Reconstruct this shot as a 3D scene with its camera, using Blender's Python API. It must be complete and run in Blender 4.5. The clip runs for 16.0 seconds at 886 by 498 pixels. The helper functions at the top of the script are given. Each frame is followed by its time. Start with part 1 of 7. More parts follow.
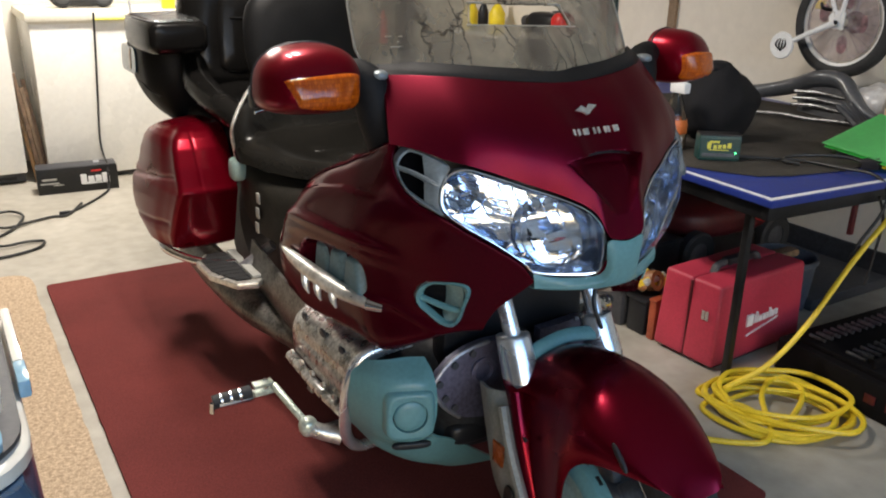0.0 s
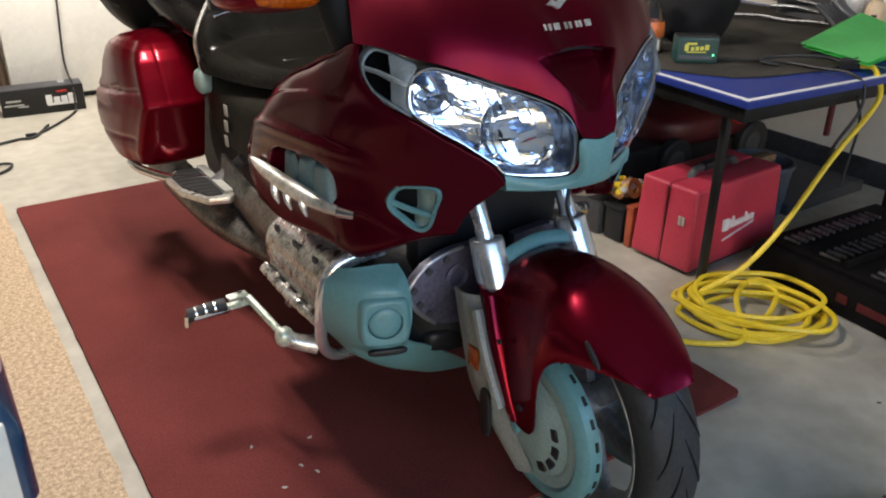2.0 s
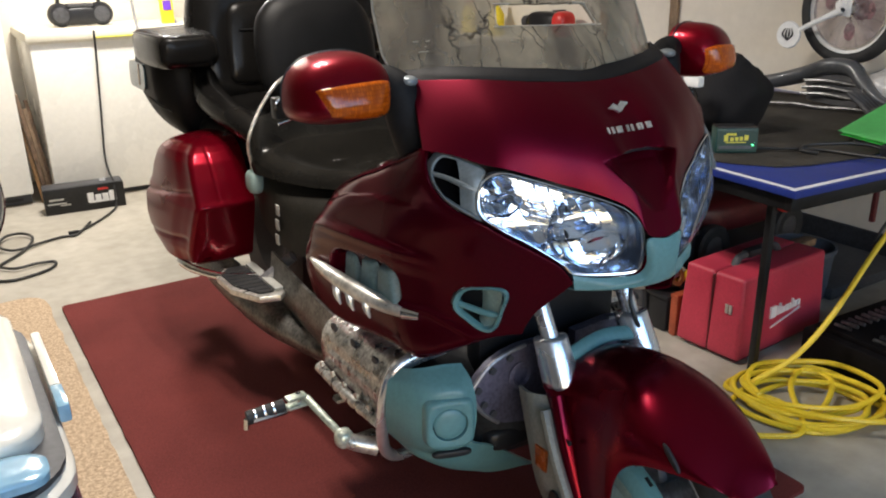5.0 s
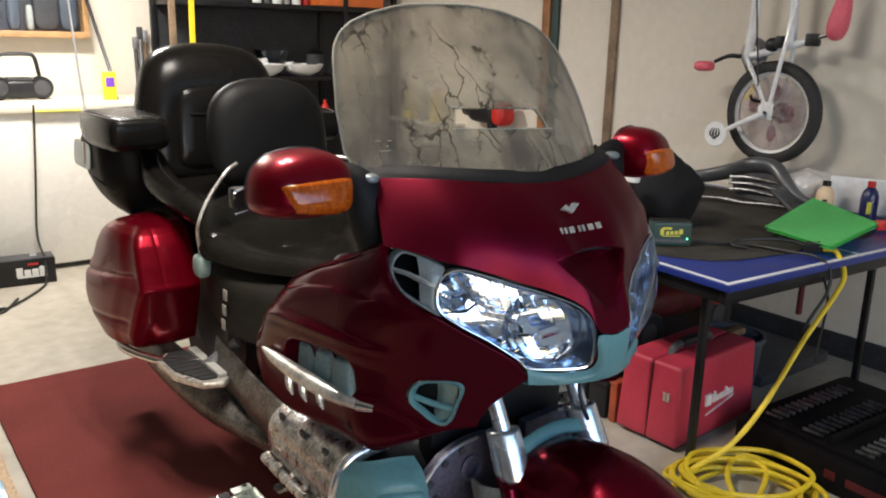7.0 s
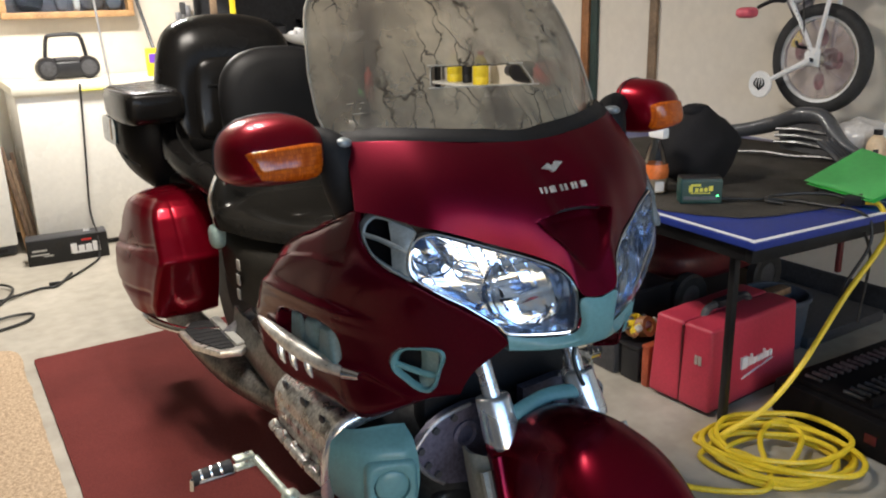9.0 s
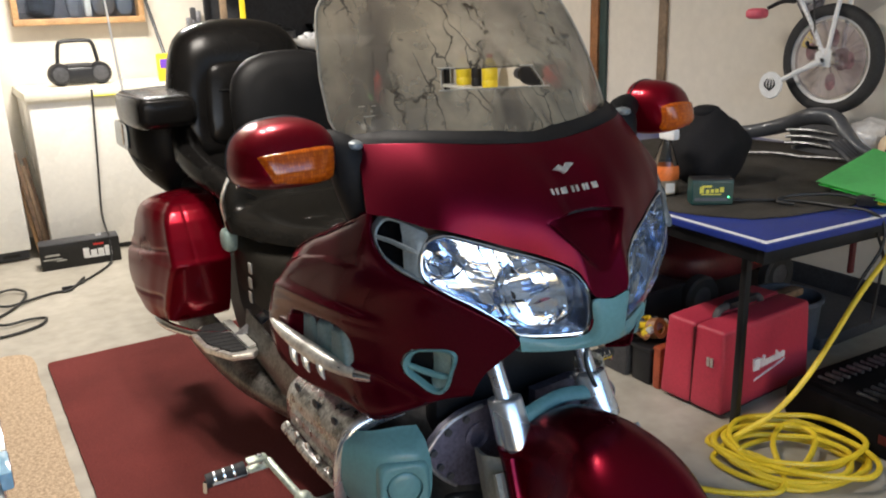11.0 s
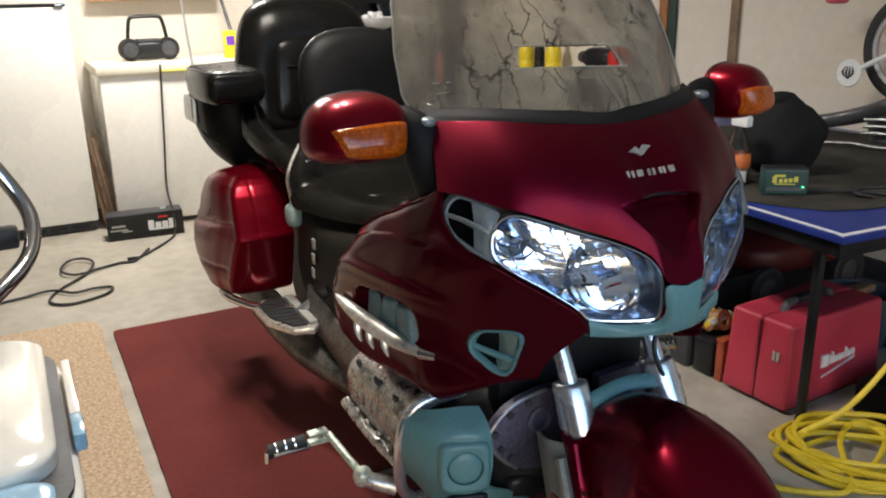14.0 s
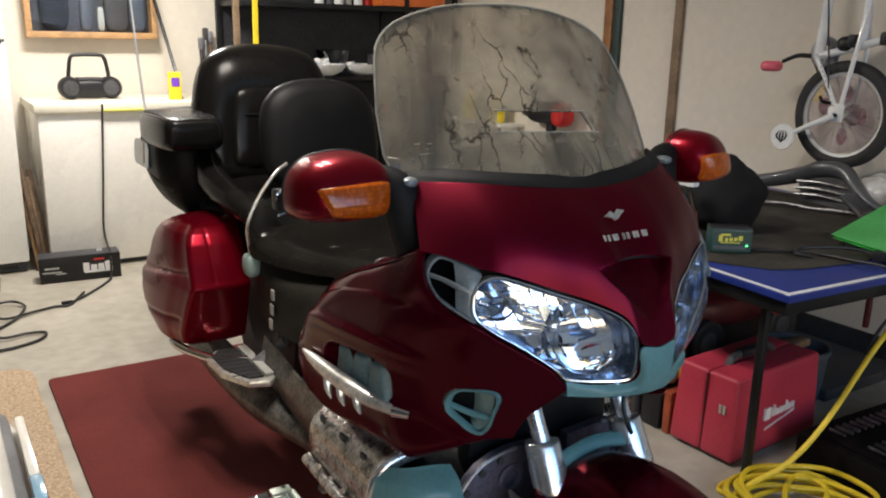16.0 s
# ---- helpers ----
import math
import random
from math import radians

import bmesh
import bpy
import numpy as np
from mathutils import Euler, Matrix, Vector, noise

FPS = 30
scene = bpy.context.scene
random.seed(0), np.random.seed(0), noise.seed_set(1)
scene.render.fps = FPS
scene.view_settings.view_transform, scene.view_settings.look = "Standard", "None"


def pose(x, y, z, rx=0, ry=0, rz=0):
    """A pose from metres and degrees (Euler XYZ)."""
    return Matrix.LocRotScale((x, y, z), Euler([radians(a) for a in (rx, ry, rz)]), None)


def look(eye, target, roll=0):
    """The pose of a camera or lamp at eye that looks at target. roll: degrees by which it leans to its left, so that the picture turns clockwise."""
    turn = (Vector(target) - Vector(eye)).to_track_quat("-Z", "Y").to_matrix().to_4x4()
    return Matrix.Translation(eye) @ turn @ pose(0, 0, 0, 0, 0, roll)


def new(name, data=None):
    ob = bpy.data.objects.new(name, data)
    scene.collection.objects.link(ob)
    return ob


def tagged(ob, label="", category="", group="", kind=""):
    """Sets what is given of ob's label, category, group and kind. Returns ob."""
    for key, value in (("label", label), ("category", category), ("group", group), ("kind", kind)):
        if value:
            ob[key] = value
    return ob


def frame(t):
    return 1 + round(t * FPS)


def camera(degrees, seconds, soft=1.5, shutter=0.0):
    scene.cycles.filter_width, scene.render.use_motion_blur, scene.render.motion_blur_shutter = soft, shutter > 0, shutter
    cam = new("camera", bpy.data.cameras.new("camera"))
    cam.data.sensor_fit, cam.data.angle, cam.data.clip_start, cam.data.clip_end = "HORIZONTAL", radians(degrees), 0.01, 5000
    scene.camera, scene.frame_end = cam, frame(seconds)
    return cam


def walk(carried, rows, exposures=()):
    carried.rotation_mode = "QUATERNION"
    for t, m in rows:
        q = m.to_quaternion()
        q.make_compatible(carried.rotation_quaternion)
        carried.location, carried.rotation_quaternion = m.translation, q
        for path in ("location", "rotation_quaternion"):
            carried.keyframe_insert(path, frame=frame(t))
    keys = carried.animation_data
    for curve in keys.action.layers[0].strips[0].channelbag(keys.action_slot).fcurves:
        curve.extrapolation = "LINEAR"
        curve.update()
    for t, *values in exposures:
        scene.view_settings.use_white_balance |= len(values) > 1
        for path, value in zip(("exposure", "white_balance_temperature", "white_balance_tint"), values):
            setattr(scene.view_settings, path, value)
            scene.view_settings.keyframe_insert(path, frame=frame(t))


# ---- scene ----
cam = camera(57.3, 16.0, 2.0)
PATH = [
    (0, (-0.24, -0.978, 1.249), (0.761, 0.61, 0.559), 1.3),
    (0.5, (-0.233, -0.973, 1.25), (0.791, 0.594, 0.546), 1.1),
    (1, (-0.232, -0.981, 1.238), (0.775, 0.575, 0.487), 0.7),
    (1.5, (-0.223, -0.985, 1.219), (0.77, 0.535, 0.379), 0.7),
    (2, (-0.219, -0.982, 1.214), (0.78, 0.517, 0.345), 0.5),
    (2.5, (-0.222, -0.984, 1.207), (0.759, 0.502, 0.296), 0.7),
    (3, (-0.217, -0.984, 1.207), (0.767, 0.48, 0.264), 1.1),
    (3.5, (-0.215, -0.978, 1.233), (0.79, 0.537, 0.4), -0.7),
    (4, (-0.224, -0.965, 1.249), (0.777, 0.606, 0.522), -1.1),
    (4.2, (-0.235, -0.958, 1.246), (0.766, 0.622, 0.539), -1.2),
    (6.3, (-0.337, -0.904, 1.262), (0.758, 0.65, 0.641), 1.9),
    (6.5, (-0.335, -0.913, 1.271), (0.819, 0.615, 0.692), 2.4),
    (7, (-0.336, -0.92, 1.286), (0.838, 0.619, 0.785), 1.4),
    (7.5, (-0.322, -0.911, 1.282), (0.893, 0.59, 0.759), 1.6),
    (8, (-0.295, -0.912, 1.283), (0.883, 0.606, 0.728), 0.7),
    (8.5, (-0.222, -0.95, 1.273), (0.875, 0.619, 0.694), -0.1),
    (9, (-0.178, -0.984, 1.272), (0.837, 0.638, 0.69), -1.5),
    (9.5, (-0.175, -0.989, 1.272), (0.825, 0.651, 0.713), -2.5),
    (12, (-0.188, -0.983, 1.268), (0.807, 0.65, 0.681), -1.6),
    (12.5, (-0.188, -0.982, 1.267), (0.806, 0.649, 0.675), -1.7),
    (13, (-0.191, -0.977, 1.266), (0.788, 0.661, 0.669), -1.8),
    (13.5, (-0.201, -0.968, 1.262), (0.706, 0.714, 0.673), -1.4),
    (14, (-0.205, -0.96, 1.259), (0.675, 0.73, 0.652), -1.2),
    (14.5, (-0.2, -0.952, 1.257), (0.724, 0.703, 0.618), -0.9),
    (15, (-0.21, -0.951, 1.264), (0.763, 0.685, 0.651), -0.3),
    (15.5, (-0.236, -0.947, 1.278), (0.764, 0.693, 0.72), 0.2),
    (16, (-0.282, -0.92, 1.29), (0.763, 0.708, 0.784), 1.2),
]
K = 1.06                 # metres to one unit of the plan
walk(cam, [(t, look(Vector(eye) * K, Vector(target) * K, roll)) for t, eye, target, roll in PATH],
     [(0, -0.08, 6000, 10), (1.5, -0.02, 6000, 10), (3, 0.05, 6000, 10), (4, -0.05, 6000, 10), (7, -0.10, 6000, 10), (9.5, -0.10, 6000, 10), (12.5, -0.10, 6000, 10), (13.5, -0.26, 6000, 10), (14.5, -0.39, 6000, 10), (16, -0.44, 6000, 10)])

# ---- world and light ----
world = bpy.data.worlds.new("world")
scene.world = world
world.use_nodes = True
wn = world.node_tree.nodes
sky = wn.new("ShaderNodeTexSky")
sky.sky_type, sky.sun_disc = "NISHITA", False
sky.sun_elevation, sky.sun_rotation = radians(14), radians(200)
world.node_tree.links.new(sky.outputs[0], wn["Background"].inputs[0])
wn["Background"].inputs[1].default_value = 0.14
scene.view_settings.exposure = 0.0


def lamp(name, m, power, sx, sy, color):
    data = bpy.data.lights.new(name, "AREA")
    data.shape, data.size, data.size_y, data.energy, data.color = "RECTANGLE", sx, sy, power, color
    ob = new(name, data)
    m = m.copy()
    m.translation *= K
    ob.matrix_world = m
    return ob


# daylight in the open garage door, and the ceiling fixtures
lamp("door_daylight", look((0.25, -2.55, 1.62), (0.25, 0.0, 0.75)), 46, 3.5, 0.95, (0.36, 0.64, 1.0))
for cx in (0.20, 0.44):
    lamp("fixture_light", pose(cx, 0.90, 2.225), 28, 0.10, 0.5, (1.0, 0.87, 0.72))
lamp("fixture_light", pose(0.55, 3.25, 2.225), 100, 0.5, 0.25, (1.0, 0.90, 0.77))


# ---- materials ----
def node_mat(name, base, rough=0.5, metal=0.0, vary=0.12, scale=6.0, fine=60.0, bump=0.0, bump_scale=80.0,
             coat=0.0, spec=0.5, tint=None, rough_vary=0.08, detail=6.0):
    """Principled surface with colour drift at two scales, uneven gloss and fine relief."""
    m = bpy.data.materials.new(name)
    m.use_nodes = True
    n, l = m.node_tree.nodes, m.node_tree.links
    p = n["Principled BSDF"]
    p.inputs["Metallic"].default_value = metal
    p.inputs["Coat Weight"].default_value = coat
    p.inputs["Coat Roughness"].default_value = 0.14
    p.inputs["Specular IOR Level"].default_value = spec
    tc = n.new("ShaderNodeTexCoord")
    big = n.new("ShaderNodeTexNoise")
    big.inputs["Scale"].default_value, big.inputs["Detail"].default_value = scale, detail
    small = n.new("ShaderNodeTexNoise")
    small.inputs["Scale"].default_value, small.inputs["Detail"].default_value = fine, 4.0
    for t in (big, small):
        l.new(tc.outputs["Object"], t.inputs["Vector"])
    mixf = n.new("ShaderNodeMath")
    mixf.operation = "MULTIPLY_ADD"
    mixf.inputs[1].default_value = 0.45
    l.new(small.outputs["Fac"], mixf.inputs[0])
    half = n.new("ShaderNodeMath")
    half.operation, half.inputs[1].default_value = "MULTIPLY", 0.55
    l.new(big.outputs["Fac"], half.inputs[0])
    l.new(half.outputs[0], mixf.inputs[2])
    ramp = n.new("ShaderNodeValToRGB")
    lo = tint if tint else tuple(c * (1 - 2.2 * vary) for c in base)
    hi = tuple(min(1, c * (1 + 1.2 * vary)) for c in base)
    ramp.color_ramp.elements[0].position, ramp.color_ramp.elements[1].position = 0.36, 0.64
    ramp.color_ramp.elements[0].color, ramp.color_ramp.elements[1].color = (*lo, 1), (*hi, 1)
    l.new(mixf.outputs[0], ramp.inputs[0])
    l.new(ramp.outputs[0], p.inputs["Base Color"])
    rr = n.new("ShaderNodeMapRange")
    rr.inputs["From Min"].default_value, rr.inputs["From Max"].default_value = 0.3, 0.7
    rr.inputs["To Min"].default_value, rr.inputs["To Max"].default_value = max(0.02, rough - rough_vary), min(1, rough + rough_vary)
    l.new(big.outputs["Fac"], rr.inputs["Value"])
    l.new(rr.outputs[0], p.inputs["Roughness"])
    if bump:
        bn = n.new("ShaderNodeTexNoise")
        bn.inputs["Scale"].default_value, bn.inputs["Detail"].default_value = bump_scale, 5.0
        l.new(tc.outputs["Object"], bn.inputs["Vector"])
        b = n.new("ShaderNodeBump")
        b.inputs["Strength"].default_value, b.inputs["Distance"].default_value = bump, 0.004
        l.new(bn.outputs["Fac"], b.inputs["Height"])
        l.new(b.outputs[0], p.inputs["Normal"])
    return m


def clear_mat(name, color, rough=0.03, ior=1.45):
    """Thin clear sheet: mostly see-through with a glossy face."""
    m = bpy.data.materials.new(name)
    m.use_nodes = True
    n, l = m.node_tree.nodes, m.node_tree.links
    n.remove(n["Principled BSDF"])
    t, g, mix, f = (n.new(k) for k in ("ShaderNodeBsdfTransparent", "ShaderNodeBsdfGlossy", "ShaderNodeMixShader", "ShaderNodeFresnel"))
    t.inputs[0].default_value = (*color, 1)
    g.inputs["Roughness"].default_value = rough
    f.inputs["IOR"].default_value = ior
    l.new(f.outputs[0], mix.inputs[0])
    l.new(t.outputs[0], mix.inputs[1])
    l.new(g.outputs[0], mix.inputs[2])
    l.new(mix.outputs[0], n["Material Output"].inputs[0])
    return m


# One red paint in four copies, each toned for its panel's light or shade.
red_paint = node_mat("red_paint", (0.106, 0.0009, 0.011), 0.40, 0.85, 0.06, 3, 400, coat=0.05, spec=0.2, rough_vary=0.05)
side_red_shaded = node_mat("side_red_shaded", (0.054, 0.0009, 0.006), 0.15, 0.35, 0.10, 3, 300, coat=0.05, spec=0.06, rough_vary=0.05)
fender_red = node_mat("fender_red_paint", (0.160, 0.0015, 0.014), 0.27, 0.85, 0.06, 3, 300, coat=0.10, spec=0.2, rough_vary=0.05)
bag_red = node_mat("glossy_red_paint", (0.150, 0.0009, 0.008), 0.30, 0.60, 0.06, 3, 300, coat=0.25, spec=0.10, rough_vary=0.05)
bag_red.node_tree.nodes["Principled BSDF"].inputs["Coat Roughness"].default_value = 0.06
teal = node_mat("teal_plastic", (0.122, 0.258, 0.268), 0.34, 0.0, 0.07, 7, 120, 0.04, 300)
teal_light = node_mat("teal_dusty", (0.28, 0.38, 0.355), 0.48, 0.0, 0.10, 8, 150, 0.05, 300)
fin_teal = node_mat("fin_plastic", (0.13, 0.20, 0.215), 0.42, 0.0, 0.14, 9, 150, 0.05, 300)
fork_grey = node_mat("dusty_grey_plastic", (0.27, 0.275, 0.245), 0.42, 0.0, 0.14, 9, 140, 0.05, 300)
grey_grille = node_mat("grey_grille", (0.21, 0.235, 0.245), 0.32, 0.3, 0.12, 12, 150)
black_plastic = node_mat("black_plastic", (0.015, 0.015, 0.017), 0.42, 0.0, 0.2, 10, 150, 0.05, 400, spec=0.35)
void_black = node_mat("unlit_black", (0.004, 0.004, 0.005), 0.8, spec=0.05)
rim_tan = node_mat("rim_tan", (0.34, 0.31, 0.25), 0.4)
seal_black = node_mat("soft_black", (0.008, 0.008, 0.009), 0.6, 0.0, 0.2, 10, 120, 0.1, 200, spec=0.2)
black_rubber = node_mat("black_rubber", (0.022, 0.022, 0.023), 0.7, 0.0, 0.3, 14, 160, 0.2, 250)
vinyl = node_mat("black_vinyl", (0.0075, 0.0070, 0.0066), 0.24, 0.0, 0.18, 5, 200, 0.10, 26, spec=0.17)
vinyl_seat = node_mat("seat_vinyl", (0.0105, 0.0098, 0.0085), 0.22, 0.0, 0.18, 5, 200, 0.16, 24, spec=0.26)
vinyl_side = node_mat("side_vinyl", (0.017, 0.0155, 0.0125), 0.46, 0.0, 0.2, 6, 160, 0.12, 60, spec=0.14)
vinyl_matt = node_mat("matt_black_vinyl", (0.0060, 0.0060, 0.0064), 0.48, 0.0, 0.18, 5, 200, 0.10, 60, spec=0.16)
pale_lens = node_mat("pale_side_lens", (0.07, 0.12, 0.15), 0.14, 0.35, 0.12, 30, 120, coat=0.4)
chrome_satin = node_mat("satin_chrome", (0.80, 0.82, 0.85), 0.27, 0.85, 0.06, 10, 90, rough_vary=0.05)
chrome = node_mat("chrome", (0.78, 0.80, 0.83), 0.15, 1.0, 0.05, 10, 90, rough_vary=0.05)
chrome_dull = node_mat("chrome_dull", (0.80, 0.785, 0.73), 0.38, 0.75, 0.18, 14, 90, 0.10, 120, rough_vary=0.12)
chrome_dirty = node_mat("chrome_dirty", (0.62, 0.62, 0.60), 0.32, 0.80, 0.30, 34, 130, 0.50, 70, tint=(0.15, 0.148, 0.14), rough_vary=0.15)
peg_pale = node_mat("weathered_plating", (0.60, 0.64, 0.55), 0.36, 0.55, 0.25, 40, 130, 0.3, 90, tint=(0.30, 0.34, 0.28))
# Dirty alloy whose base is darkened to put in the shade low down.
shaded_alloy = node_mat("shaded_dirty_alloy", (0.20, 0.195, 0.18), 0.42, 0.75, 0.30, 18, 110, 0.25, 60, tint=(0.055, 0.052, 0.048))
alloy = node_mat("cast_alloy", (0.34, 0.34, 0.36), 0.42, 0.7, 0.18, 10, 90, 0.10, 200)
plate_purple = node_mat("engine_cover_paint", (0.13, 0.12, 0.17), 0.48, 0.4, 0.22, 9, 120, 0.12, 250)
engine_dark = node_mat("engine_dark", (0.03, 0.03, 0.032), 0.6, 0.3, 0.3, 12, 100, 0.2, 150)
reflector = node_mat("reflector", (0.64, 0.72, 0.86), 0.17, 1.0, 0.02, 8, 60, rough_vary=0.06)
lens_clear = clear_mat("lens_clear", (0.96, 0.98, 1.0), ior=1.22)
bottle_clear = clear_mat("bottle_clear", (0.80, 0.84, 0.88), rough=0.12)


def ribbed_amber():
    """Moulded lens: small prisms in rows, some darker than others."""
    m = node_mat("amber_lens", (0.5, 0.1, 0.01), 0.18, coat=0.3, spec=0.3)
    n, l = m.node_tree.nodes, m.node_tree.links
    p = n["Principled BSDF"]
    tc, mp, br = (n.new(k) for k in ("ShaderNodeTexCoord", "ShaderNodeMapping", "ShaderNodeTexBrick"))
    mp.inputs["Rotation"].default_value = (radians(90), 0, 0)
    br.offset = 0.0
    br.inputs["Scale"].default_value, br.inputs["Brick Width"].default_value, br.inputs["Row Height"].default_value = 60, 0.3, 0.42
    br.inputs["Color1"].default_value, br.inputs["Color2"].default_value = (0.56, 0.115, 0.003, 1), (0.34, 0.058, 0.002, 1)
    br.inputs["Mortar"].default_value, br.inputs["Mortar Size"].default_value = (0.26, 0.04, 0.002, 1), 0.02
    l.new(tc.outputs["Object"], mp.inputs["Vector"])
    l.new(mp.outputs[0], br.inputs["Vector"])
    l.new(br.outputs["Color"], p.inputs["Base Color"])
    b = n.new("ShaderNodeBump")
    b.inputs["Strength"].default_value, b.inputs["Distance"].default_value = 0.5, 0.002
    l.new(br.outputs["Fac"], b.inputs["Height"])
    l.new(b.outputs[0], p.inputs["Normal"])
    return m


amber = ribbed_amber()
amber_dark = node_mat("amber_reflector", (0.35, 0.08, 0.012), 0.25, 0.0, 0.15, 50, 200, 0.4, 150)
mat_red = node_mat("burgundy_mat", (0.168, 0.040, 0.036), 0.95, 0.0, 0.16, 2.2, 220, 0.9, 420, spec=0.1)
tan_carpet = node_mat("tan_carpet", (0.50, 0.385, 0.265), 0.95, 0.0, 0.30, 90, 240, 1.0, 220, spec=0.1, tint=(0.30, 0.215, 0.14))
enamel = node_mat("white_enamel", (0.78, 0.76, 0.70), 0.28, 0.0, 0.03, 2, 40, 0.02, 90)
enamel_aged = node_mat("aged_enamel", (0.72, 0.68, 0.56), 0.38, 0.0, 0.05, 3, 40)
dark_grey = node_mat("dark_grey", (0.05, 0.05, 0.055), 0.55, 0.0, 0.2, 8, 80)
case_black = node_mat("black_case_plastic", (0.006, 0.0052, 0.0056), 0.62, 0.0, 0.2, 8, 90, 0.05, 200, spec=0.10)
steel_black = node_mat("black_steel", (0.012, 0.012, 0.013), 0.4, 0.3, 0.2, 8, 80)
wood = node_mat("pale_wood", (0.46, 0.27, 0.12), 0.5, 0.0, 0.18, 9, 70, 0.12, 90)
wood_dark = node_mat("weathered_wood", (0.16, 0.10, 0.06), 0.7, 0.0, 0.3, 12, 70, 0.25, 60)
blue_top = node_mat("blue_table_paint", (0.016, 0.032, 0.205), 0.4, 0.0, 0.12, 6, 90)
white_line = node_mat("white_line", (0.72, 0.73, 0.76), 0.45, 0.0, 0.06, 20, 120)
grey_cloth = node_mat("grey_cloth", (0.066, 0.060, 0.052), 0.95, 0.0, 0.22, 7, 180, 0.7, 320, spec=0.1)
black_cloth = node_mat("black_cloth", (0.012, 0.012, 0.014), 0.85, 0.0, 0.2, 7, 200, 0.4, 260, spec=0.2)
green_card = node_mat("green_card", (0.23, 0.85, 0.27), 0.7, 0.0, 0.03, 3, 50)
case_red = node_mat("red_case_plastic", (0.43, 0.034, 0.062), 0.5, 0.0, 0.10, 5, 150, 0.08, 300)
print_white = node_mat("white_print", (0.78, 0.78, 0.78), 0.6, 0.0, 0.05, 40, 200)
print_yellow = node_mat("yellow_print", (0.62, 0.60, 0.08), 0.6, 0.0, 0.05, 40, 200)
yellow_cable = node_mat("yellow_cable", (0.72, 0.52, 0.02), 0.42, 0.0, 0.08, 20, 150)
yellow_paint = node_mat("yellow_plastic", (0.80, 0.62, 0.02), 0.45, 0.0, 0.06, 10, 90)
black_cable = node_mat("black_cable", (0.016, 0.016, 0.016), 0.5, 0.0, 0.1, 10, 90)
charger_green = node_mat("charger_green", (0.010, 0.050, 0.046), 0.45, 0.0, 0.12, 12, 120)
dull_orange = node_mat("dull_orange", (0.36, 0.075, 0.03), 0.5, 0.0, 0.15, 10, 120)
orange_plastic = node_mat("orange_plastic", (0.70, 0.17, 0.03), 0.45, 0.0, 0.1, 10, 120)
frame_white = node_mat("white_bicycle_paint", (0.78, 0.79, 0.80), 0.25, 0.0, 0.04, 10, 100, coat=0.5)
socket_steel = node_mat("dull_socket_steel", (0.20, 0.20, 0.20), 0.35, 0.8, 0.3, 30, 100)
wheel_alloy = node_mat("wheel_alloy", (0.50, 0.48, 0.44), 0.42, 0.45, 0.15, 10, 90, 0.08, 200)
rim_silver = node_mat("silver_rim", (0.66, 0.66, 0.66), 0.4, 0.15, 0.06, 20, 100)
pink = node_mat("pink_saddle", (0.72, 0.12, 0.17), 0.45, 0.0, 0.08, 10, 120)
pearl = node_mat("pearl_white_paint", (0.80, 0.77, 0.69), 0.18, 0.0, 0.03, 3, 60, coat=1.0)
pale_blue = node_mat("pale_blue_paint", (0.30, 0.52, 0.70), 0.2, 0.1, 0.06, 3, 60, coat=1.0)
deep_blue = node_mat("deep_blue_paint", (0.045, 0.095, 0.19), 0.18, 0.3, 0.1, 3, 60, coat=1.0)
red_plastic = node_mat("red_plastic", (0.55, 0.025, 0.02), 0.4, 0.0, 0.1, 10, 120)
# Red kept low so the mower looks shaded by the table.
mower_red = node_mat("mower_red", (0.075, 0.007, 0.009), 0.5, 0.1, 0.2, 8, 90)
purple = node_mat("purple_plastic", (0.16, 0.05, 0.50), 0.45, 0.0, 0.08, 10, 120)
blue_plastic = node_mat("blue_plastic", (0.02, 0.07, 0.42), 0.35, 0.0, 0.08, 10, 120)
blue_bottle = node_mat("dark_blue_bottle", (0.014, 0.020, 0.090), 0.32, 0.0, 0.12, 10, 120)
cream = node_mat("cream_plastic", (0.72, 0.55, 0.36), 0.4, 0.0, 0.06, 10, 120)
rack_back = node_mat("dark_backing", (0.030, 0.031, 0.036), 0.7, 0.0, 0.25, 5, 60, 0.1, 60)
bin_grey = node_mat("grey_blue_bin", (0.07, 0.085, 0.11), 0.5, 0.0, 0.15, 8, 90)
silver_plastic = node_mat("silver_grey_plastic", (0.10, 0.105, 0.115), 0.38, 0.25, 0.12, 6, 90, coat=0.4)
wall_paint = node_mat("cream_wall_paint", (0.68, 0.63, 0.54), 0.75, 0.0, 0.03, 1.1, 25, 0.03, 160)
# Dark brown put on the unseen walls so the paintwork reflects less light.
unseen_dark_wall = node_mat("unseen_wall_brown", (0.17, 0.13, 0.09), 0.8, 0.0, 0.15, 2, 60, 0.2, 80)
trim_brown = node_mat("brown_trim", (0.22, 0.15, 0.09), 0.6, 0.0, 0.2, 9, 80, 0.1, 60)
trim_orange = node_mat("orange_wood", (0.30, 0.13, 0.045), 0.5, 0.0, 0.2, 9, 80, 0.1, 60)
trim_green = node_mat("dark_green_edge", (0.02, 0.045, 0.04), 0.5, 0.0, 0.2, 9, 80)
asphalt = node_mat("driveway", (0.16, 0.16, 0.16), 0.9, 0.0, 0.2, 3, 90, 0.4, 90)
bone = node_mat("clear_sticker", (0.40, 0.40, 0.37), 0.4, 0.0, 0.05, 20, 90)

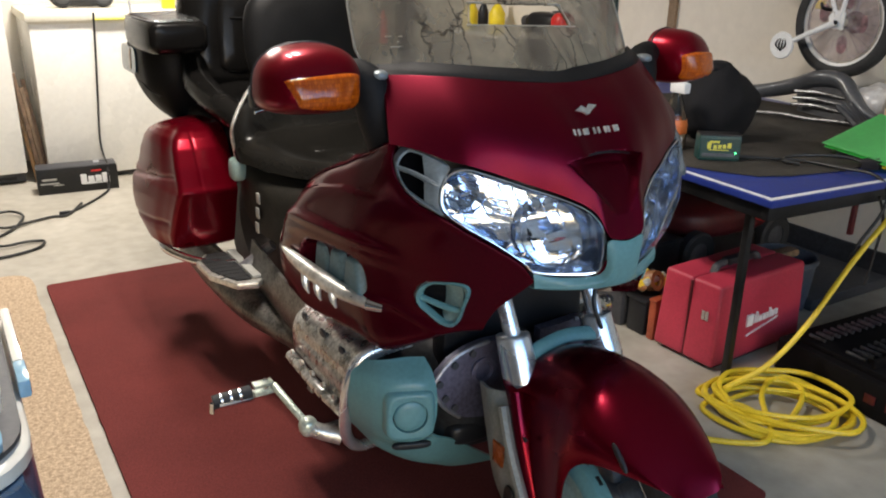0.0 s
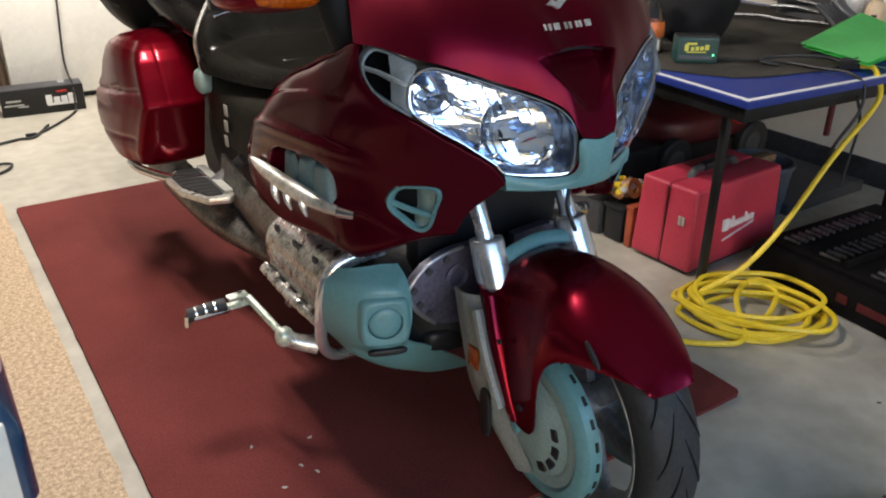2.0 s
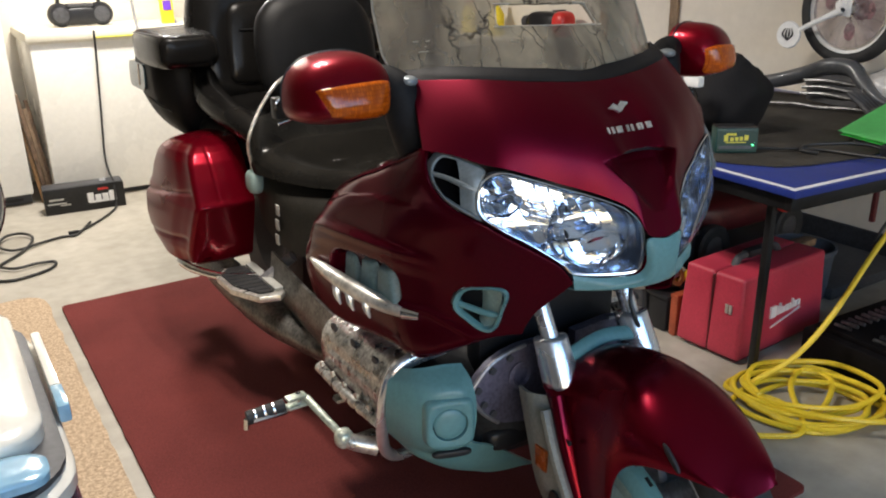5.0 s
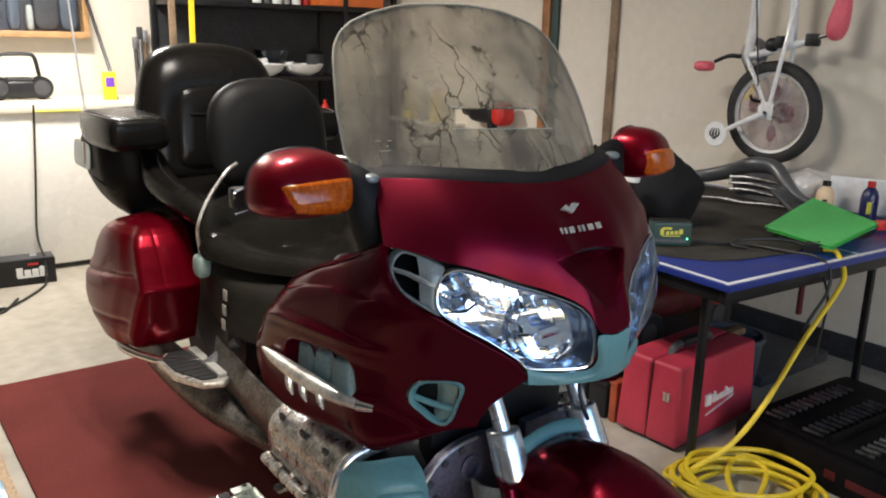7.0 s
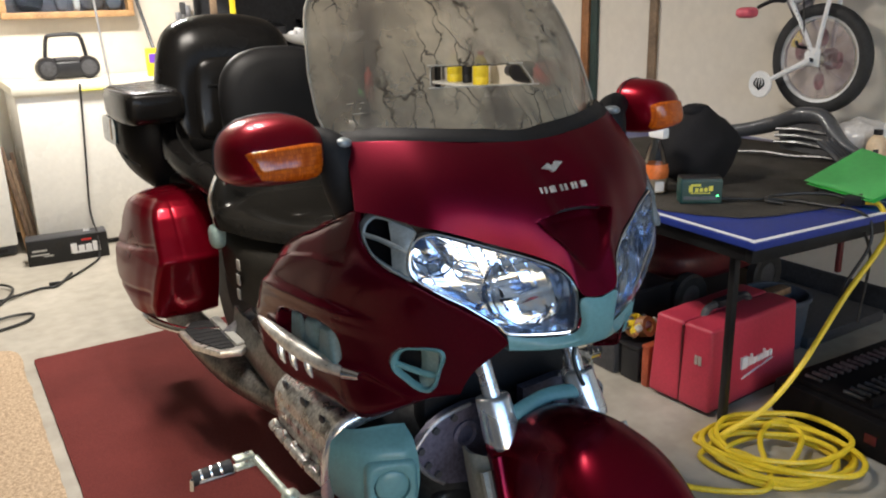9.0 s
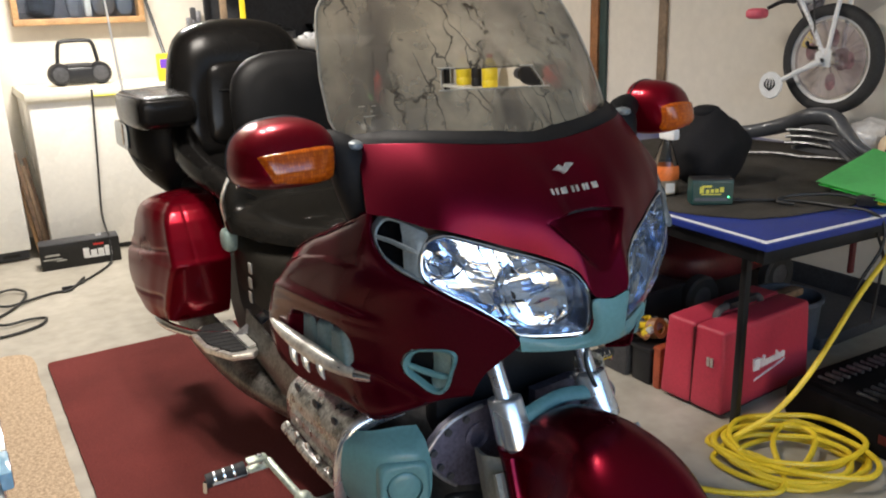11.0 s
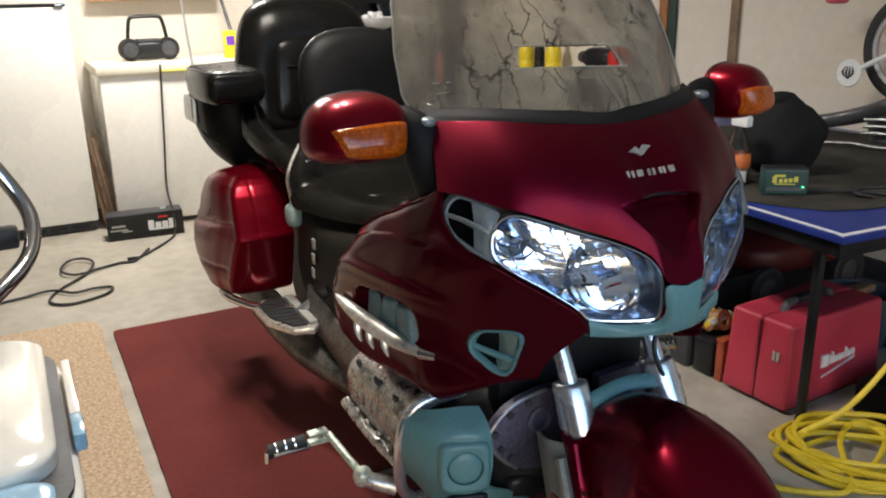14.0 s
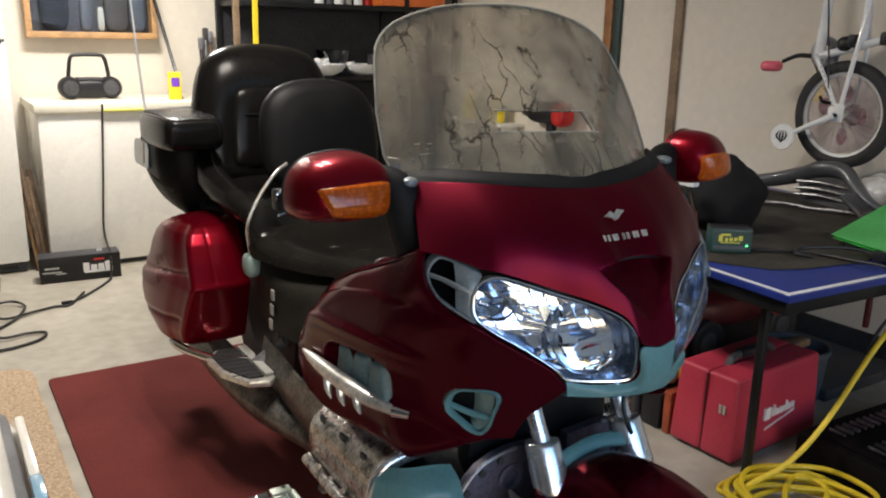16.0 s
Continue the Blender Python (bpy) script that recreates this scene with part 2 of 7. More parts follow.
# concrete: broad stains over a fine grain
concrete = node_mat("concrete_floor", (0.37, 0.34, 0.285), 0.55, 0.0, 0.12, 2.6, 14, 0.08, 60, tint=(0.295, 0.268, 0.216), rough_vary=0.14)


# ---- mesh helpers ----
def obj(name, bm, material, parent=None, label="", smooth=None):
    for f in bm.faces:
        f.smooth = True
    me = bpy.data.meshes.new(name)
    bm.normal_update()
    bm.to_mesh(me)
    bm.free()
    for m in material if isinstance(material, (list, tuple)) else [material]:
        me.materials.append(m)
    me.set_sharp_from_angle(angle=radians(35 if smooth is None else smooth))
    ob = new(name, me)
    if parent:
        ob.parent = parent
    else:
        ob.scale = (K, K, K)
    if label:
        ob["label"] = label
    return ob


def part(name, bm, material, parent, label="", smooth=None):
    return obj(name, bm, material, parent, label, smooth)


def thing(name, at, label, category, group="", rz=0.0):
    e = new(name)
    e.empty_display_size = 0.05
    e.location, e.rotation_euler, e.scale = Vector(at) * K, (0, 0, radians(rz)), (K, K, K)
    return tagged(e, label, category, group)


def catmull(ps, n):
    """n points along a smooth curve through ps."""
    ps = np.array(ps, float)
    if len(ps) == 2:
        ext = np.vstack([2 * ps[0] - ps[1], ps, 2 * ps[1] - ps[0]])
    else:
        ext = np.vstack([2 * ps[0] - ps[1], ps, 2 * ps[-1] - ps[-2]])
    out = []
    for s in np.linspace(0, len(ps) - 1, n):
        i = min(int(s), len(ps) - 2)
        u = s - i
        a, b, c, d = ext[i:i + 4]
        out.append(0.5 * (2 * b + (c - a) * u + (2 * a - 5 * b + 4 * c - d) * u * u + (3 * b - a - 3 * c + d) * u ** 3))
    return np.array(out)


def patch(ctrl, nu, nv):
    """A smooth grid of points (nv rows, nu columns) through rows of control points."""
    rows = [catmull(r, nu) for r in ctrl]
    return np.array([catmull([r[k] for r in rows], nv) for k in range(nu)]).transpose(1, 0, 2)


MX = 0.0                 # the machine's middle plane


def mirrored(ctrl):
    """Rows from the outer right side to the middle, carried on to the left side."""
    return [list(r[:-1]) + [(MX, *r[-1][1:])] + [(2 * MX - x, y, z) for x, y, z in reversed(r[:-1])] for r in ctrl]


def shell(g, thick=0.004, keep=None, flip=False):
    """Sheet mesh of a grid of points with real thickness; keep(p) leaves holes."""
    bm = bmesh.new()
    nv, nu = g.shape[:2]
    vs = [[bm.verts.new(g[j, i]) for i in range(nu)] for j in range(nv)]
    for j in range(nv - 1):
        for i in range(nu - 1):
            q = (vs[j][i], vs[j][i + 1], vs[j + 1][i + 1], vs[j + 1][i])
            if keep is None or keep(sum((v.co for v in q), Vector()) / 4):
                bm.faces.new(q[::-1] if flip else q)
    loose = [v for v in bm.verts if not v.link_faces]
    bmesh.ops.delete(bm, geom=loose, context="VERTS")
    bmesh.ops.remove_doubles(bm, verts=bm.verts, dist=1e-5)
    if thick:
        bmesh.ops.recalc_face_normals(bm, faces=bm.faces)
        bm.normal_update()
        bmesh.ops.solidify(bm, geom=bm.faces[:], thickness=thick)
    return bm


def slab(g, by):
    """Sheet mesh of a grid of points and the same grid moved by a small step, closed round the border."""
    bm = bmesh.new()
    nv, nu = g.shape[:2]
    a = [[bm.verts.new(p) for p in row] for row in g]
    b = [[bm.verts.new(np.array(p) + by) for p in row] for row in g]
    for j in range(nv - 1):
        for i in range(nu - 1):
            bm.faces.new((a[j][i], a[j][i + 1], a[j + 1][i + 1], a[j + 1][i]))
            bm.faces.new((b[j][i], b[j + 1][i], b[j + 1][i + 1], b[j][i + 1]))
    ring = [(0, i) for i in range(nu)] + [(j, nu - 1) for j in range(1, nv)] + [(nv - 1, i) for i in range(nu - 2, -1, -1)] + [(j, 0) for j in range(nv - 2, 0, -1)]
    for (j, i), (q, p) in zip(ring, ring[1:] + ring[:1]):
        bm.faces.new((a[j][i], b[j][i], b[q][p], a[q][p]))
    bmesh.ops.recalc_face_normals(bm, faces=bm.faces)
    return bm


def flipx(bm):
    """The same shape on the other side of the middle plane."""
    bmesh.ops.scale(bm, vec=(-1, 1, 1), verts=bm.verts)
    bmesh.ops.translate(bm, vec=(2 * MX, 0, 0), verts=bm.verts)
    bmesh.ops.reverse_faces(bm, faces=bm.faces)
    return bm


def tube(ps, r, seg=10, n=None, closed=False, bm=None, flat=1.0):
    """A round bar swept along a smooth path; r may be a list of radii along it."""
    bm = bm or bmesh.new()
    pts = catmull(list(ps) + ([ps[0]] if closed else []), n or max(2, 6 * (len(ps) - 1))) if n != 0 else np.array(ps, float)
    if closed:
        pts = pts[:-1]
    m = len(pts)
    rad = np.interp(np.linspace(0, 1, m), np.linspace(0, 1, len(r)), r) if isinstance(r, (list, tuple)) else [r] * m
    rings, up = [], None
    for k in range(m):
        a = pts[(k - 1) % m] if closed or k else pts[k]
        b = pts[(k + 1) % m] if closed or k < m - 1 else pts[k]
        d = Vector(b - a).normalized()
        if up is None:
            up = d.orthogonal().normalized()
        up = (up - d * up.dot(d)).normalized()
        side = d.cross(up)
        rings.append([bm.verts.new(Vector(pts[k]) + (up * math.cos(q) * flat + side * math.sin(q)) * rad[k])
                      for q in (2 * math.pi * s / seg for s in range(seg))])
    for k in range(m if closed else m - 1):
        p, q = rings[k], rings[(k + 1) % m]
        for s in range(seg):
            bm.faces.new((p[s], p[(s + 1) % seg], q[(s + 1) % seg], q[s]))
    if not closed:
        bm.faces.new(rings[0][::-1])
        bm.faces.new(rings[-1])
    return bm


def box(sx, sy, sz, at=(0, 0, 0), bevel=0.0, seg=2, bm=None, m=None):
    """A box with worn edges, standing on z = at[2]."""
    own = bmesh.new()
    bmesh.ops.create_cube(own, size=1.0)
    bmesh.ops.scale(own, vec=(sx, sy, sz), verts=own.verts)
    if bevel:
        bmesh.ops.bevel(own, geom=own.edges[:], offset=bevel, segments=seg, profile=0.6, affect="EDGES")
    bmesh.ops.translate(own, vec=(at[0], at[1], at[2] + sz / 2), verts=own.verts)
    if m is not None:
        bmesh.ops.transform(own, matrix=m, verts=own.verts)
    return merge(bm, own)


def merge(bm, other):
    if bm is None:
        return other
    me = bpy.data.meshes.new("tmp")
    other.to_mesh(me)
    other.free()
    bm.from_mesh(me)
    bpy.data.meshes.remove(me)
    return bm


def lathe(profile, seg=32, m=None, bm=None):
    """Turned shape: (radius, height) pairs round the z axis."""
    own = bmesh.new()
    rings = []
    for r, z in profile:
        if r < 1e-6:
            rings.append([own.verts.new((0, 0, z))])
        else:
            rings.append([own.verts.new((r * math.cos(2 * math.pi * s / seg), r * math.sin(2 * math.pi * s / seg), z)) for s in range(seg)])
    for p, q in zip(rings, rings[1:]):
        for s in range(seg):
            t = (s + 1) % seg
            if len(p) == 1 and len(q) > 1:
                own.faces.new((p[0], q[t], q[s]))
            elif len(q) == 1 and len(p) > 1:
                own.faces.new((p[s], p[t], q[0]))
            elif len(p) > 1:
                own.faces.new((p[s], p[t], q[t], q[s]))
    if m is not None:
        bmesh.ops.transform(own, matrix=m, verts=own.verts)
    bmesh.ops.recalc_face_normals(own, faces=own.faces)
    return merge(bm, own)


def prism(poly, depth, m=None, bevel=0.0, bm=None):
    """A flat outline (x, y) raised by depth along z."""
    own = bmesh.new()
    f = own.faces.new([own.verts.new((x, y, 0)) for x, y in poly])
    r = bmesh.ops.extrude_face_region(own, geom=[f])
    bmesh.ops.translate(own, vec=(0, 0, depth), verts=[v for v in r["geom"] if isinstance(v, bmesh.types.BMVert)])
    bmesh.ops.recalc_face_normals(own, faces=own.faces)
    if bevel:
        bmesh.ops.bevel(own, geom=own.edges[:], offset=bevel, segments=2, profile=0.6, affect="EDGES")
    if m is not None:
        bmesh.ops.transform(own, matrix=m, verts=own.verts)
    return merge(bm, own)


def pillow(rx, ry, rz, at=(0, 0, 0), p=2.6, seg=28, rings=16, m=None, bm=None):
    """A rounded block: a superellipsoid with power p."""
    own = bmesh.new()
    sg = lambda v: math.copysign(abs(v) ** (2 / p), v)
    grid = []
    for j in range(rings + 1):
        a = math.pi * (j / rings - 0.5)
        grid.append([(rx * sg(math.cos(a)) * sg(math.cos(b)), ry * sg(math.cos(a)) * sg(math.sin(b)), rz * sg(math.sin(a)))
                     for b in (2 * math.pi * i / seg for i in range(seg))])
    vs = [[own.verts.new(c) for c in row] for row in grid]
    for j in range(rings):
        for i in range(seg):
            k = (i + 1) % seg
            own.faces.new((vs[j][i], vs[j][k], vs[j + 1][k], vs[j + 1][i]))
    bmesh.ops.remove_doubles(own, verts=own.verts, dist=1e-5)
    bmesh.ops.translate(own, vec=at, verts=own.verts)
    if m is not None:
        bmesh.ops.transform(own, matrix=m, verts=own.verts)
    bmesh.ops.recalc_face_normals(own, faces=own.faces)
    return merge(bm, own)


def structure(name, bm, material, label, category):
    return tagged(obj(name, bm, material), label, category, kind="structure")


# ---- the garage ----
RX, BY, LX, FY, CZ = 3.02, 4.42, -2.9, -2.7, 2.30
structure("floor", box(RX - LX + 0.3, BY - FY + 0.3, 0.1, ((RX + LX) / 2, (BY + FY) / 2, -0.1)), concrete, "worn stained bare concrete garage floor", "floor")
structure("wall_back", box(RX - LX + 0.3, 0.15, CZ, ((RX + LX) / 2, BY + 0.075, 0)), wall_paint, "cream painted drywall garage back wall", "wall")
structure("wall_right", box(0.15, BY - FY, CZ, (RX + 0.075, (BY + FY) / 2, 0)), wall_paint, "cream painted drywall garage side wall", "wall")
structure("wall_left", box(0.15, BY - FY, CZ, (LX - 0.075, (BY + FY) / 2, 0)), unseen_dark_wall, "dark brown unseen garage side wall, added to dull reflections", "wall")
fw = box(1.0, 0.15, CZ, (LX + 0.5, FY - 0.075, 0))
fw = box(0.3, 0.15, CZ, (RX - 0.15, FY - 0.075, 0), bm=fw)
fw = box(RX - LX - 1.3, 0.15, CZ - 2.1, (LX + 1 + (RX - LX - 1.3) / 2, FY - 0.075, 2.1), bm=fw)
structure("wall_front", fw, unseen_dark_wall, "dark brown unseen wall added round the open garage door", "wall")
structure("ceiling", box(RX - LX + 0.3, BY - FY + 0.3, 0.1, ((RX + LX) / 2, (BY + FY) / 2, CZ)), wall_paint, "plain white painted garage ceiling", "ceiling")
structure("ground", box(400, 200, 0.1, (0, FY - 100.2, -0.12)), asphalt, "grey concrete driveway running out to the distance", "ground")
# upright strips on the side wall
structure("trim", box(0.02, 0.05, CZ, (RX - 0.011, 2.04, 0), 0.002), trim_brown, "brown vertical wooden strip on the wall", "trim")
structure("trim", box(0.02, 0.06, CZ, (RX - 0.011, 2.545, 0), 0.002), trim_orange, "orange brown vertical wooden strip on the wall", "trim")
structure("trim", box(0.02, 0.05, CZ, (RX - 0.011, 2.475, 0), 0.002), trim_green, "dark green vertical strip on the wall", "trim")
structure("baseboard", box(0.014, BY - FY - 0.1, 0.105, (RX - 0.0075, (BY + FY) / 2, 0.0), 0.002), rack_back, "dark baseboard strip along the garage wall", "baseboard")
for cx, cy in ((0.32, 0.90), (0.55, 3.25)):
    fx = thing("ceiling_light", (cx, cy, CZ), "white rectangular ceiling light with two bulbs", "ceiling light", "ceiling lights")
    part("housing", box(0.60, 0.62, 0.05, (0, 0, -0.05), 0.01), enamel, fx)

# ---- mats ----
def slab_sheet(w, d, h, r, material, name, at, label, category, wav=0.0, seed=0):
    """A floor mat with rounded corners and a soft uneven edge."""
    pts = []
    for cxx, cyy, a0 in ((w - r, d - r, 0), (r, d - r, 90), (r, r, 180), (w - r, r, 270)):
        for k in range(5):
            a = radians(a0 + 22.5 * k)
            pts.append((cxx + r * math.cos(a), cyy + r * math.sin(a)))
    fine = []
    for a, b in zip(pts, pts[1:] + pts[:1]):
        n = max(1, int(math.dist(a, b) / 0.02)) if wav else 1
        for k in range(n):
            x, y = a[0] + (b[0] - a[0]) * k / n, a[1] + (b[1] - a[1]) * k / n
            o = wav * noise.noise((x * 14 + seed, y * 14, 0))
            fine.append((x + o, y + wav * noise.noise((x * 14, y * 14 + 9, 3 + seed))))
    ob = obj(name, prism(fine, h, bevel=0.0), material)
    ob.location = Vector(at) * K
    return tagged(ob, label, category)


slab_sheet(1.343, 2.258, 0.010, 0.02, mat_red, "floor_mat", (0, 0, 0.001), "burgundy red carpet floor mat lying under the motorcycle", "mat", 0.002)
slab_sheet(0.62, 3.4, 0.012, 0.09, tan_carpet, "carpet_runner", (-0.66, -0.98, 0.001), "tan shaggy carpet runner with a worn edge on concrete", "carpet", 0.006, 4)

# ---- the motorcycle ----
CX = 0.728
bike = thing("touring_motorcycle", (CX, 0, 0), "dark red touring motorcycle with bare teal trim standing on a mat", "motorcycle")
SIDES = (1, -1)          # right side of the machine first, then its left


def both(name, make, material, label="", smooth=None, parent=None):
    """The same part on both sides; make() gives the right one."""
    out = []
    for s in SIDES:
        bm = make()
        out.append(part(name, bm if s == 1 else flipx(bm), material, parent or bike, label, smooth))
    return out


def R(rows):
    """Rows of (off, y, z), off to the machine's right, as points."""
    return [[(-o, y, z) for o, y, z in r] for r in rows]


def ease(t):
    t = max(0.0, min(1.0, t))
    return t * t * (3 - 2 * t)


def edge(poly, n):
    """n points evenly along an open run of points, smoothed."""
    c = catmull(poly, 40 * len(poly))
    d = np.concatenate([[0], np.cumsum(np.linalg.norm(np.diff(c, axis=0), axis=1))])
    s = np.linspace(0, d[-1], n)
    return np.stack([np.interp(s, d, c[:, k]) for k in range(3)], 1)


def ring_of(poly, n):
    """n points evenly round a closed run of points, smoothed."""
    poly = list(poly)
    m = len(poly)
    c = catmull(poly[-2:] + poly + poly[:3], 40 * (m + 4) + 1)[80:-80]
    d = np.concatenate([[0], np.cumsum(np.linalg.norm(np.diff(c, axis=0), axis=1))])
    s = np.linspace(0, d[-1], n, endpoint=False)
    return np.stack([np.interp(s, d, c[:, k]) for k in range(3)], 1)


def loft(rings, cap0=False, cap1=False):
    """Closed rings of equally many points joined into a skin."""
    bm = bmesh.new()
    vs = [[bm.verts.new(p) for p in r] for r in rings]
    n = len(vs[0])
    for a, b in zip(vs, vs[1:]):
        for k in range(n):
            bm.faces.new((a[k], a[(k + 1) % n], b[(k + 1) % n], b[k]))
    if cap0:
        bm.faces.new(vs[0][::-1])
    if cap1:
        bm.faces.new(vs[-1])
    bmesh.ops.recalc_face_normals(bm, faces=bm.faces)
    return bm


def dome(outline, centre, depth, back=0.0, p=2.3, rings=14, shape=None, n=72):
    """A cushion: an outline in the xz plane puffed towards -y by depth, with a flat back. shape(s, k, q) moves a point."""
    ring = ring_of([(x, y, z) for x, y, z in outline], n)
    c = np.array(centre, float)
    out = [c + (ring - c) * .80 + np.array((0, back, 0)), c + (ring - c) * .95 + np.array((0, back * .93, 0))]
    for j in range(rings + 1):
        a = math.pi / 2 * j / rings
        s = max(math.cos(a), .004)
        lift = depth * (1 - s ** p) ** (1 / p)
        r = c + (ring - c) * s + np.array((0, -lift, 0))
        if shape:
            r = np.array([shape(s, k / n, q) for k, q in enumerate(r)])
        out.append(r)
    return loft(out, True, True)


# front cowl with its air scoop: from the windscreen seal down to the lights and the blunt nose
cowl_top = edge([(-.305, .282, 1.046), (-.215, .205, 1.048), (-.115, .168, 1.040), (-.050, .156, 1.036), (0, .152, 1.034)], 91)
cowl_low = edge([(-.336, .198, .944), (-.305, .166, .938), (-.265, .126, .923), (-.238, .102, .917), (-.197, .080, .903), (-.157, .057, .888), (-.115, .035, .873), (-.084, .014, .860),
                 (-.062, -.002, .847), (-.050, -.016, .832), (-.044, -.027, .812), (-.036, -.032, .799), (-.018, -.034, .793), (0, -.035, .792)], 91)
half = []
for j in range(101):
    v = j / 100
    row = cowl_top * (1 - v) + cowl_low * v
    for i in range(91):
        u = 1 - i / 90
        row[i, 1] -= .032 * (1 - u ** 2) * math.sin(math.pi * v ** .85) + .008 * u * (1 - u) * 4 * math.sin(math.pi * v)
    half.append(row)
half = np.array(half)
far = half[:, :-1][:, ::-1].copy()
far[:, :, 0] = 2 * MX - far[:, :, 0]
g = np.concatenate([half, far], axis=1)
for row in g:
    for p in row:
        t = (p[2] - .832) / .094
        w = .018 + .074 * max(0, t)
        zt = .931 - 1.6 * p[0] ** 2
        if t > 0 and p[2] < zt and abs(p[0]) < w:
            deep = ease((w - abs(p[0])) / .014) * ease((zt - p[2]) / .007)
            p[1] += .030 * min(1.0, t / .8) * deep
part("front_cowl", slab(g, (0, .004, 0)), red_paint, bike, "dark red painted front cowl", 40)
part("scoop_slot", tube([(-.086, .058, .914), (-.045, .050, .9235), (0, .047, .9275), (.045, .050, .9235), (.086, .058, .914)], .0042, 8, 30), black_plastic, bike, "black air scoop slot")
# badges: a small wing over a row of plain bars
wing = prism([(-.024, .004), (-.008, .012), (0, .006), (.010, .014), (.026, .010), (.012, .002), (.004, -.004), (-.004, -.006), (-.010, 0)], .003, pose(-.008, .0865, .9905, 52))
part("wing_badge", wing, chrome_dull, bike, "small silver wing badge")
for k, (xk, w) in enumerate(((-.050, .006), (-.040, .006), (-.026, .013), (-.007, .006), (.003, .006), (.018, .006), (.026, .006), (.044, .013))):
    bm = prism([(xk - w / 2, -.006), (xk + w / 2 - .001, -.006), (xk + w / 2, .006), (xk - w / 2 + .001, .006)], .003, pose(-.003, .0605 + 0.9 * xk * xk, .962, 52), .001)
    part("badge_bar", bm, chrome_dull, bike, "plain silver badge bar")

# black seal and the windscreen
seal = mirrored(R([
    [(.300, .318, 1.068), (.212, .236, 1.066), (.105, .190, 1.059), (0, .177, 1.054)],
    [(.306, .300, 1.056), (.216, .214, 1.056), (.108, .172, 1.047), (0, .159, 1.041)],
    [(.304, .282, 1.046), (.214, .203, 1.047), (.105, .163, 1.039), (0, .150, 1.033)],
]))
part("windscreen_seal", shell(patch(seal, 49, 9), 0.006), seal_black, bike, "black rubber windscreen seal")


def screen_point(x, z):
    """The curved sheet of the windscreen: swept back towards the top and the sides."""
    t = (z - 1.045) / .31
    return (x, .168 + .262 * t - .012 * math.sin(math.pi * min(1, max(0, t))) + (1.55 - .95 * t) * x * x, z)


SCREEN_SIDE = [(.300, 1.045), (.312, 1.062), (.317, 1.085), (.315, 1.120), (.312, 1.157), (.302, 1.205), (.292, 1.245), (.281, 1.272), (.262, 1.296), (.235, 1.314), (.195, 1.330), (.130, 1.346), (.060, 1.353), (0, 1.354)]


def screen_width(z):
    """Half width of the sheet at a height."""
    return float(np.interp(z, [q[1] for q in SCREEN_SIDE], [q[0] for q in SCREEN_SIDE]))


def screen_lean(z):
    return -.012 - .06 * max(0.0, z - 1.06)


sgrid = np.array([[screen_point(u * screen_width(z), z) for u in np.linspace(-1, 1, 301)] for z in np.concatenate([np.linspace(1.045, 1.30, 200), np.linspace(1.3013, 1.3539, 70)])])
sgrid[:, :, 0] += np.array([[screen_lean(p[2]) for p in r] for r in sgrid])


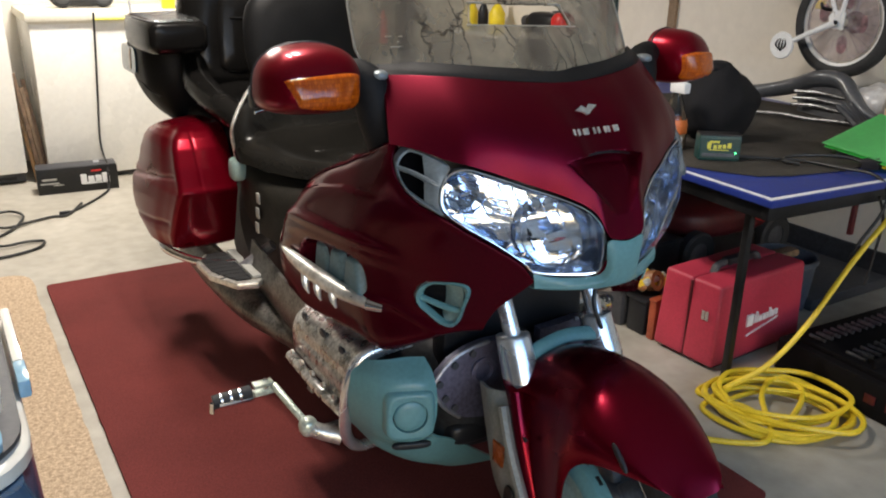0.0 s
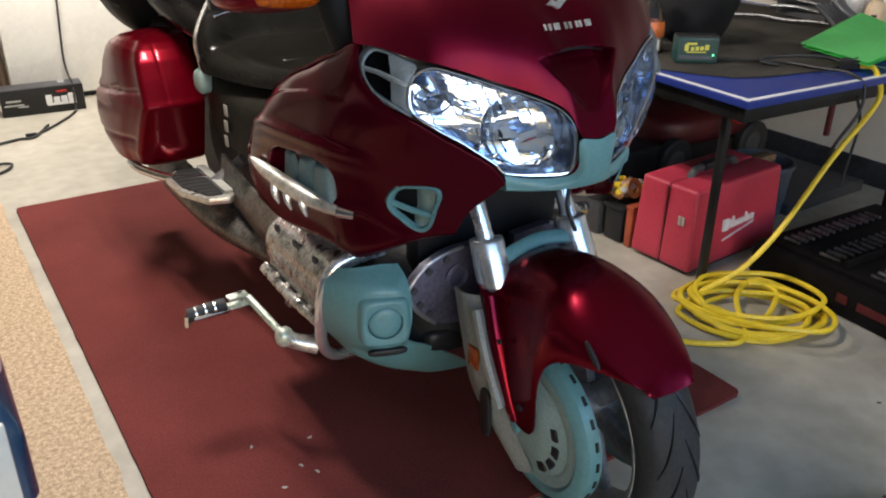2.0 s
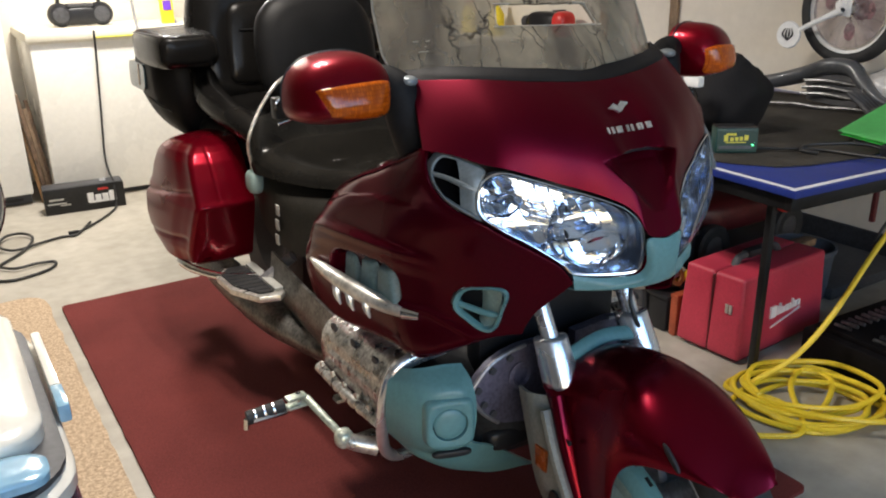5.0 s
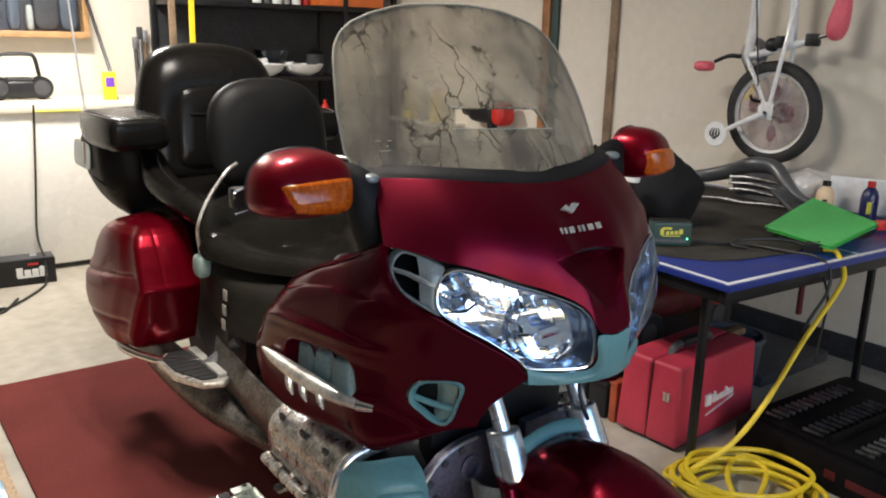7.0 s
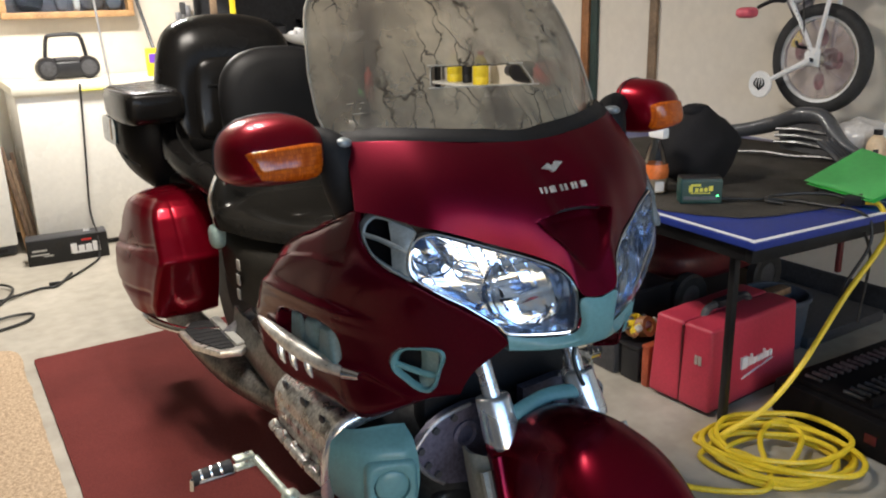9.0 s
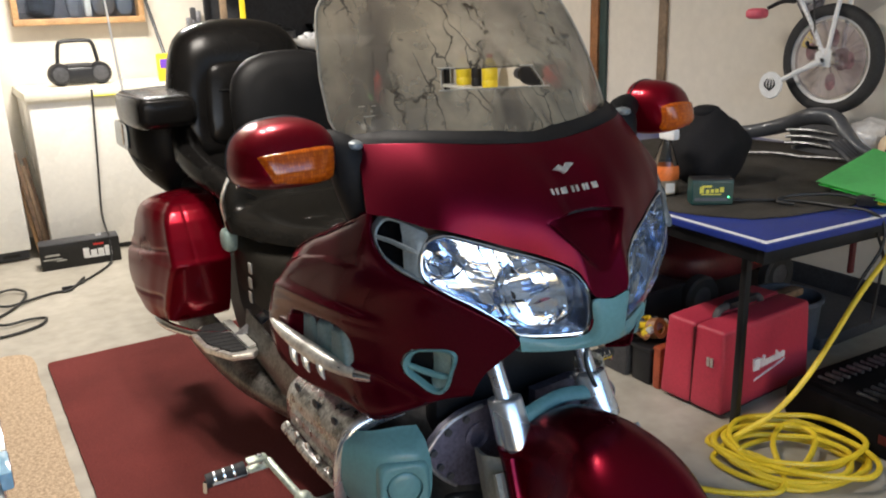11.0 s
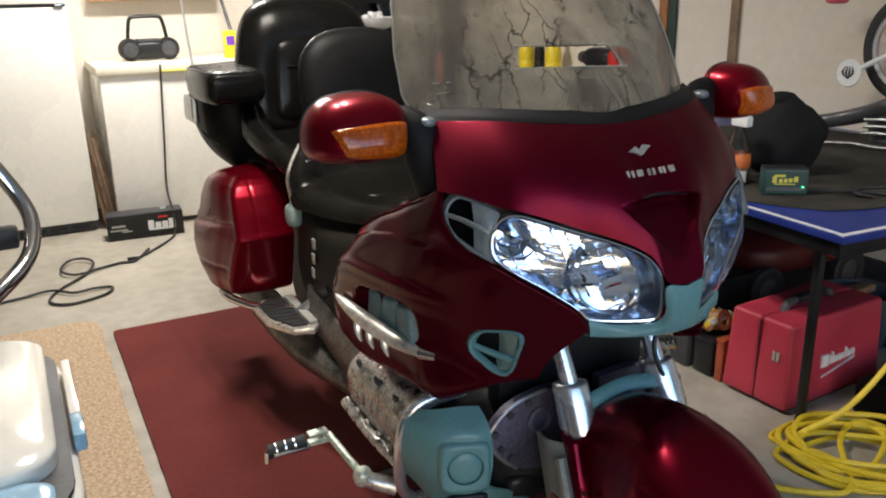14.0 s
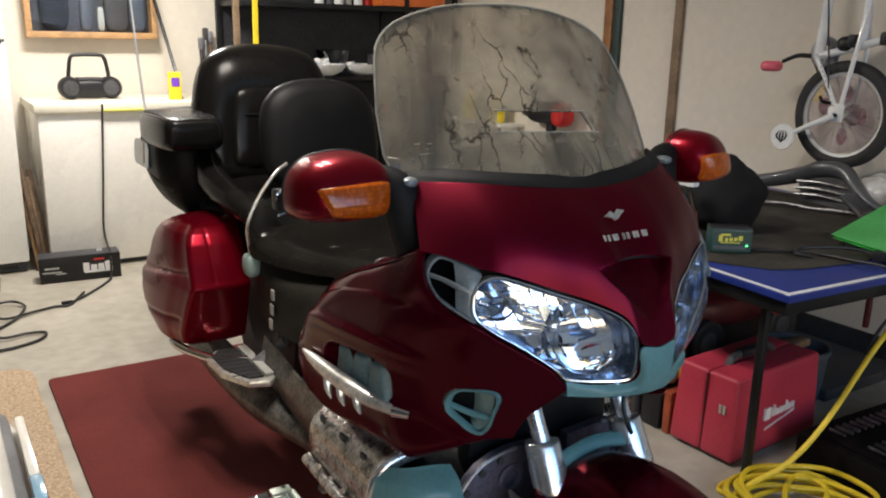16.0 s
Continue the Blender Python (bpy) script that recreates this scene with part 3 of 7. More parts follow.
def screen_material():
    """Old clear plastic: greyish see-through sheet with smeared dark cracks and dust."""
    m = bpy.data.materials.new("crazed_screen")
    m.use_nodes = True
    n, l = m.node_tree.nodes, m.node_tree.links
    p = n["Principled BSDF"]
    p.inputs["Roughness"].default_value = 0.12
    tc = n.new("ShaderNodeTexCoord")
    warp = n.new("ShaderNodeTexNoise")
    warp.inputs["Scale"].default_value, warp.inputs["Detail"].default_value = 16, 7
    l.new(tc.outputs["Object"], warp.inputs["Vector"])
    add = n.new("ShaderNodeMixRGB")
    add.blend_type, add.inputs[0].default_value = "ADD", 0.10
    mp = n.new("ShaderNodeMapping")
    mp.inputs["Scale"].default_value = (1.7, 0.8, 0.48)
    l.new(tc.outputs["Object"], mp.inputs["Vector"])
    l.new(mp.outputs[0], add.inputs[1])
    l.new(warp.outputs["Color"], add.inputs[2])
    cells = n.new("ShaderNodeTexVoronoi")
    cells.feature = "DISTANCE_TO_EDGE"
    cells.inputs["Scale"].default_value = 15
    l.new(add.outputs[0], cells.inputs["Vector"])
    thin = n.new("ShaderNodeMapRange")
    thin.inputs["From Min"].default_value, thin.inputs["From Max"].default_value = 0.008, 0.042
    thin.inputs["To Min"].default_value, thin.inputs["To Max"].default_value = 1, 0
    l.new(cells.outputs["Distance"], thin.inputs["Value"])
    gate = n.new("ShaderNodeTexNoise")
    gate.inputs["Scale"].default_value, gate.inputs["Detail"].default_value = 9, 4
    l.new(tc.outputs["Object"], gate.inputs["Vector"])
    gr = n.new("ShaderNodeMapRange")
    gr.inputs["From Min"].default_value, gr.inputs["From Max"].default_value = 0.43, 0.53
    l.new(gate.outputs["Fac"], gr.inputs["Value"])
    crack = n.new("ShaderNodeMath")
    crack.operation = "MULTIPLY"
    l.new(thin.outputs[0], crack.inputs[0])
    l.new(gr.outputs[0], crack.inputs[1])
    col = n.new("ShaderNodeMixRGB")
    smear = n.new("ShaderNodeTexNoise")
    smear.inputs["Scale"].default_value, smear.inputs["Detail"].default_value, smear.inputs["Distortion"].default_value = 3.6, 5, 0.8
    l.new(mp.outputs[0], smear.inputs["Vector"])
    sm = n.new("ShaderNodeMapRange")
    sm.inputs["From Min"].default_value, sm.inputs["From Max"].default_value = 0.36, 0.60
    l.new(smear.outputs["Fac"], sm.inputs["Value"])
    film = n.new("ShaderNodeMixRGB")
    film.inputs[1].default_value, film.inputs[2].default_value = (0.15, 0.125, 0.095, 1), (0.40, 0.335, 0.235, 1)
    l.new(sm.outputs[0], film.inputs[0])
    l.new(film.outputs[0], col.inputs[1])
    col.inputs[2].default_value = (0.045, 0.036, 0.026, 1)
    l.new(crack.outputs[0], col.inputs[0])
    l.new(col.outputs[0], p.inputs["Base Color"])
    haze = n.new("ShaderNodeMapRange")
    haze.inputs["From Min"].default_value, haze.inputs["From Max"].default_value = 0.3, 0.7
    haze.inputs["To Min"].default_value, haze.inputs["To Max"].default_value = 0.50, 0.80
    l.new(warp.outputs["Fac"], haze.inputs["Value"])
    top = n.new("ShaderNodeMath")
    top.operation = "MAXIMUM"
    l.new(haze.outputs[0], top.inputs[0])
    l.new(crack.outputs[0], top.inputs[1])
    l.new(top.outputs[0], p.inputs["Alpha"])
    return m


SLOT = (-.042, 1.143, .102, .0185)      # middle, height, half length and half height of the air slot


def slot_open(c):
    rise = c.z - SLOT[1] + .03 * (c.x - SLOT[0])
    dx, dz = abs(c.x - SLOT[0]) - SLOT[2] + .35 * rise + .007, abs(rise) - SLOT[3] + .007
    return not (max(dx, 0) ** 2 + max(dz, 0) ** 2 < 0.007 ** 2)


ws = part("windscreen", shell(sgrid, 0.004, slot_open), screen_material(), bike, "clear plastic windscreen clouded with dark smeared cracks", 60)


def on_screen(x, z, out=.003):
    px_, py_, pz_ = screen_point(x - screen_lean(z), z)
    return (x, py_ - out, z)


loop = []
for cx_, cz_, a0 in ((1, 1, 0), (-1, 1, 90), (-1, -1, 180), (1, -1, 270)):
    for k in range(7):
        a = radians(a0 + 90 * k / 6)
        rise = cz_ * (SLOT[3] - .007) + .007 * math.sin(a)
        x = SLOT[0] + cx_ * (SLOT[2] - .007 - .35 * rise) + .007 * math.cos(a)
        loop.append(on_screen(x, SLOT[1] + rise - .03 * (x - SLOT[0]), .002))
part("slot_rim", tube(loop, .0016, 6, n=73, closed=True), rim_tan, ws, "pale moulded rim")
brim = [tuple(sgrid[k, 0]) for k in range(0, 269, 8)] + [tuple(sgrid[-1, k]) for k in range(10, 300, 20)] + [tuple(sgrid[k, -1]) for k in range(268, -1, -8)]
part("screen_edge", tube([(x, y - .002, z) for x, y, z in brim], .0022, 6, n=len(brim) * 2), rim_tan, ws, "pale polished edge")
for dx, dz, w in ((-.010, .008, .012), (.008, .009, .008), (0, -.008, .026), (.003, .0, .004)):
    part("screen_marking", box(w, .0016, .0016, on_screen(-.272 + dx, 1.098 + dz, .004), 0), rim_tan, ws, "faint pale marking")

# headlights: a bowed clear lens over broken chrome reflectors
LENS = [(-.272, .122, .892), (-.259, .110, .907), (-.239, .098, .909), (-.197, .078, .895), (-.157, .055, .880), (-.115, .033, .865), (-.084, .012, .852), (-.065, -.002, .841), (-.053, -.016, .826),
        (-.046, -.024, .807), (-.041, -.026, .777), (-.038, -.020, .745), (-.044, -.013, .731), (-.067, .000, .727), (-.111, .022, .728), (-.146, .035, .735), (-.161, .042, .752), (-.208, .066, .788),
        (-.248, .088, .814), (-.272, .107, .833), (-.280, .116, .848), (-.279, .121, .868)]
lens_ring = ring_of(LENS, 120)
lens_mid = np.array((-.160, .040, .812))


def lens_skin(back, bulge, s0=1.0, rings=12):
    """The lens outline drawn in towards its middle, bowed forwards and set back."""
    out = []
    for j in range(rings + 1):
        s = s0 * (1 - j / rings) + .004
        out.append(lens_mid + (lens_ring - lens_mid) * s + np.array((-.3, 1, 0)) * back + np.array((-.5, -1, 0)) * bulge * (1 - s * s))
    return loft(out)


def reflector_bowl():
    """The chrome back of the lamp: many small tilted facets between two deep dishes."""
    rng = np.random.RandomState(4)
    tilt = rng.uniform(-1, 1, (80, 80, 2))
    out = []
    for j in range(91):
        s = 1 - j / 90 + .004
        ring = lens_mid + (lens_ring - lens_mid) * s
        for q in ring:
            rim = ease((1 - s) / .10)
            q[1] += .004 + .034 * rim
            lean_ = q[0] + .35 * (q[2] - .80)
            a, b = int((lean_ + .36) / .019), int((q[2] - .66) / .024)
            fx_, fz_ = (lean_ + .36) / .019 - a - .5, (q[2] - .66) / .024 - b - .5
            q[1] += rim * (.0034 * (tilt[a % 80, b % 80, 0] * fx_ + tilt[a % 80, b % 80, 1] * fz_))
            for ox, oz, r, dp in ((-.105, .797, .060, .016), (-.243, .868, .034, .012)):
                d = math.hypot(q[0] - ox, q[2] - oz) / r
                if d < 1:
                    q[1] += dp * (1 - d * d) * rim
        out.append(ring)
    return loft(out)


for s in SIDES:
    fl = (lambda b: b) if s == 1 else flipx
    hl = part("headlight", fl(tube([tuple(p + np.array((0, .001, 0))) for p in ring_of(LENS, 80)], .0024, 6, n=161, closed=True)), chrome, bike, "large clear headlight with chrome reflectors")
    part("lens", fl(lens_skin(-.002, .020)), lens_clear, hl, "clear lens", 60)
    part("reflector_bowl", fl(reflector_bowl()), reflector, hl, "broken chrome reflector", 12)
    part("gasket", fl(loft([lens_mid + (lens_ring - lens_mid) * 1.035 + np.array((0, .006, 0)), lens_mid + (lens_ring - lens_mid) * 1.0 + np.array((0, .004, 0)), lens_mid + (lens_ring - lens_mid) * .98 + np.array((0, .02, 0))])), black_plastic, hl, "black lamp gasket")
    for (o, y, z, r) in ((.105, .030, .797, .060), (.243, .106, .868, .034)):
        mm = pose(-o, y, z, 90, 0, -32)
        part("dish_rim", fl(lathe([(r * .97, -.010), (r, .002), (r * .985, .004), (r * .955, -.006)], 40, mm)), chrome, hl, "round chrome dish rim", 30)
        part("bulb_shield", fl(box(r * .55, r * .34, .010, (0, 0, -.004), .003, m=mm @ pose(0, 0, 0, 14, 0, 20))), reflector, hl, "chrome bulb shield", 30)
    for x0, z0, w, h, a in ((-.188, .855, .030, .003, 14), (-.186, .842, .034, .003, 14), (-.180, .829, .034, .003, 14), (-.172, .772, .020, .004, -40), (-.150, .756, .018, .004, -40), (-.068, .757, .020, .006, -50), (-.082, .745, .012, .004, -50)):
        yy = float(np.interp(-x0, [.05, .28], [.004, .128])) + .006
        part("reflector_rib", fl(box(w, .010, h, (0, 0, -h / 2), .001, m=Matrix.Translation((x0, yy, z0)) @ Euler((0, radians(a), radians(-28))).to_matrix().to_4x4())), chrome, hl)

# chin below the lights
chin = mirrored(R([
    [(.145, .034, .731), (.111, .020, .723), (.067, -.002, .722), (.042, -.016, .727), (.036, -.028, .748), (.040, -.032, .792), (0, -.036, .789)],
    [(.145, .031, .722), (.111, .016, .716), (.067, -.008, .715), (.040, -.026, .718), (.030, -.036, .735), (.024, -.041, .760), (0, -.042, .760)],
    [(.144, .031, .710), (.112, .016, .708), (.077, -.006, .708), (.042, -.022, .709), (.026, -.030, .714), (.014, -.034, .720), (0, -.035, .722)],
    [(.142, .035, .702), (.112, .021, .699), (.079, .000, .700), (.042, -.015, .701), (.026, -.021, .702), (.014, -.024, .703), (0, -.025, .703)],
    [(.136, .080, .694), (.110, .062, .692), (.075, .040, .691), (.042, .024, .690), (.026, .016, .690), (.014, .012, .690), (0, .010, .690)],
]))
part("chin_trim", shell(patch(chin, 91, 25), 0.004), teal, bike, "bare teal plastic chin trim under the headlights", 60)

# upper air grilles beside the headlights
GR = [(.311, .190, .935), (.299, .178, .935), (.279, .156, .925), (.264, .128, .914), (.272, .122, .900), (.283, .121, .876), (.286, .116, .850), (.284, .108, .836), (.299, .122, .845),
      (.312, .143, .856), (.323, .160, .868), (.330, .175, .885), (.332, .186, .903), (.327, .190, .922)]
gr_ring = ring_of([(-o, y, z) for o, y, z in GR], 72)
gr_mid = np.array((-.303, .152, .892))


def grille_skin(steps):
    """The grille outline at several (scale, set back) steps."""
    return loft([gr_mid + (gr_ring - gr_mid) * s_ + np.array((.25, 1, 0)) * b_ for s_, b_ in steps])


for s in SIDES:
    fl = (lambda b: b) if s == 1 else flipx
    gp = part("upper_grille", fl(grille_skin(((1.03, .012), (1.02, -.002), (.97, -.005), (.88, -.002), (.85, .010)))), grey_grille, bike, "grey air grille with two black openings", 60)
    part("backing", fl(grille_skin(((.94, .012), (.90, .040), (.01, .045)))), void_black, gp)
    part("bar", fl(tube([(-.330, .186, .907), (-.312, .160, .900), (-.296, .138, .890), (-.278, .124, .880)], [.0045, .0052, .0062, .0075], 8, 20, flat=.8)), grey_grille, gp)
    part("cheek", fl(shell(patch(R([[(.296, .160, .930), (.283, .142, .924), (.266, .124, .914)], [(.300, .146, .905), (.287, .130, .901), (.273, .119, .898)], [(.302, .142, .880), (.292, .126, .876), (.283, .118, .873)], [(.305, .136, .856), (.295, .122, .850), (.285, .110, .838)]]), 9, 15), .004)), grey_grille, gp, "grey inner cheek", 60)

# side fairings with a recessed port for the finned cover
SPREAD = [0, .55, 1.05, 1.55, 2.0, 2.45, 2.8, 3.0, 3.3, 3.8, 4.5, 5.2, 6.1, 7]


def spread(row):
    """A row of eight points drawn out to the fourteen columns of the upper border."""
    c = catmull(row, 701)
    return [tuple(c[int(round(100 * q))]) for q in SPREAD]


side_rows = R([
    [(.138, .070, .722), (.160, .080, .752), (.200, .100, .780), (.240, .122, .806), (.272, .140, .828), (.302, .170, .850), (.318, .196, .882), (.322, .208, .914), (.300, .232, .938), (.290, .300, .915), (.285, .380, .880), (.285, .460, .850), (.280, .540, .812), (.270, .615, .762)],
    [(.143, .034, .718), (.166, .047, .748), (.208, .069, .777), (.248, .091, .803), (.281, .110, .826), (.314, .144, .848), (.333, .173, .878), (.339, .190, .910), (.330, .210, .940), (.334, .280, .915), (.338, .360, .880), (.340, .440, .850), (.334, .535, .808), (.322, .615, .757)],
    [(.152, .046, .700), (.180, .063, .726), (.222, .089, .750), (.262, .116, .774), (.297, .141, .795), (.327, .173, .814), (.345, .205, .838), (.352, .230, .856), (.355, .262, .864), (.358, .310, .854), (.360, .385, .832), (.361, .460, .807), (.356, .550, .768), (.344, .632, .714)],
]) + [spread(r) for r in R([
    [(.166, .068, .675), (.248, .135, .695), (.312, .200, .735), (.356, .285, .768), (.366, .375, .765), (.370, .475, .745), (.368, .590, .710), (.356, .663, .665)],
    [(.180, .088, .650), (.248, .150, .660), (.308, .220, .680), (.348, .300, .695), (.366, .390, .690), (.374, .490, .680), (.376, .600, .655), (.364, .672, .625)],
    [(.188, .104, .622), (.243, .156, .622), (.298, .225, .612), (.334, .300, .605), (.350, .390, .605), (.360, .490, .595), (.368, .600, .580), (.362, .668, .570)],
    [(.190, .115, .600), (.235, .155, .588), (.285, .220, .548), (.315, .285, .520), (.326, .370, .522), (.333, .470, .508), (.337, .575, .495), (.344, .650, .510)],
    [(.160, .150, .592), (.195, .190, .578), (.235, .255, .540), (.262, .315, .512), (.272, .380, .512), (.280, .470, .500), (.282, .575, .488), (.290, .630, .505)],
])]
sg = patch(side_rows, 209, 141)
for _ in range(8):
    sg[22:-1, 1:-1] = .25 * (sg[21:-2, 1:-1] + sg[23:, 1:-1] + sg[22:-1, :-2] + sg[22:-1, 2:])
# relief: a step under the shoulder, a rib over the port, the sunken port itself and a crease down to the vent
for j, row in enumerate(sg):
    if j < 24 or j > 122:
        continue
    for i, p in enumerate(row):
        y, z = p[1], p[2]
        zr = np.interp(y, [.20, .30, .42, .54, .64], [.742, .748, .742, .730, .712])
        on = ease((y - .19) / .10)
        p[0] -= on * (.0075 * math.exp(-((z - zr) / .009) ** 2) + .004 * ease((zr - z) / .012) * ease((z - zr + .05) / .03))
        zs = np.interp(y, [.22, .34, .46, .60], [.842, .836, .808, .752])
        p[0] += on * .0035 * ease((z - zs) / .006)
        a = (abs((y - .405) / .112) ** 3 + abs((z - (.655 - .10 * (y - .415))) / .050) ** 3) ** (1 / 3)
        p[0] += .030 * ease((1.06 - a) / .18)
        zl = np.interp(y, [.16, .24, .36], [.585, .630, .625])
        p[0] -= .004 * math.exp(-((z - zl) / .008) ** 2) * ease((.36 - y) / .06) * ease((y - .14) / .04)
VENT3 = [(-.277, .198, .658), (-.275, .188, .679), (-.264, .171, .693), (-.248, .150, .697), (-.235, .134, .698), (-.222, .120, .694), (-.218, .118, .679), (-.220, .129, .652), (-.223, .142, .618),
         (-.231, .155, .605), (-.245, .170, .610), (-.259, .184, .625), (-.272, .196, .640)]
VENT = [(.1555 + (y - .1555) * 1.02, .652 + (z - .652) * 1.02) for x, y, z in VENT3]
vent_ring = ring_of(VENT3, 64)
vent_mid = vent_ring.mean(axis=0)
vent_out = np.array((-.79, -.61, .03))


def off_vent(c):
    inside = False
    for (y1, z1), (y2, z2) in zip(VENT, VENT[1:] + VENT[:1]):
        if (z1 > c.z) != (z2 > c.z) and c.y < (y2 - y1) * (c.z - z1) / (z2 - z1) + y1:
            inside = not inside
    return not (inside and c.x < -.15)


# Flanks take the darkest copy of the red, standing in for shade.
both("side_fairing", lambda: shell(sg.copy(), 0.004, off_vent), side_red_shaded, "dark red glossy side fairing", 50)
for s in SIDES:
    fl = (lambda b: b) if s == 1 else flipx
    for k, (y0, z0) in enumerate(((.335, .662), (.405, .656), (.475, .650))):
        bm = bmesh.new()
        pts = [(-.348, y0 - .036, z0 - .045), (-.352, y0 + .032, z0 - .045), (-.352, y0 + .016, z0 + .030), (-.347, y0 - .014, z0 + .030), (-.330, y0 - .044, z0 - .045), (-.330, y0 + .040, z0 - .045), (-.330, y0 + .026, z0 + .036), (-.330, y0 - .024, z0 + .036)]
        vs = [bm.verts.new(p) for p in pts]
        for f in ((0, 1, 2, 3), (4, 7, 6, 5), (0, 4, 5, 1), (1, 5, 6, 2), (2, 6, 7, 3), (3, 7, 4, 0)):
            bm.faces.new([vs[q] for q in f])
        bmesh.ops.recalc_face_normals(bm, faces=bm.faces)
        bmesh.ops.bevel(bm, geom=bm.edges[:], offset=.006, segments=3, profile=.6, affect="EDGES")
        part("cooling_fin", fl(bm), fin_teal, bike, "dusty grey teal cooling fin", 50)
    bar = [(-.386, .588, .643), (-.386, .53, .640), (-.378, .45, .632), (-.362, .37, .624), (-.342, .31, .618), (-.318, .262, .616)]
    bb = part("chrome_accent", fl(tube(bar, [.005, .014, .020, .022, .020, .015, .009], 14, 36, flat=.8)), chrome_dull, bike, "scratched chrome accent bar", 60)
    part("bar_tip", fl(tube([(-.333, .290, .617), (-.316, .259, .616)], [.0145, .0095], 12, 2)), chrome, bb)
    for y0, oo in ((.452, .386), (.408, .379), (.360, .368)):
        part("accent_tooth", fl(tube([(-oo, y0 + .014, .632), (-oo - .006, y0 + .004, .608), (-oo - .002, y0 - .002, .588)], [.011, .008, .002], 8, 8)), chrome_dull, bb)
    # three-cornered lower vent
    def vent_skin(steps):
        return loft([vent_mid + (vent_ring - vent_mid) * s_ + vent_out * (o_ + .006) for s_, o_ in steps])
    lv = part("lower_vent", fl(vent_skin(((1.06, -.008), (1.05, .003), (1.0, .007), (.90, .006), (.85, -.002), (.84, -.008)))), teal, bike, "bare teal three-cornered air vent", 60)
    part("backing", fl(vent_skin(((.88, -.004), (.92, -.034), (.01, -.036)))), seal_black, lv, "black vent opening")
    inner_rows = [[np.array(q) + vent_out * o_ for q in ((-.244, .148, .692), (-.226, .126, .688), (-.224, .133, .650), (-.228, .148, .616), (-.240, .160, .612))] for o_ in (.0,)]
    inner_rows.append([np.array(q) - vent_out * .012 for q in ((-.249, .154, .690), (-.240, .146, .684), (-.238, .150, .650), (-.240, .158, .622), (-.246, .166, .614))])
    inner_rows.append([np.array(q) - vent_out * .028 for q in ((-.254, .160, .688), (-.252, .160, .682), (-.250, .162, .650), (-.250, .168, .626), (-.252, .170, .618))])
    part("scoop_face", fl(shell(patch(inner_rows, 17, 9), .002)), teal_light, lv, "smooth teal scoop", 60)
    part("bar", fl(tube([(-.276, .194, .656), (-.258, .172, .648), (-.238, .148, .641), (-.224, .132, .640)], [.0055, .006, .0065, .005], 8, 16)), teal, lv)

# mirrors on black stalks, with amber signals
MIRROR = [(-.520, 1.030), (-.515, 1.056), (-.502, 1.076), (-.475, 1.092), (-.434, 1.099), (-.393, 1.097), (-.360, 1.084), (-.343, 1.060), (-.341, 1.030), (-.347, 1.003), (-.362, .988), (-.400, .984), (-.440, .984), (-.480, .987), (-.508, .995), (-.519, 1.010)]
mir_ring = ring_of([(x, 0, z) for x, z in MIRROR], 96)
mir_mid = np.array((-.428, 0, 1.034))
mir_ang = np.unwrap(np.arctan2(mir_ring[:, 2] - mir_mid[2], mir_ring[:, 0] - mir_mid[0]))
mir_rad = np.hypot(mir_ring[:, 2] - mir_mid[2], mir_ring[:, 0] - mir_mid[0])


def mirror_face(rho, z):
    """How far forward the housing reaches at a share rho of its outline."""
    return .330 - .088 * (max(0.0, 1 - rho ** 2.6)) ** (1 / 2.6) + .30 * (z - 1.034) * (1 - rho ** 2)


def mirror_front(x, z, out):
    a = math.atan2(z - mir_mid[2], x - mir_mid[0])
    k = np.argmin(np.abs((mir_ang - a + math.pi) % (2 * math.pi) - math.pi))
    return (x, mirror_face(math.hypot(x - mir_mid[0], z - mir_mid[2]) / mir_rad[k], z) - out, z)


def mirror_shell():
    rings = [mir_mid + (mir_ring - mir_mid) * s_ + np.array((0, b_, 0)) for s_, b_ in ((.90, .352), (.96, .355), (.99, .346))]
    for j in range(17):
        s_ = max(.004, math.cos(math.pi / 2 * j / 16))
        r = mir_mid + (mir_ring - mir_mid) * s_
        r[:, 1] = [mirror_face(s_, z) for z in r[:, 2]]
        rings.append(r)
    return loft(rings, True, True)


def signal_lens():
    """Amber lens let into the lower inner corner of the mirror, a little proud."""
    low = edge([(-.476, 0, 1.006), (-.445, 0, .999), (-.405, 0, .994), (-.370, 0, .995), (-.356, 0, 1.003)], 33)
    top = edge([(-.497, 0, 1.050), (-.470, 0, 1.054), (-.425, 0, 1.057), (-.380, 0, 1.057), (-.352, 0, 1.050)], 33)
    rows = []
    for v in np.linspace(0, 1, 17):
        r = low * (1 - v) + top * v
        e_ = [min(v, 1 - v, q / 32, 1 - q / 32) for q in range(33)]
        rows.append([mirror_front(p[0], p[2], -.002 + .007 * ease(e_[q] / .07)) for q, p in enumerate(r)])
    return slab(np.array(rows), np.array((0, .012, 0)))


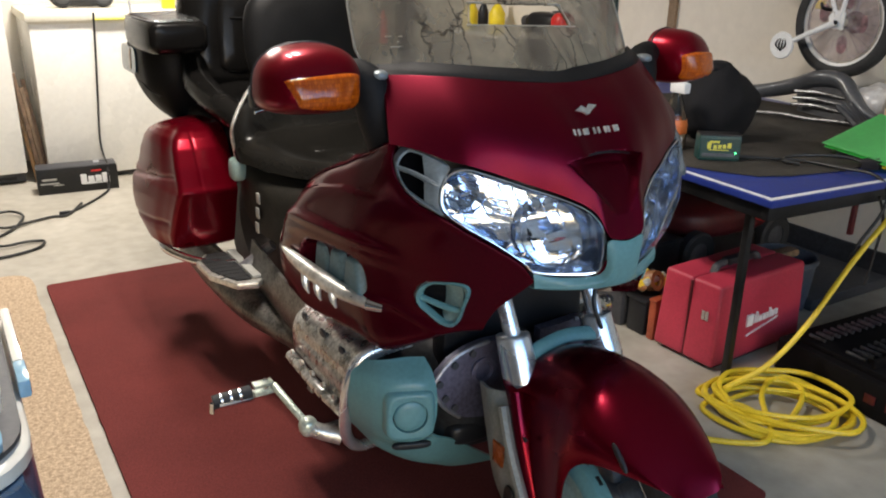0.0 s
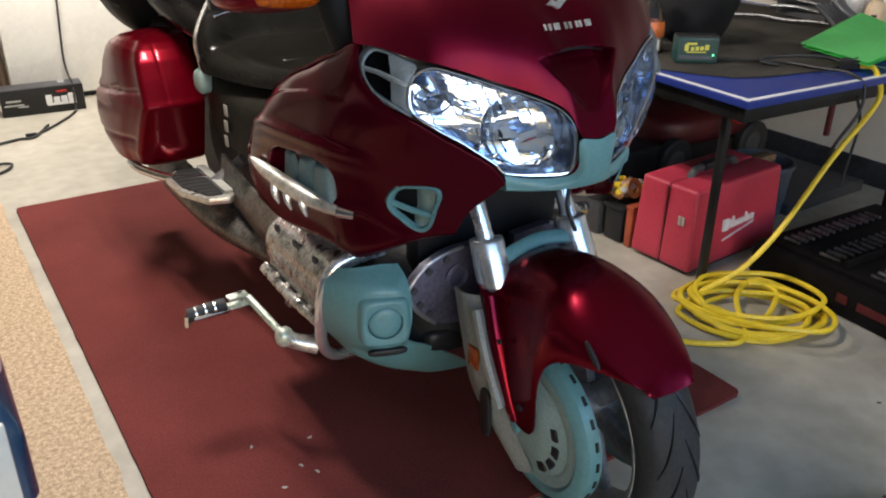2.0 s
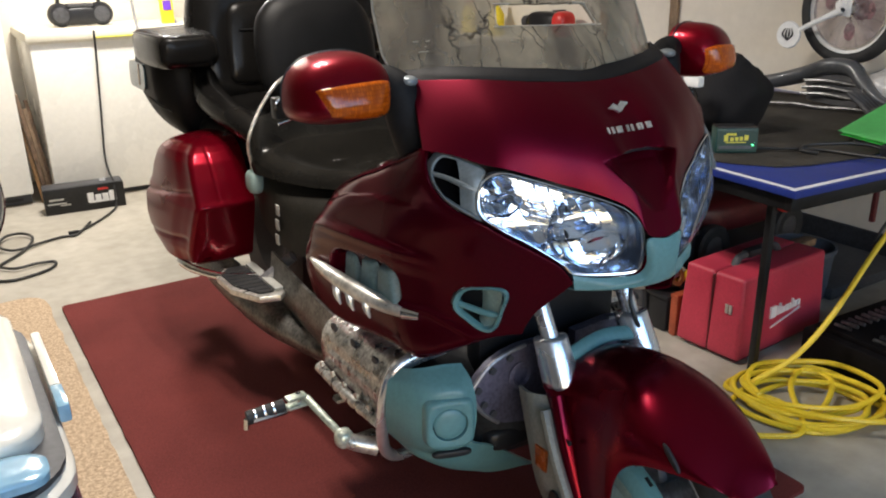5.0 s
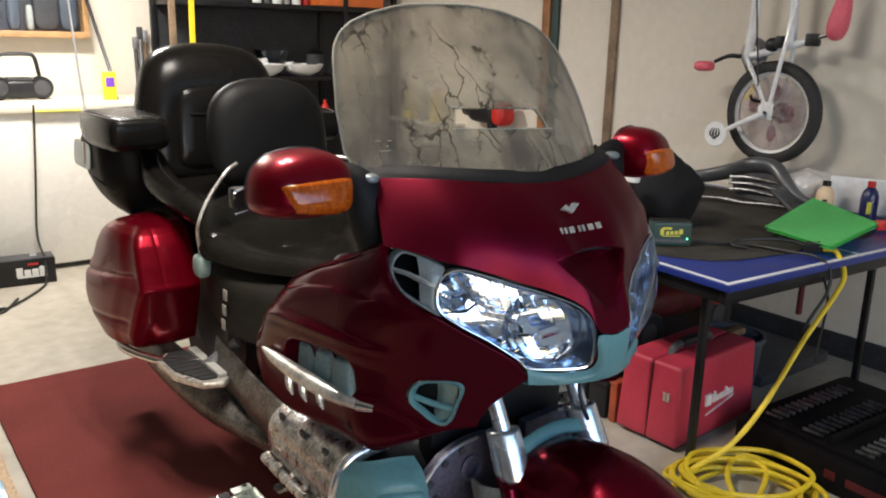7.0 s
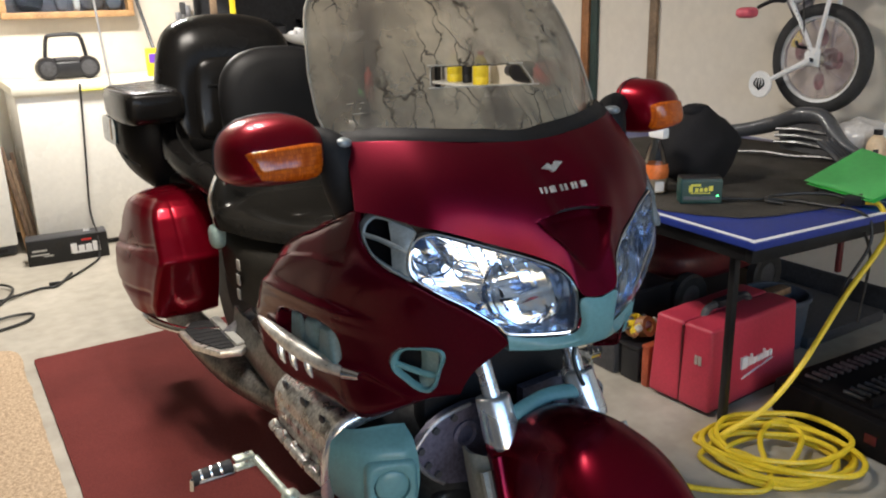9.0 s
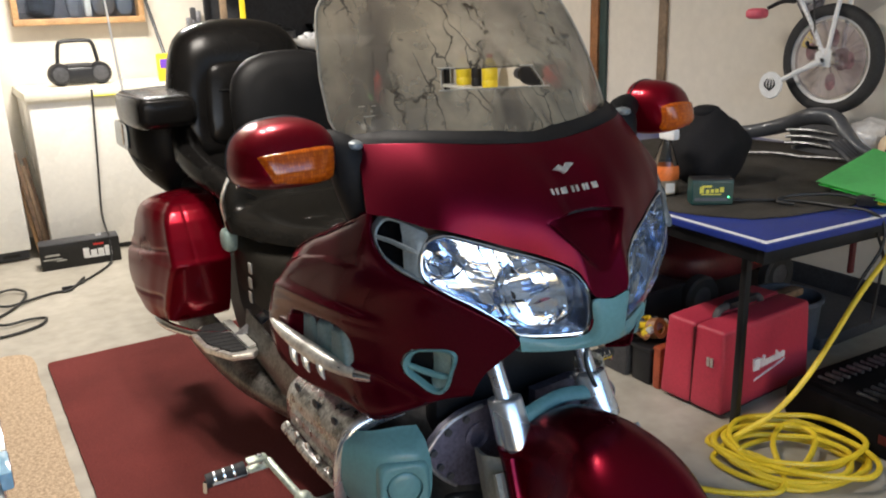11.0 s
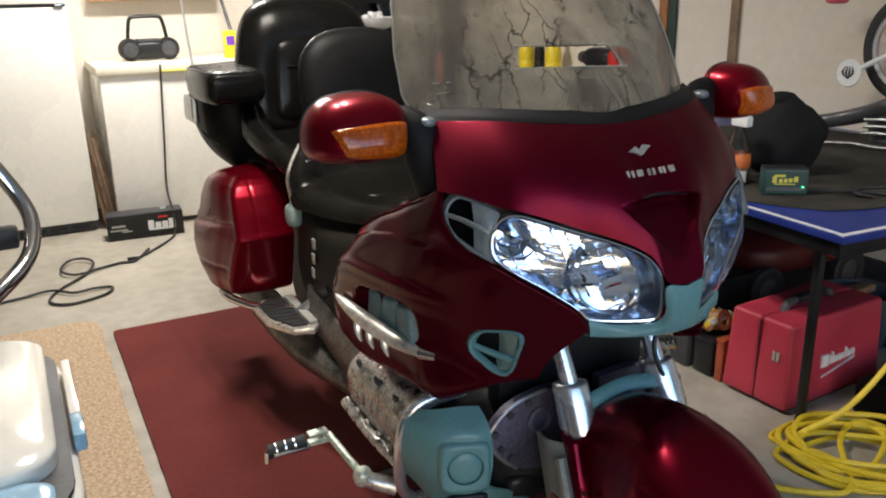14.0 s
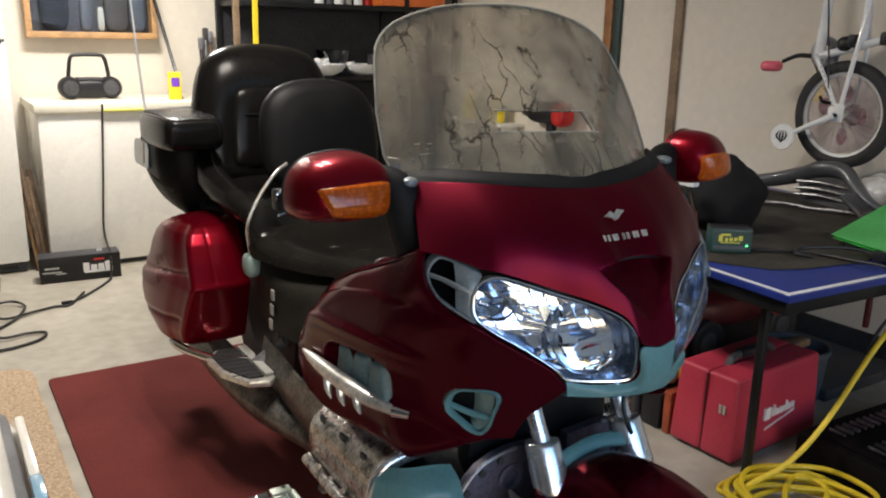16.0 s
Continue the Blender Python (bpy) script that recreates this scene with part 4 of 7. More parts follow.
for s in SIDES:
    fl = (lambda b: b) if s == 1 else flipx
    mr = part("mirror", fl(mirror_shell()), bag_red, bike, "dark red mirror housing", 60)
    if s == -1:
        mr.matrix_basis = pose(.445, .33, 0, 0, 0, 15) @ Matrix.Diagonal((.80, 1, 1, 1)) @ pose(-.428, -.33, 0)
    part("mirror_glass", fl(loft([mir_mid + (mir_ring - mir_mid) * s_ + np.array((0, .3535, 0)) for s_ in (.88, .01)], True)), reflector, mr)
    part("lip", fl(tube([tuple(mir_mid + (q - mir_mid) * .992 + np.array((0, .344, 0))) for q in mir_ring[::3]], .0022, 6, n=65, closed=True)), black_plastic, mr)
    part("turn_signal", fl(signal_lens()), amber, mr, "ribbed amber turn signal lens", 60)
    stalk = tube([(-.296, .285, .925), (-.312, .288, .975), (-.322, .295, 1.020), (-.340, .310, 1.040), (-.372, .325, 1.050)], [.036, .037, .036, .032, .026], 18, 30)
    part("mirror_stalk", fl(stalk), seal_black, bike, "black rubber mirror stalk", 60)
    part("stalk_collar", fl(pillow(.015, .018, .009, (-.314, .280, 1.046), 2.4)), grey_grille, bike, "dusty grey stalk collar", 60)
    kb = part("mount_knob", fl(lathe([(.026, -.014), (.028, -.004), (.022, .004), (.013, .007), (0, .008)], 20, Matrix.Translation((-.322, .345, .878)) @ Euler((radians(12), radians(-24), 0)).to_matrix().to_4x4())), side_red_shaded, bike, "dark red mount knob", 60)
    part("screw", fl(lathe([(.007, 0), (.007, .004), (0, .006)], 10, Matrix.Translation((-.330, .335, .886)) @ Euler((radians(12), radians(-24), 0)).to_matrix().to_4x4())), chrome, kb)

# inner black fairing and dash behind the screen
inner = pillow(.285, .12, .10, (0, .355, .985), 3.0)
part("inner_fairing", inner, black_plastic, bike, "black plastic dash", 60)
part("under_cowl", pillow(.20, .15, .16, (0, .21, .82), 3.0), black_plastic, bike)
part("fuel_cover", pillow(.11, .22, .11, (0, .60, .66), 2.6), black_plastic, bike, "black tank cover", 60)
for s in SIDES:
    fl = (lambda b: b) if s == 1 else flipx
    gp = part("hand_grip", fl(tube([(-.20, .44, .97), (-.30, .52, .985), (-.375, .60, .97)], .017, 12)), black_rubber, bike, "black rubber handgrip")
    lbk = part("lever_bracket", fl(box(.046, .030, .044, (-.400, .640, .938), .006)), black_plastic, gp, "dark lever bracket in a chrome frame")
    part("frame_bar", fl(tube([(-.367, .620, .982), (-.417, .620, .978), (-.424, .621, .960)], .0042, 8, 16)), chrome, lbk)
    part("frame_bar", fl(tube([(-.367, .620, .943), (-.422, .620, .931)], .0034, 8, 2)), chrome, lbk)
    part("lever", fl(tube([(-.215, .39, .985), (-.30, .44, .99), (-.39, .52, .975)], [.008, .007, .006], 8, flat=1.6)), chrome, gp)
    part("switch_box", fl(box(.07, .06, .05, (-.225, .46, .955), .01, m=None)), black_plastic, gp)

# ---- front wheel, fork and fender, turned a little to the right ----
STEER = Matrix.Translation((0, .16, .64)) @ Matrix.Rotation(radians(-29), 4, "X") @ Matrix.Rotation(radians(-5), 4, "Z") @ Matrix.Rotation(radians(29), 4, "X") @ Matrix.Translation((0, -.16, -.64))
AY, AZ, WS = -.078, .282, .85
HUB = Matrix.Translation((-.020, AY, AZ)) @ Matrix.Scale(WS, 4)


def fork_y(z):
    return .160 + (z - .640) * .54


def steered(name, bm, material, parent=bike, label="", smooth=None, hub=False):
    bmesh.ops.transform(bm, matrix=STEER @ HUB if hub else STEER, verts=bm.verts)
    return part(name, bm, material, parent, label, smooth)


AXLE = pose(0, 0, 0, 0, -90, 0)
tyre_prof = [(.232, -.052), (.250, -.060), (.275, -.066), (.298, -.060), (.311, -.045), (.318, -.022), (.320, 0), (.318, .022), (.311, .045), (.298, .060), (.275, .066), (.250, .060), (.232, .052)]
wheel = steered("front_wheel", lathe([(.240, -.058), (.244, -.054), (.236, -.046), (.222, -.036), (.216, 0), (.222, .036), (.236, .046), (.244, .054), (.240, .058), (.226, .05), (.214, .03), (.212, 0), (.214, -.03), (.226, -.05), (.240, -.058)], 56, AXLE), wheel_alloy, bike, "cast alloy front wheel with a grooved tyre", hub=True)
steered("tyre", lathe(tyre_prof, 96, AXLE), black_rubber, wheel, "worn black grooved tyre", 60, True)
for k in range(18):
    a0 = 2 * math.pi * k / 18
    for sgn in (1, -1):
        ps = []
        for q in range(5):
            w = .006 + .0125 * q
            rr = .3200 - (w / .066) ** 3 * .026
            a = a0 + .125 * q - .006 * q * q + (0.17 if sgn < 0 else 0)
            ps.append((sgn * w, rr * math.cos(a), rr * math.sin(a)))
        steered("tread_groove", tube(ps, [.0014, .0030, .0030, .0012], 5, 9), steel_black, wheel, hub=True)
for k in range(6):
    a = 2 * math.pi * k / 6 + .3
    steered("spoke", box(.17, .055, .024, (.135, 0, -.03), .008, m=AXLE @ Matrix.Rotation(a, 4, "Z")), alloy, wheel, hub=True)
steered("hub", lathe([(0, -.07), (.05, -.07), (.055, -.04), (.055, .04), (.05, .07), (0, .07)], 24, AXLE), alloy, wheel, hub=True)
for s in SIDES:
    ax2 = Matrix.Translation((-s * .112, 0, 0)) @ Matrix.Rotation(radians(-90 * s), 4, "Y")
    cov = steered("brake_cover", lathe([(0, .040), (.050, .039), (.078, .034), (.108, .022), (.122, .018), (.130, .021), (.158, .016), (.178, .006), (.184, -.014), (.162, -.018), (.10, -.010), (0, -.004)], 48, ax2), teal_light, wheel, "dusty teal plastic brake disc cover", hub=True)
    steered("cover_ring", lathe([(.148, .018), (.155, .0235), (.173, .020), (.184, .009), (.187, -.018), (.168, -.010)], 48, ax2), teal, cov, "teal rim with small slots", hub=True)
    for k in range(24):
        a = 2 * math.pi * k / 24
        steered("slot", box(.003, .020, .007, (.1862, 0, -.012), .0, m=ax2 @ Matrix.Rotation(a, 4, "Z")), black_plastic, cov, hub=True)
    for k in range(4):
        a = radians(-150 + 26 * k) if s == 1 else radians(-30 - 26 * k)
        steered("vent", box(.030 - .003 * k, .028, .006, (.092, 0, .0255), .003, m=ax2 @ Matrix.Rotation(a, 4, "Z")), black_plastic, cov, hub=True)
    steered("hub_lug", pillow(.014, .034, .010, (.035, 0, .042), 3, m=ax2 @ pose(0, 0, 0, 0, 0, 100)), teal, cov, hub=True)
# fork tubes, chrome shrouds, lower legs with side covers
for s in SIDES:
    fx = -s * .097 - .012
    fk = steered("fork", tube([(fx, fork_y(.80), .80), (fx, fork_y(.50), .50)], .0165, 24, 2), chrome_satin, bike, "chrome front fork leg")
    rings = []
    for z, r, out_, back in ((.490, .020, .002, .001), (.492, .0320, .004, .003), (.500, .0330, .004, .003), (.520, .0328, .003, .002), (.545, .0326, .001, .001), (.566, .0325, 0, 0), (.571, .0315, 0, 0), (.573, .026, 0, 0), (.571, .0165, 0, 0)):
        rings.append(np.array([(fx - s * max(0, math.cos(q)) * out_ + r * (-s) * math.cos(q), fork_y(z) + r * math.sin(q) + back * (1 + math.sin(q)), z + .5 * r * math.sin(q) * -.54) for q in (2 * math.pi * k / 40 for k in range(40))]))
    steered("shroud", loft(rings), chrome_satin, fk, "polished chrome fork shroud", 60)
    steered("slider", tube([(fx, fork_y(.50), .50), (fx, fork_y(.30), .30)], .030, 16, 2), alloy, fk)
    cover = R([
        [(.150, fork_y(.50) - .020, .485), (.172, fork_y(.5) + .02, .480), (.165, fork_y(.5) + .065, .470)],
        [(.158, fork_y(.42) - .040, .400), (.180, fork_y(.42) + .02, .390), (.172, fork_y(.42) + .070, .380)],
        [(.160, fork_y(.33) - .030, .310), (.180, fork_y(.33) + .03, .290), (.172, fork_y(.33) + .085, .285)],
        [(.150, fork_y(.25) - .005, .230), (.166, fork_y(.25) + .035, .220), (.160, fork_y(.25) + .070, .215)],
        [(.140, fork_y(.19) - .005, .170), (.150, fork_y(.19) + .025, .158), (.146, fork_y(.19) + .045, .155)],
    ])
    bm = shell(patch(cover, 13, 25), .006)
    if s == -1:
        bmesh.ops.translate(bm, vec=(.045, 0, 0), verts=bm.verts)
    lc = steered("fork_cover", bm if s == 1 else flipx(bm), fork_grey, fk, "dusty pale grey fork leg cover")
    bm = box(.008, .034, .046, (-.180, fork_y(.37) + .038, .345), .003, m=None)
    bmesh.ops.translate(bm, vec=(.045 if s == -1 else 0, 0, 0), verts=bm.verts)
    steered("side_reflector", bm if s == 1 else flipx(bm), amber_dark, lc, "amber side reflector")
    bm = pillow(.006, .018, .055, (-.181, fork_y(.28) + .045, .265), 3)
    bmesh.ops.translate(bm, vec=(.045 if s == -1 else 0, 0, 0), verts=bm.verts)
    steered("cover_slot", bm if s == 1 else flipx(bm), black_plastic, lc)
    bm = tube([(-.172, fork_y(.47) - .018, .47), (-.180, fork_y(.40) - .022, .40), (-.178, fork_y(.31) - .02, .31)], .010, 8, flat=2.0)
    bmesh.ops.translate(bm, vec=(.045 if s == -1 else 0, 0, 0), verts=bm.verts)
    steered("cover_rib", bm if s == 1 else flipx(bm), fork_grey, lc)
steered("fork_brace", tube([(-.105, fork_y(.53) - .01, .532), (-.05, fork_y(.54) - .012, .546), (0, fork_y(.545) - .012, .552), (.05, fork_y(.54) - .012, .546), (.105, fork_y(.53) - .01, .532)], .0085, 12, flat=1.7), teal, bike, "teal plastic fork brace cover")

# front fender: a hood over the tyre whose sides run down the fork as flaps
HEM_A = [37, 43, 50, 58, 67, 75, 82, 88, 94, 99, 104, 110, 117, 124, 132]
HEM = [(.040, -.306, .456), (.060, -.294, .472), (.080, -.264, .478), (.101, -.222, .480), (.118, -.175, .474), (.128, -.140, .456), (.135, -.120, .420), (.139, -.116, .370), (.141, -.118, .322),
       (.141, -.114, .285), (.141, -.092, .277), (.141, -.056, .274), (.141, -.024, .320), (.140, .022, .420), (.134, .058, .494)]


def fender_row(a, n=27):
    """One rib of the fender at a degrees round the axle: from the crown out and down to the right hem."""
    r = float(np.interp(a, [37, 60, 90, 132], [.283, .287, .302, .306]))
    hem = np.array([np.interp(a, HEM_A, [h[k] for h in HEM]) for k in range(3)])
    if a < 132:
        hem = np.mean([[np.interp(a + d, HEM_A, [h[k] for h in HEM]) for k in range(3)] for d in (-3, -1, 1, 3)], axis=0)
    c = np.array((0.0, AY - r * math.cos(radians(a)), AZ + r * math.sin(radians(a))))
    side = c[1:] + (hem[1:] - c[1:]) * .27
    p1 = np.array((hem[0] * .56, c[1], c[2]))
    p2 = np.array((hem[0] * 1.03, side[0], side[1]))
    out = []
    for t in np.linspace(0, 1, n):
        o, y, z = (1 - t) ** 3 * c + 3 * t * (1 - t) ** 2 * p1 + 3 * t * t * (1 - t) * p2 + t ** 3 * hem
        out.append((-o, y, z))
    return out


rows = [fender_row(a) for a in np.linspace(37, 132, 80)]
fg = np.array([[(-x * .77, y, z) for x, y, z in reversed(r[1:])] + r for r in rows]) + np.array((-.018, 0, 0))
fend = steered("front_fender", shell(fg, .004), fender_red, bike, "dark red painted front fender", 60)
steered("flap_lip", tube([(-.144, .052, .490), (-.153, .014, .420), (-.155, -.030, .322), (-.155, -.056, .280)], [.014, .015, .014, .010], 10, 40), fender_red, fend, "raised rear lip of the flap", 60)
steered("bolt", lathe([(.005, 0), (.005, .004), (0, .005)], 12, Matrix.Translation((-.160, -.010, .430)) @ Matrix.Rotation(radians(-90), 4, "Y")), black_plastic, fend)
steered("bolt", lathe([(.007, 0), (.007, .005), (0, .006)], 12, Matrix.Translation((-.159, -.076, .325)) @ Matrix.Rotation(radians(-90), 4, "Y")), black_plastic, fend)
steered("fender_slot", pillow(.004, .026, .006, (0, 0, 0), 2.5, m=Matrix.Translation((-.118, -.215, .505)) @ Matrix.Rotation(radians(42), 4, "X")), black_plastic, fend)

# rubber knobs and hoses round the fork
for s in SIDES:
    fl = (lambda b: b) if s == 1 else flipx
    part("switch_knob", fl(pillow(.022, .030, .016, (-.285, .41, .858), 2.4)), black_plastic, bike, "glossy black knob", 60)
part("brake_hose", tube([(.085, .145, .70), (.075, .110, .655), (.055, .090, .615), (.060, .075, .575), (.085, .085, .545)], .0045, 8, 30), black_cable, bike, "black rubber brake hose")

# ---- engine ----
part("crankcase", pillow(.22, .30, .15, (0, .52, .36), 4.0), engine_dark, bike, "dark engine block", 60)
part("radiator", box(.36, .05, .28, (0, .285, .36), .01), black_plastic, bike)
part("belly", pillow(.20, .45, .07, (0, .85, .22), 4.0), engine_dark, bike)
for s in SIDES:
    fl = (lambda b: b) if s == 1 else flipx
    pl = prism([(-.238, .455), (-.222, .477), (-.197, .498), (-.160, .513), (-.118, .520), (-.02, .515), (-.02, .335), (-.10, .345), (-.165, .362), (-.200, .388), (-.224, .418)], .022, pose(0, .224, 0, 90))
    fcv = part("engine_side_plate", fl(pl), plate_purple, bike, "purple grey painted engine plate with bolts")
    part("edge_bead", fl(tube([(-.175, .203, .366), (-.203, .203, .390), (-.226, .203, .418), (-.238, .203, .452), (-.222, .203, .477), (-.197, .203, .498), (-.160, .203, .513), (-.110, .203, .520)], .0045, 8, 40)), alloy, fcv)
    for px_, pz_ in ((-.226, .455), (-.192, .488), (-.212, .420), (-.190, .393), (-.150, .503)):
        part("bolt", fl(lathe([(.0075, 0), (.0075, .006), (0, .007)], 10, pose(px_, .202, pz_, 90))), dark_grey, fcv)
    part("raised_ring", fl(lathe([(.026, -.003), (.030, .006), (.022, .008), (.018, .002)], 24, pose(-.125, .201, .46, 90))), plate_purple, fcv)
for s in SIDES:
    fl = (lambda b: b) if s == 1 else flipx
    head = R([
        [(.215, .330, .490), (.215, .500, .485), (.215, .700, .470)],
        [(.300, .335, .478), (.298, .500, .468), (.295, .690, .452)],
        [(.338, .340, .440), (.336, .500, .430), (.330, .690, .418)],
        [(.345, .345, .370), (.342, .500, .365), (.335, .690, .358)],
        [(.318, .350, .310), (.316, .500, .308), (.310, .690, .305)],
        [(.225, .350, .285), (.225, .500, .285), (.225, .690, .285)],
    ])
    cg = patch(head, 37, 41)
    for j, row in enumerate(cg):
        for i, p in enumerate(row):
            if 14 < j < 38:
                p[0] += .006 * (1 if (j // 3) % 2 == 0 else 0) * (1 if 3 < i < 33 else 0)
    cy = part("cylinder_head", fl(shell(cg, .012)), chrome_dirty, bike, "pitted dirty chrome cylinder head cover", 30)
    for k in range(3):
        yk = .43 + .10 * k
        part("cover_recess", fl(pillow(.004, .014, .009, (-.327, yk, .450), 3, m=None)), dark_grey, cy)
    for k in range(6):
        part("bolt", fl(lathe([(.007, 0), (.007, .006), (0, .007)], 8, Matrix.Translation((-.344, .37 + .06 * k, .345)) @ Matrix.Rotation(radians(-90), 4, "Y"))), chrome_dull, cy)
    guard = [(-.260, .318, .505), (-.330, .322, .487), (-.358, .330, .440), (-.362, .345, .360), (-.350, .365, .285), (-.315, .385, .240), (-.250, .40, .225)]
    eg = part("engine_guard", fl(tube(guard, .0125, 12, 40)), chrome_satin, bike, "rusty chrome engine guard bar")
    if s == -1:
        eg.scale.x, eg.location.z = .78, -.05
    rail = [(-.340, .37, .322), (-.346, .52, .322), (-.340, .70, .322)]
    part("guard_rail", fl(tube(rail, .013, 10)), chrome_dirty, bike)
    # teal cowl with the round blanking plate of a fog lamp
    cowl2 = R([
        [(.238, .240, .502), (.275, .250, .504), (.320, .275, .496), (.345, .325, .482)],
        [(.236, .207, .474), (.276, .214, .478), (.330, .247, .472), (.364, .315, .455)],
        [(.236, .203, .405), (.279, .209, .405), (.335, .246, .405), (.368, .322, .400)],
        [(.235, .210, .340), (.280, .217, .335), (.330, .256, .335), (.355, .338, .345)],
        [(.165, .232, .290), (.245, .246, .262), (.310, .282, .288), (.330, .352, .305)],
        [(.020, .280, .165), (.140, .296, .180), (.220, .332, .220), (.270, .385, .250)],
    ])
    fgrid = patch(cowl2, 57, 81)
    for row in fgrid:
        for p in row:
            d = math.hypot((p[0] + .292) / .075, (p[2] - .406) / .080)
            p[1] -= .012 * ease((1.25 - d) / .5) - .010 * math.exp(-((p[2] - .490) / .012) ** 2) * ease((-.24 - p[0]) / .03)
            p[1] += .007 * math.exp(-((p[2] - .325) / .014) ** 2) * ease((-.20 - p[0]) / .04)
    fc = part("fog_lamp_cowl", fl(shell(fgrid, .005)), teal, bike, "bare teal plastic cowl with a blanked fog lamp", 60)
    if s == -1:
        fc.scale.x, fc.location.z = .62, -.03
    mm = Matrix.Translation((-.290, .205, .405)) @ Euler((radians(88), 0, radians(-20))).to_matrix().to_4x4()
    bm = bmesh.new()
    rings = []
    for hw, hh, pw, h in ((.053, .056, 5, -.022), (.049, .052, 5, .004), (.045, .048, 4.5, .012), (.040, .043, 3.6, .0135), (.0345, .0345, 2, .011), (.0335, .0335, 2, .001)):
        rings.append([bm.verts.new((hw * math.copysign(abs(math.cos(q)) ** (2 / pw), math.cos(q)), hh * math.copysign(abs(math.sin(q)) ** (2 / pw), math.sin(q)), h)) for q in (2 * math.pi * k / 56 for k in range(56))])
    for ra, rb in zip(rings, rings[1:]):
        for k in range(56):
            bm.faces.new((ra[k], ra[(k + 1) % 56], rb[(k + 1) % 56], rb[k]))
    bmesh.ops.transform(bm, matrix=mm, verts=bm.verts)
    part("lamp_surround", fl(bm), teal, fc, "raised teal surround", 60)
    part("groove", fl(lathe([(.034, .001), (0, .001)], 32, mm)), steel_black, fc)
    part("lamp_blank", fl(lathe([(.0320, .001), (.0318, .007), (.030, .009), (.018, .0115), (0, .012)], 32, mm)), teal, fc, "round teal blanking plate", 60)
    part("cowl_slot", fl(pillow(.040, .008, .008, p=3, m=mm @ pose(.006, -.074, -.010))), black_plastic, fc)
    part("side_duct", fl(pillow(.075, .03, .030, (-.10, .255, .295), 3, m=None)), black_plastic, fc)

# fold-out highway pegs
for s in SIDES:
    fl = (lambda b: b) if s == 1 else flipx
    pg = part("highway_peg", fl(tube([(-.345, .405, .262), (-.385, .425, .275), (-.405, .44, .285)], [.020, .018, .016], 12)), chrome_dull, bike, "chrome highway peg on a folding arm")
    part("knuckle", fl(pillow(.020, .020, .022, (-.405, .442, .285), 2.4)), peg_pale, pg)
    part("arm", fl(tube([(-.405, .44, .287), (-.425, .50, .318), (-.440, .548, .343)], .0088, 10, 4)), peg_pale, pg)
    part("clevis", fl(box(.044, .024, .008, (-.462, .553, .346), .003)), peg_pale, pg)
    part("clevis", fl(box(.044, .024, .008, (-.462, .553, .326), .003)), peg_pale, pg)
    part("pivot_pin", fl(tube([(-.456, .553, .322), (-.456, .553, .358)], .006, 10, 2)), chrome, pg)
    part("peg_bar", fl(box(.080, .034, .014, (-.523, .562, .317), .006, m=None)), chrome, pg)
    part("rubber", fl(tube([(-.488, .558, .335), (-.570, .566, .327)], .016, 12, 2)), black_rubber, pg, "black rubber with chrome bands")
    for k in range(3):
        part("band", fl(tube([(-.510 - .020 * k, .560 + .002 * k, .333 - .002 * k), (-.514 - .020 * k, .5605 + .002 * k, .3325 - .002 * k)], .0168, 12, 2)), chrome, pg)
    part("end_bolt", fl(tube([(-.571, .566, .326), (-.573, .566, .302)], .006, 8, 2)), chrome, pg)

# ---- seats, backrests, trunk, saddlebags ----
seat_rows = mirrored(R([
    [(.050, .850, .662), (.042, .853, .686), (.022, .848, .696), (0, .848, .697)],
    [(.104, .955, .656), (.092, .962, .682), (.050, .955, .692), (0, .955, .694)],
    [(.172, 1.052, .654), (.158, 1.062, .682), (.085, 1.06, .694), (0, 1.06, .696)],
    [(.232, 1.158, .666), (.216, 1.165, .696), (.125, 1.17, .710), (0, 1.17, .710)],
    [(.250, 1.235, .680), (.232, 1.235, .722), (.135, 1.26, .738), (0, 1.26, .738)],
    [(.240, 1.285, .772), (.215, 1.285, .817), (.130, 1.305, .837), (0, 1.31, .842)],
]))
part("rider_seat", shell(patch(seat_rows, 61, 51), .03), vinyl_seat, bike, "creased black vinyl rider seat", 60)
for k, (y0, z0, w) in enumerate(((1.00, .7205, .045), (1.06, .7225, .085))):
    part("seat_fold", tube([(-w - .045, y0 + .025, z0 - .006), (-w, y0, z0 - .001), (0, y0 - .012, z0 + .001), (w, y0, z0 - .001), (w + .045, y0 + .025, z0 - .006)], .0045, 8, 24), vinyl_seat, bike, "sewn fold in the seat", 60)
skirt = R([
    [(.046, .840, .692), (.100, .960, .666), (.168, 1.058, .655), (.228, 1.163, .662), (.246, 1.24, .70), (.235, 1.29, .78)],
    [(.110, .800, .620), (.160, .920, .610), (.212, 1.020, .606), (.250, 1.13, .610), (.256, 1.23, .63), (.248, 1.29, .68)],
    [(.160, .750, .515), (.215, .870, .505), (.250, .990, .500), (.260, 1.11, .500), (.256, 1.22, .52), (.248, 1.29, .56)],
])
both("seat_side", lambda: shell(patch(skirt, 51, 31), .008), vinyl_side, "black vinyl seat side", 60)
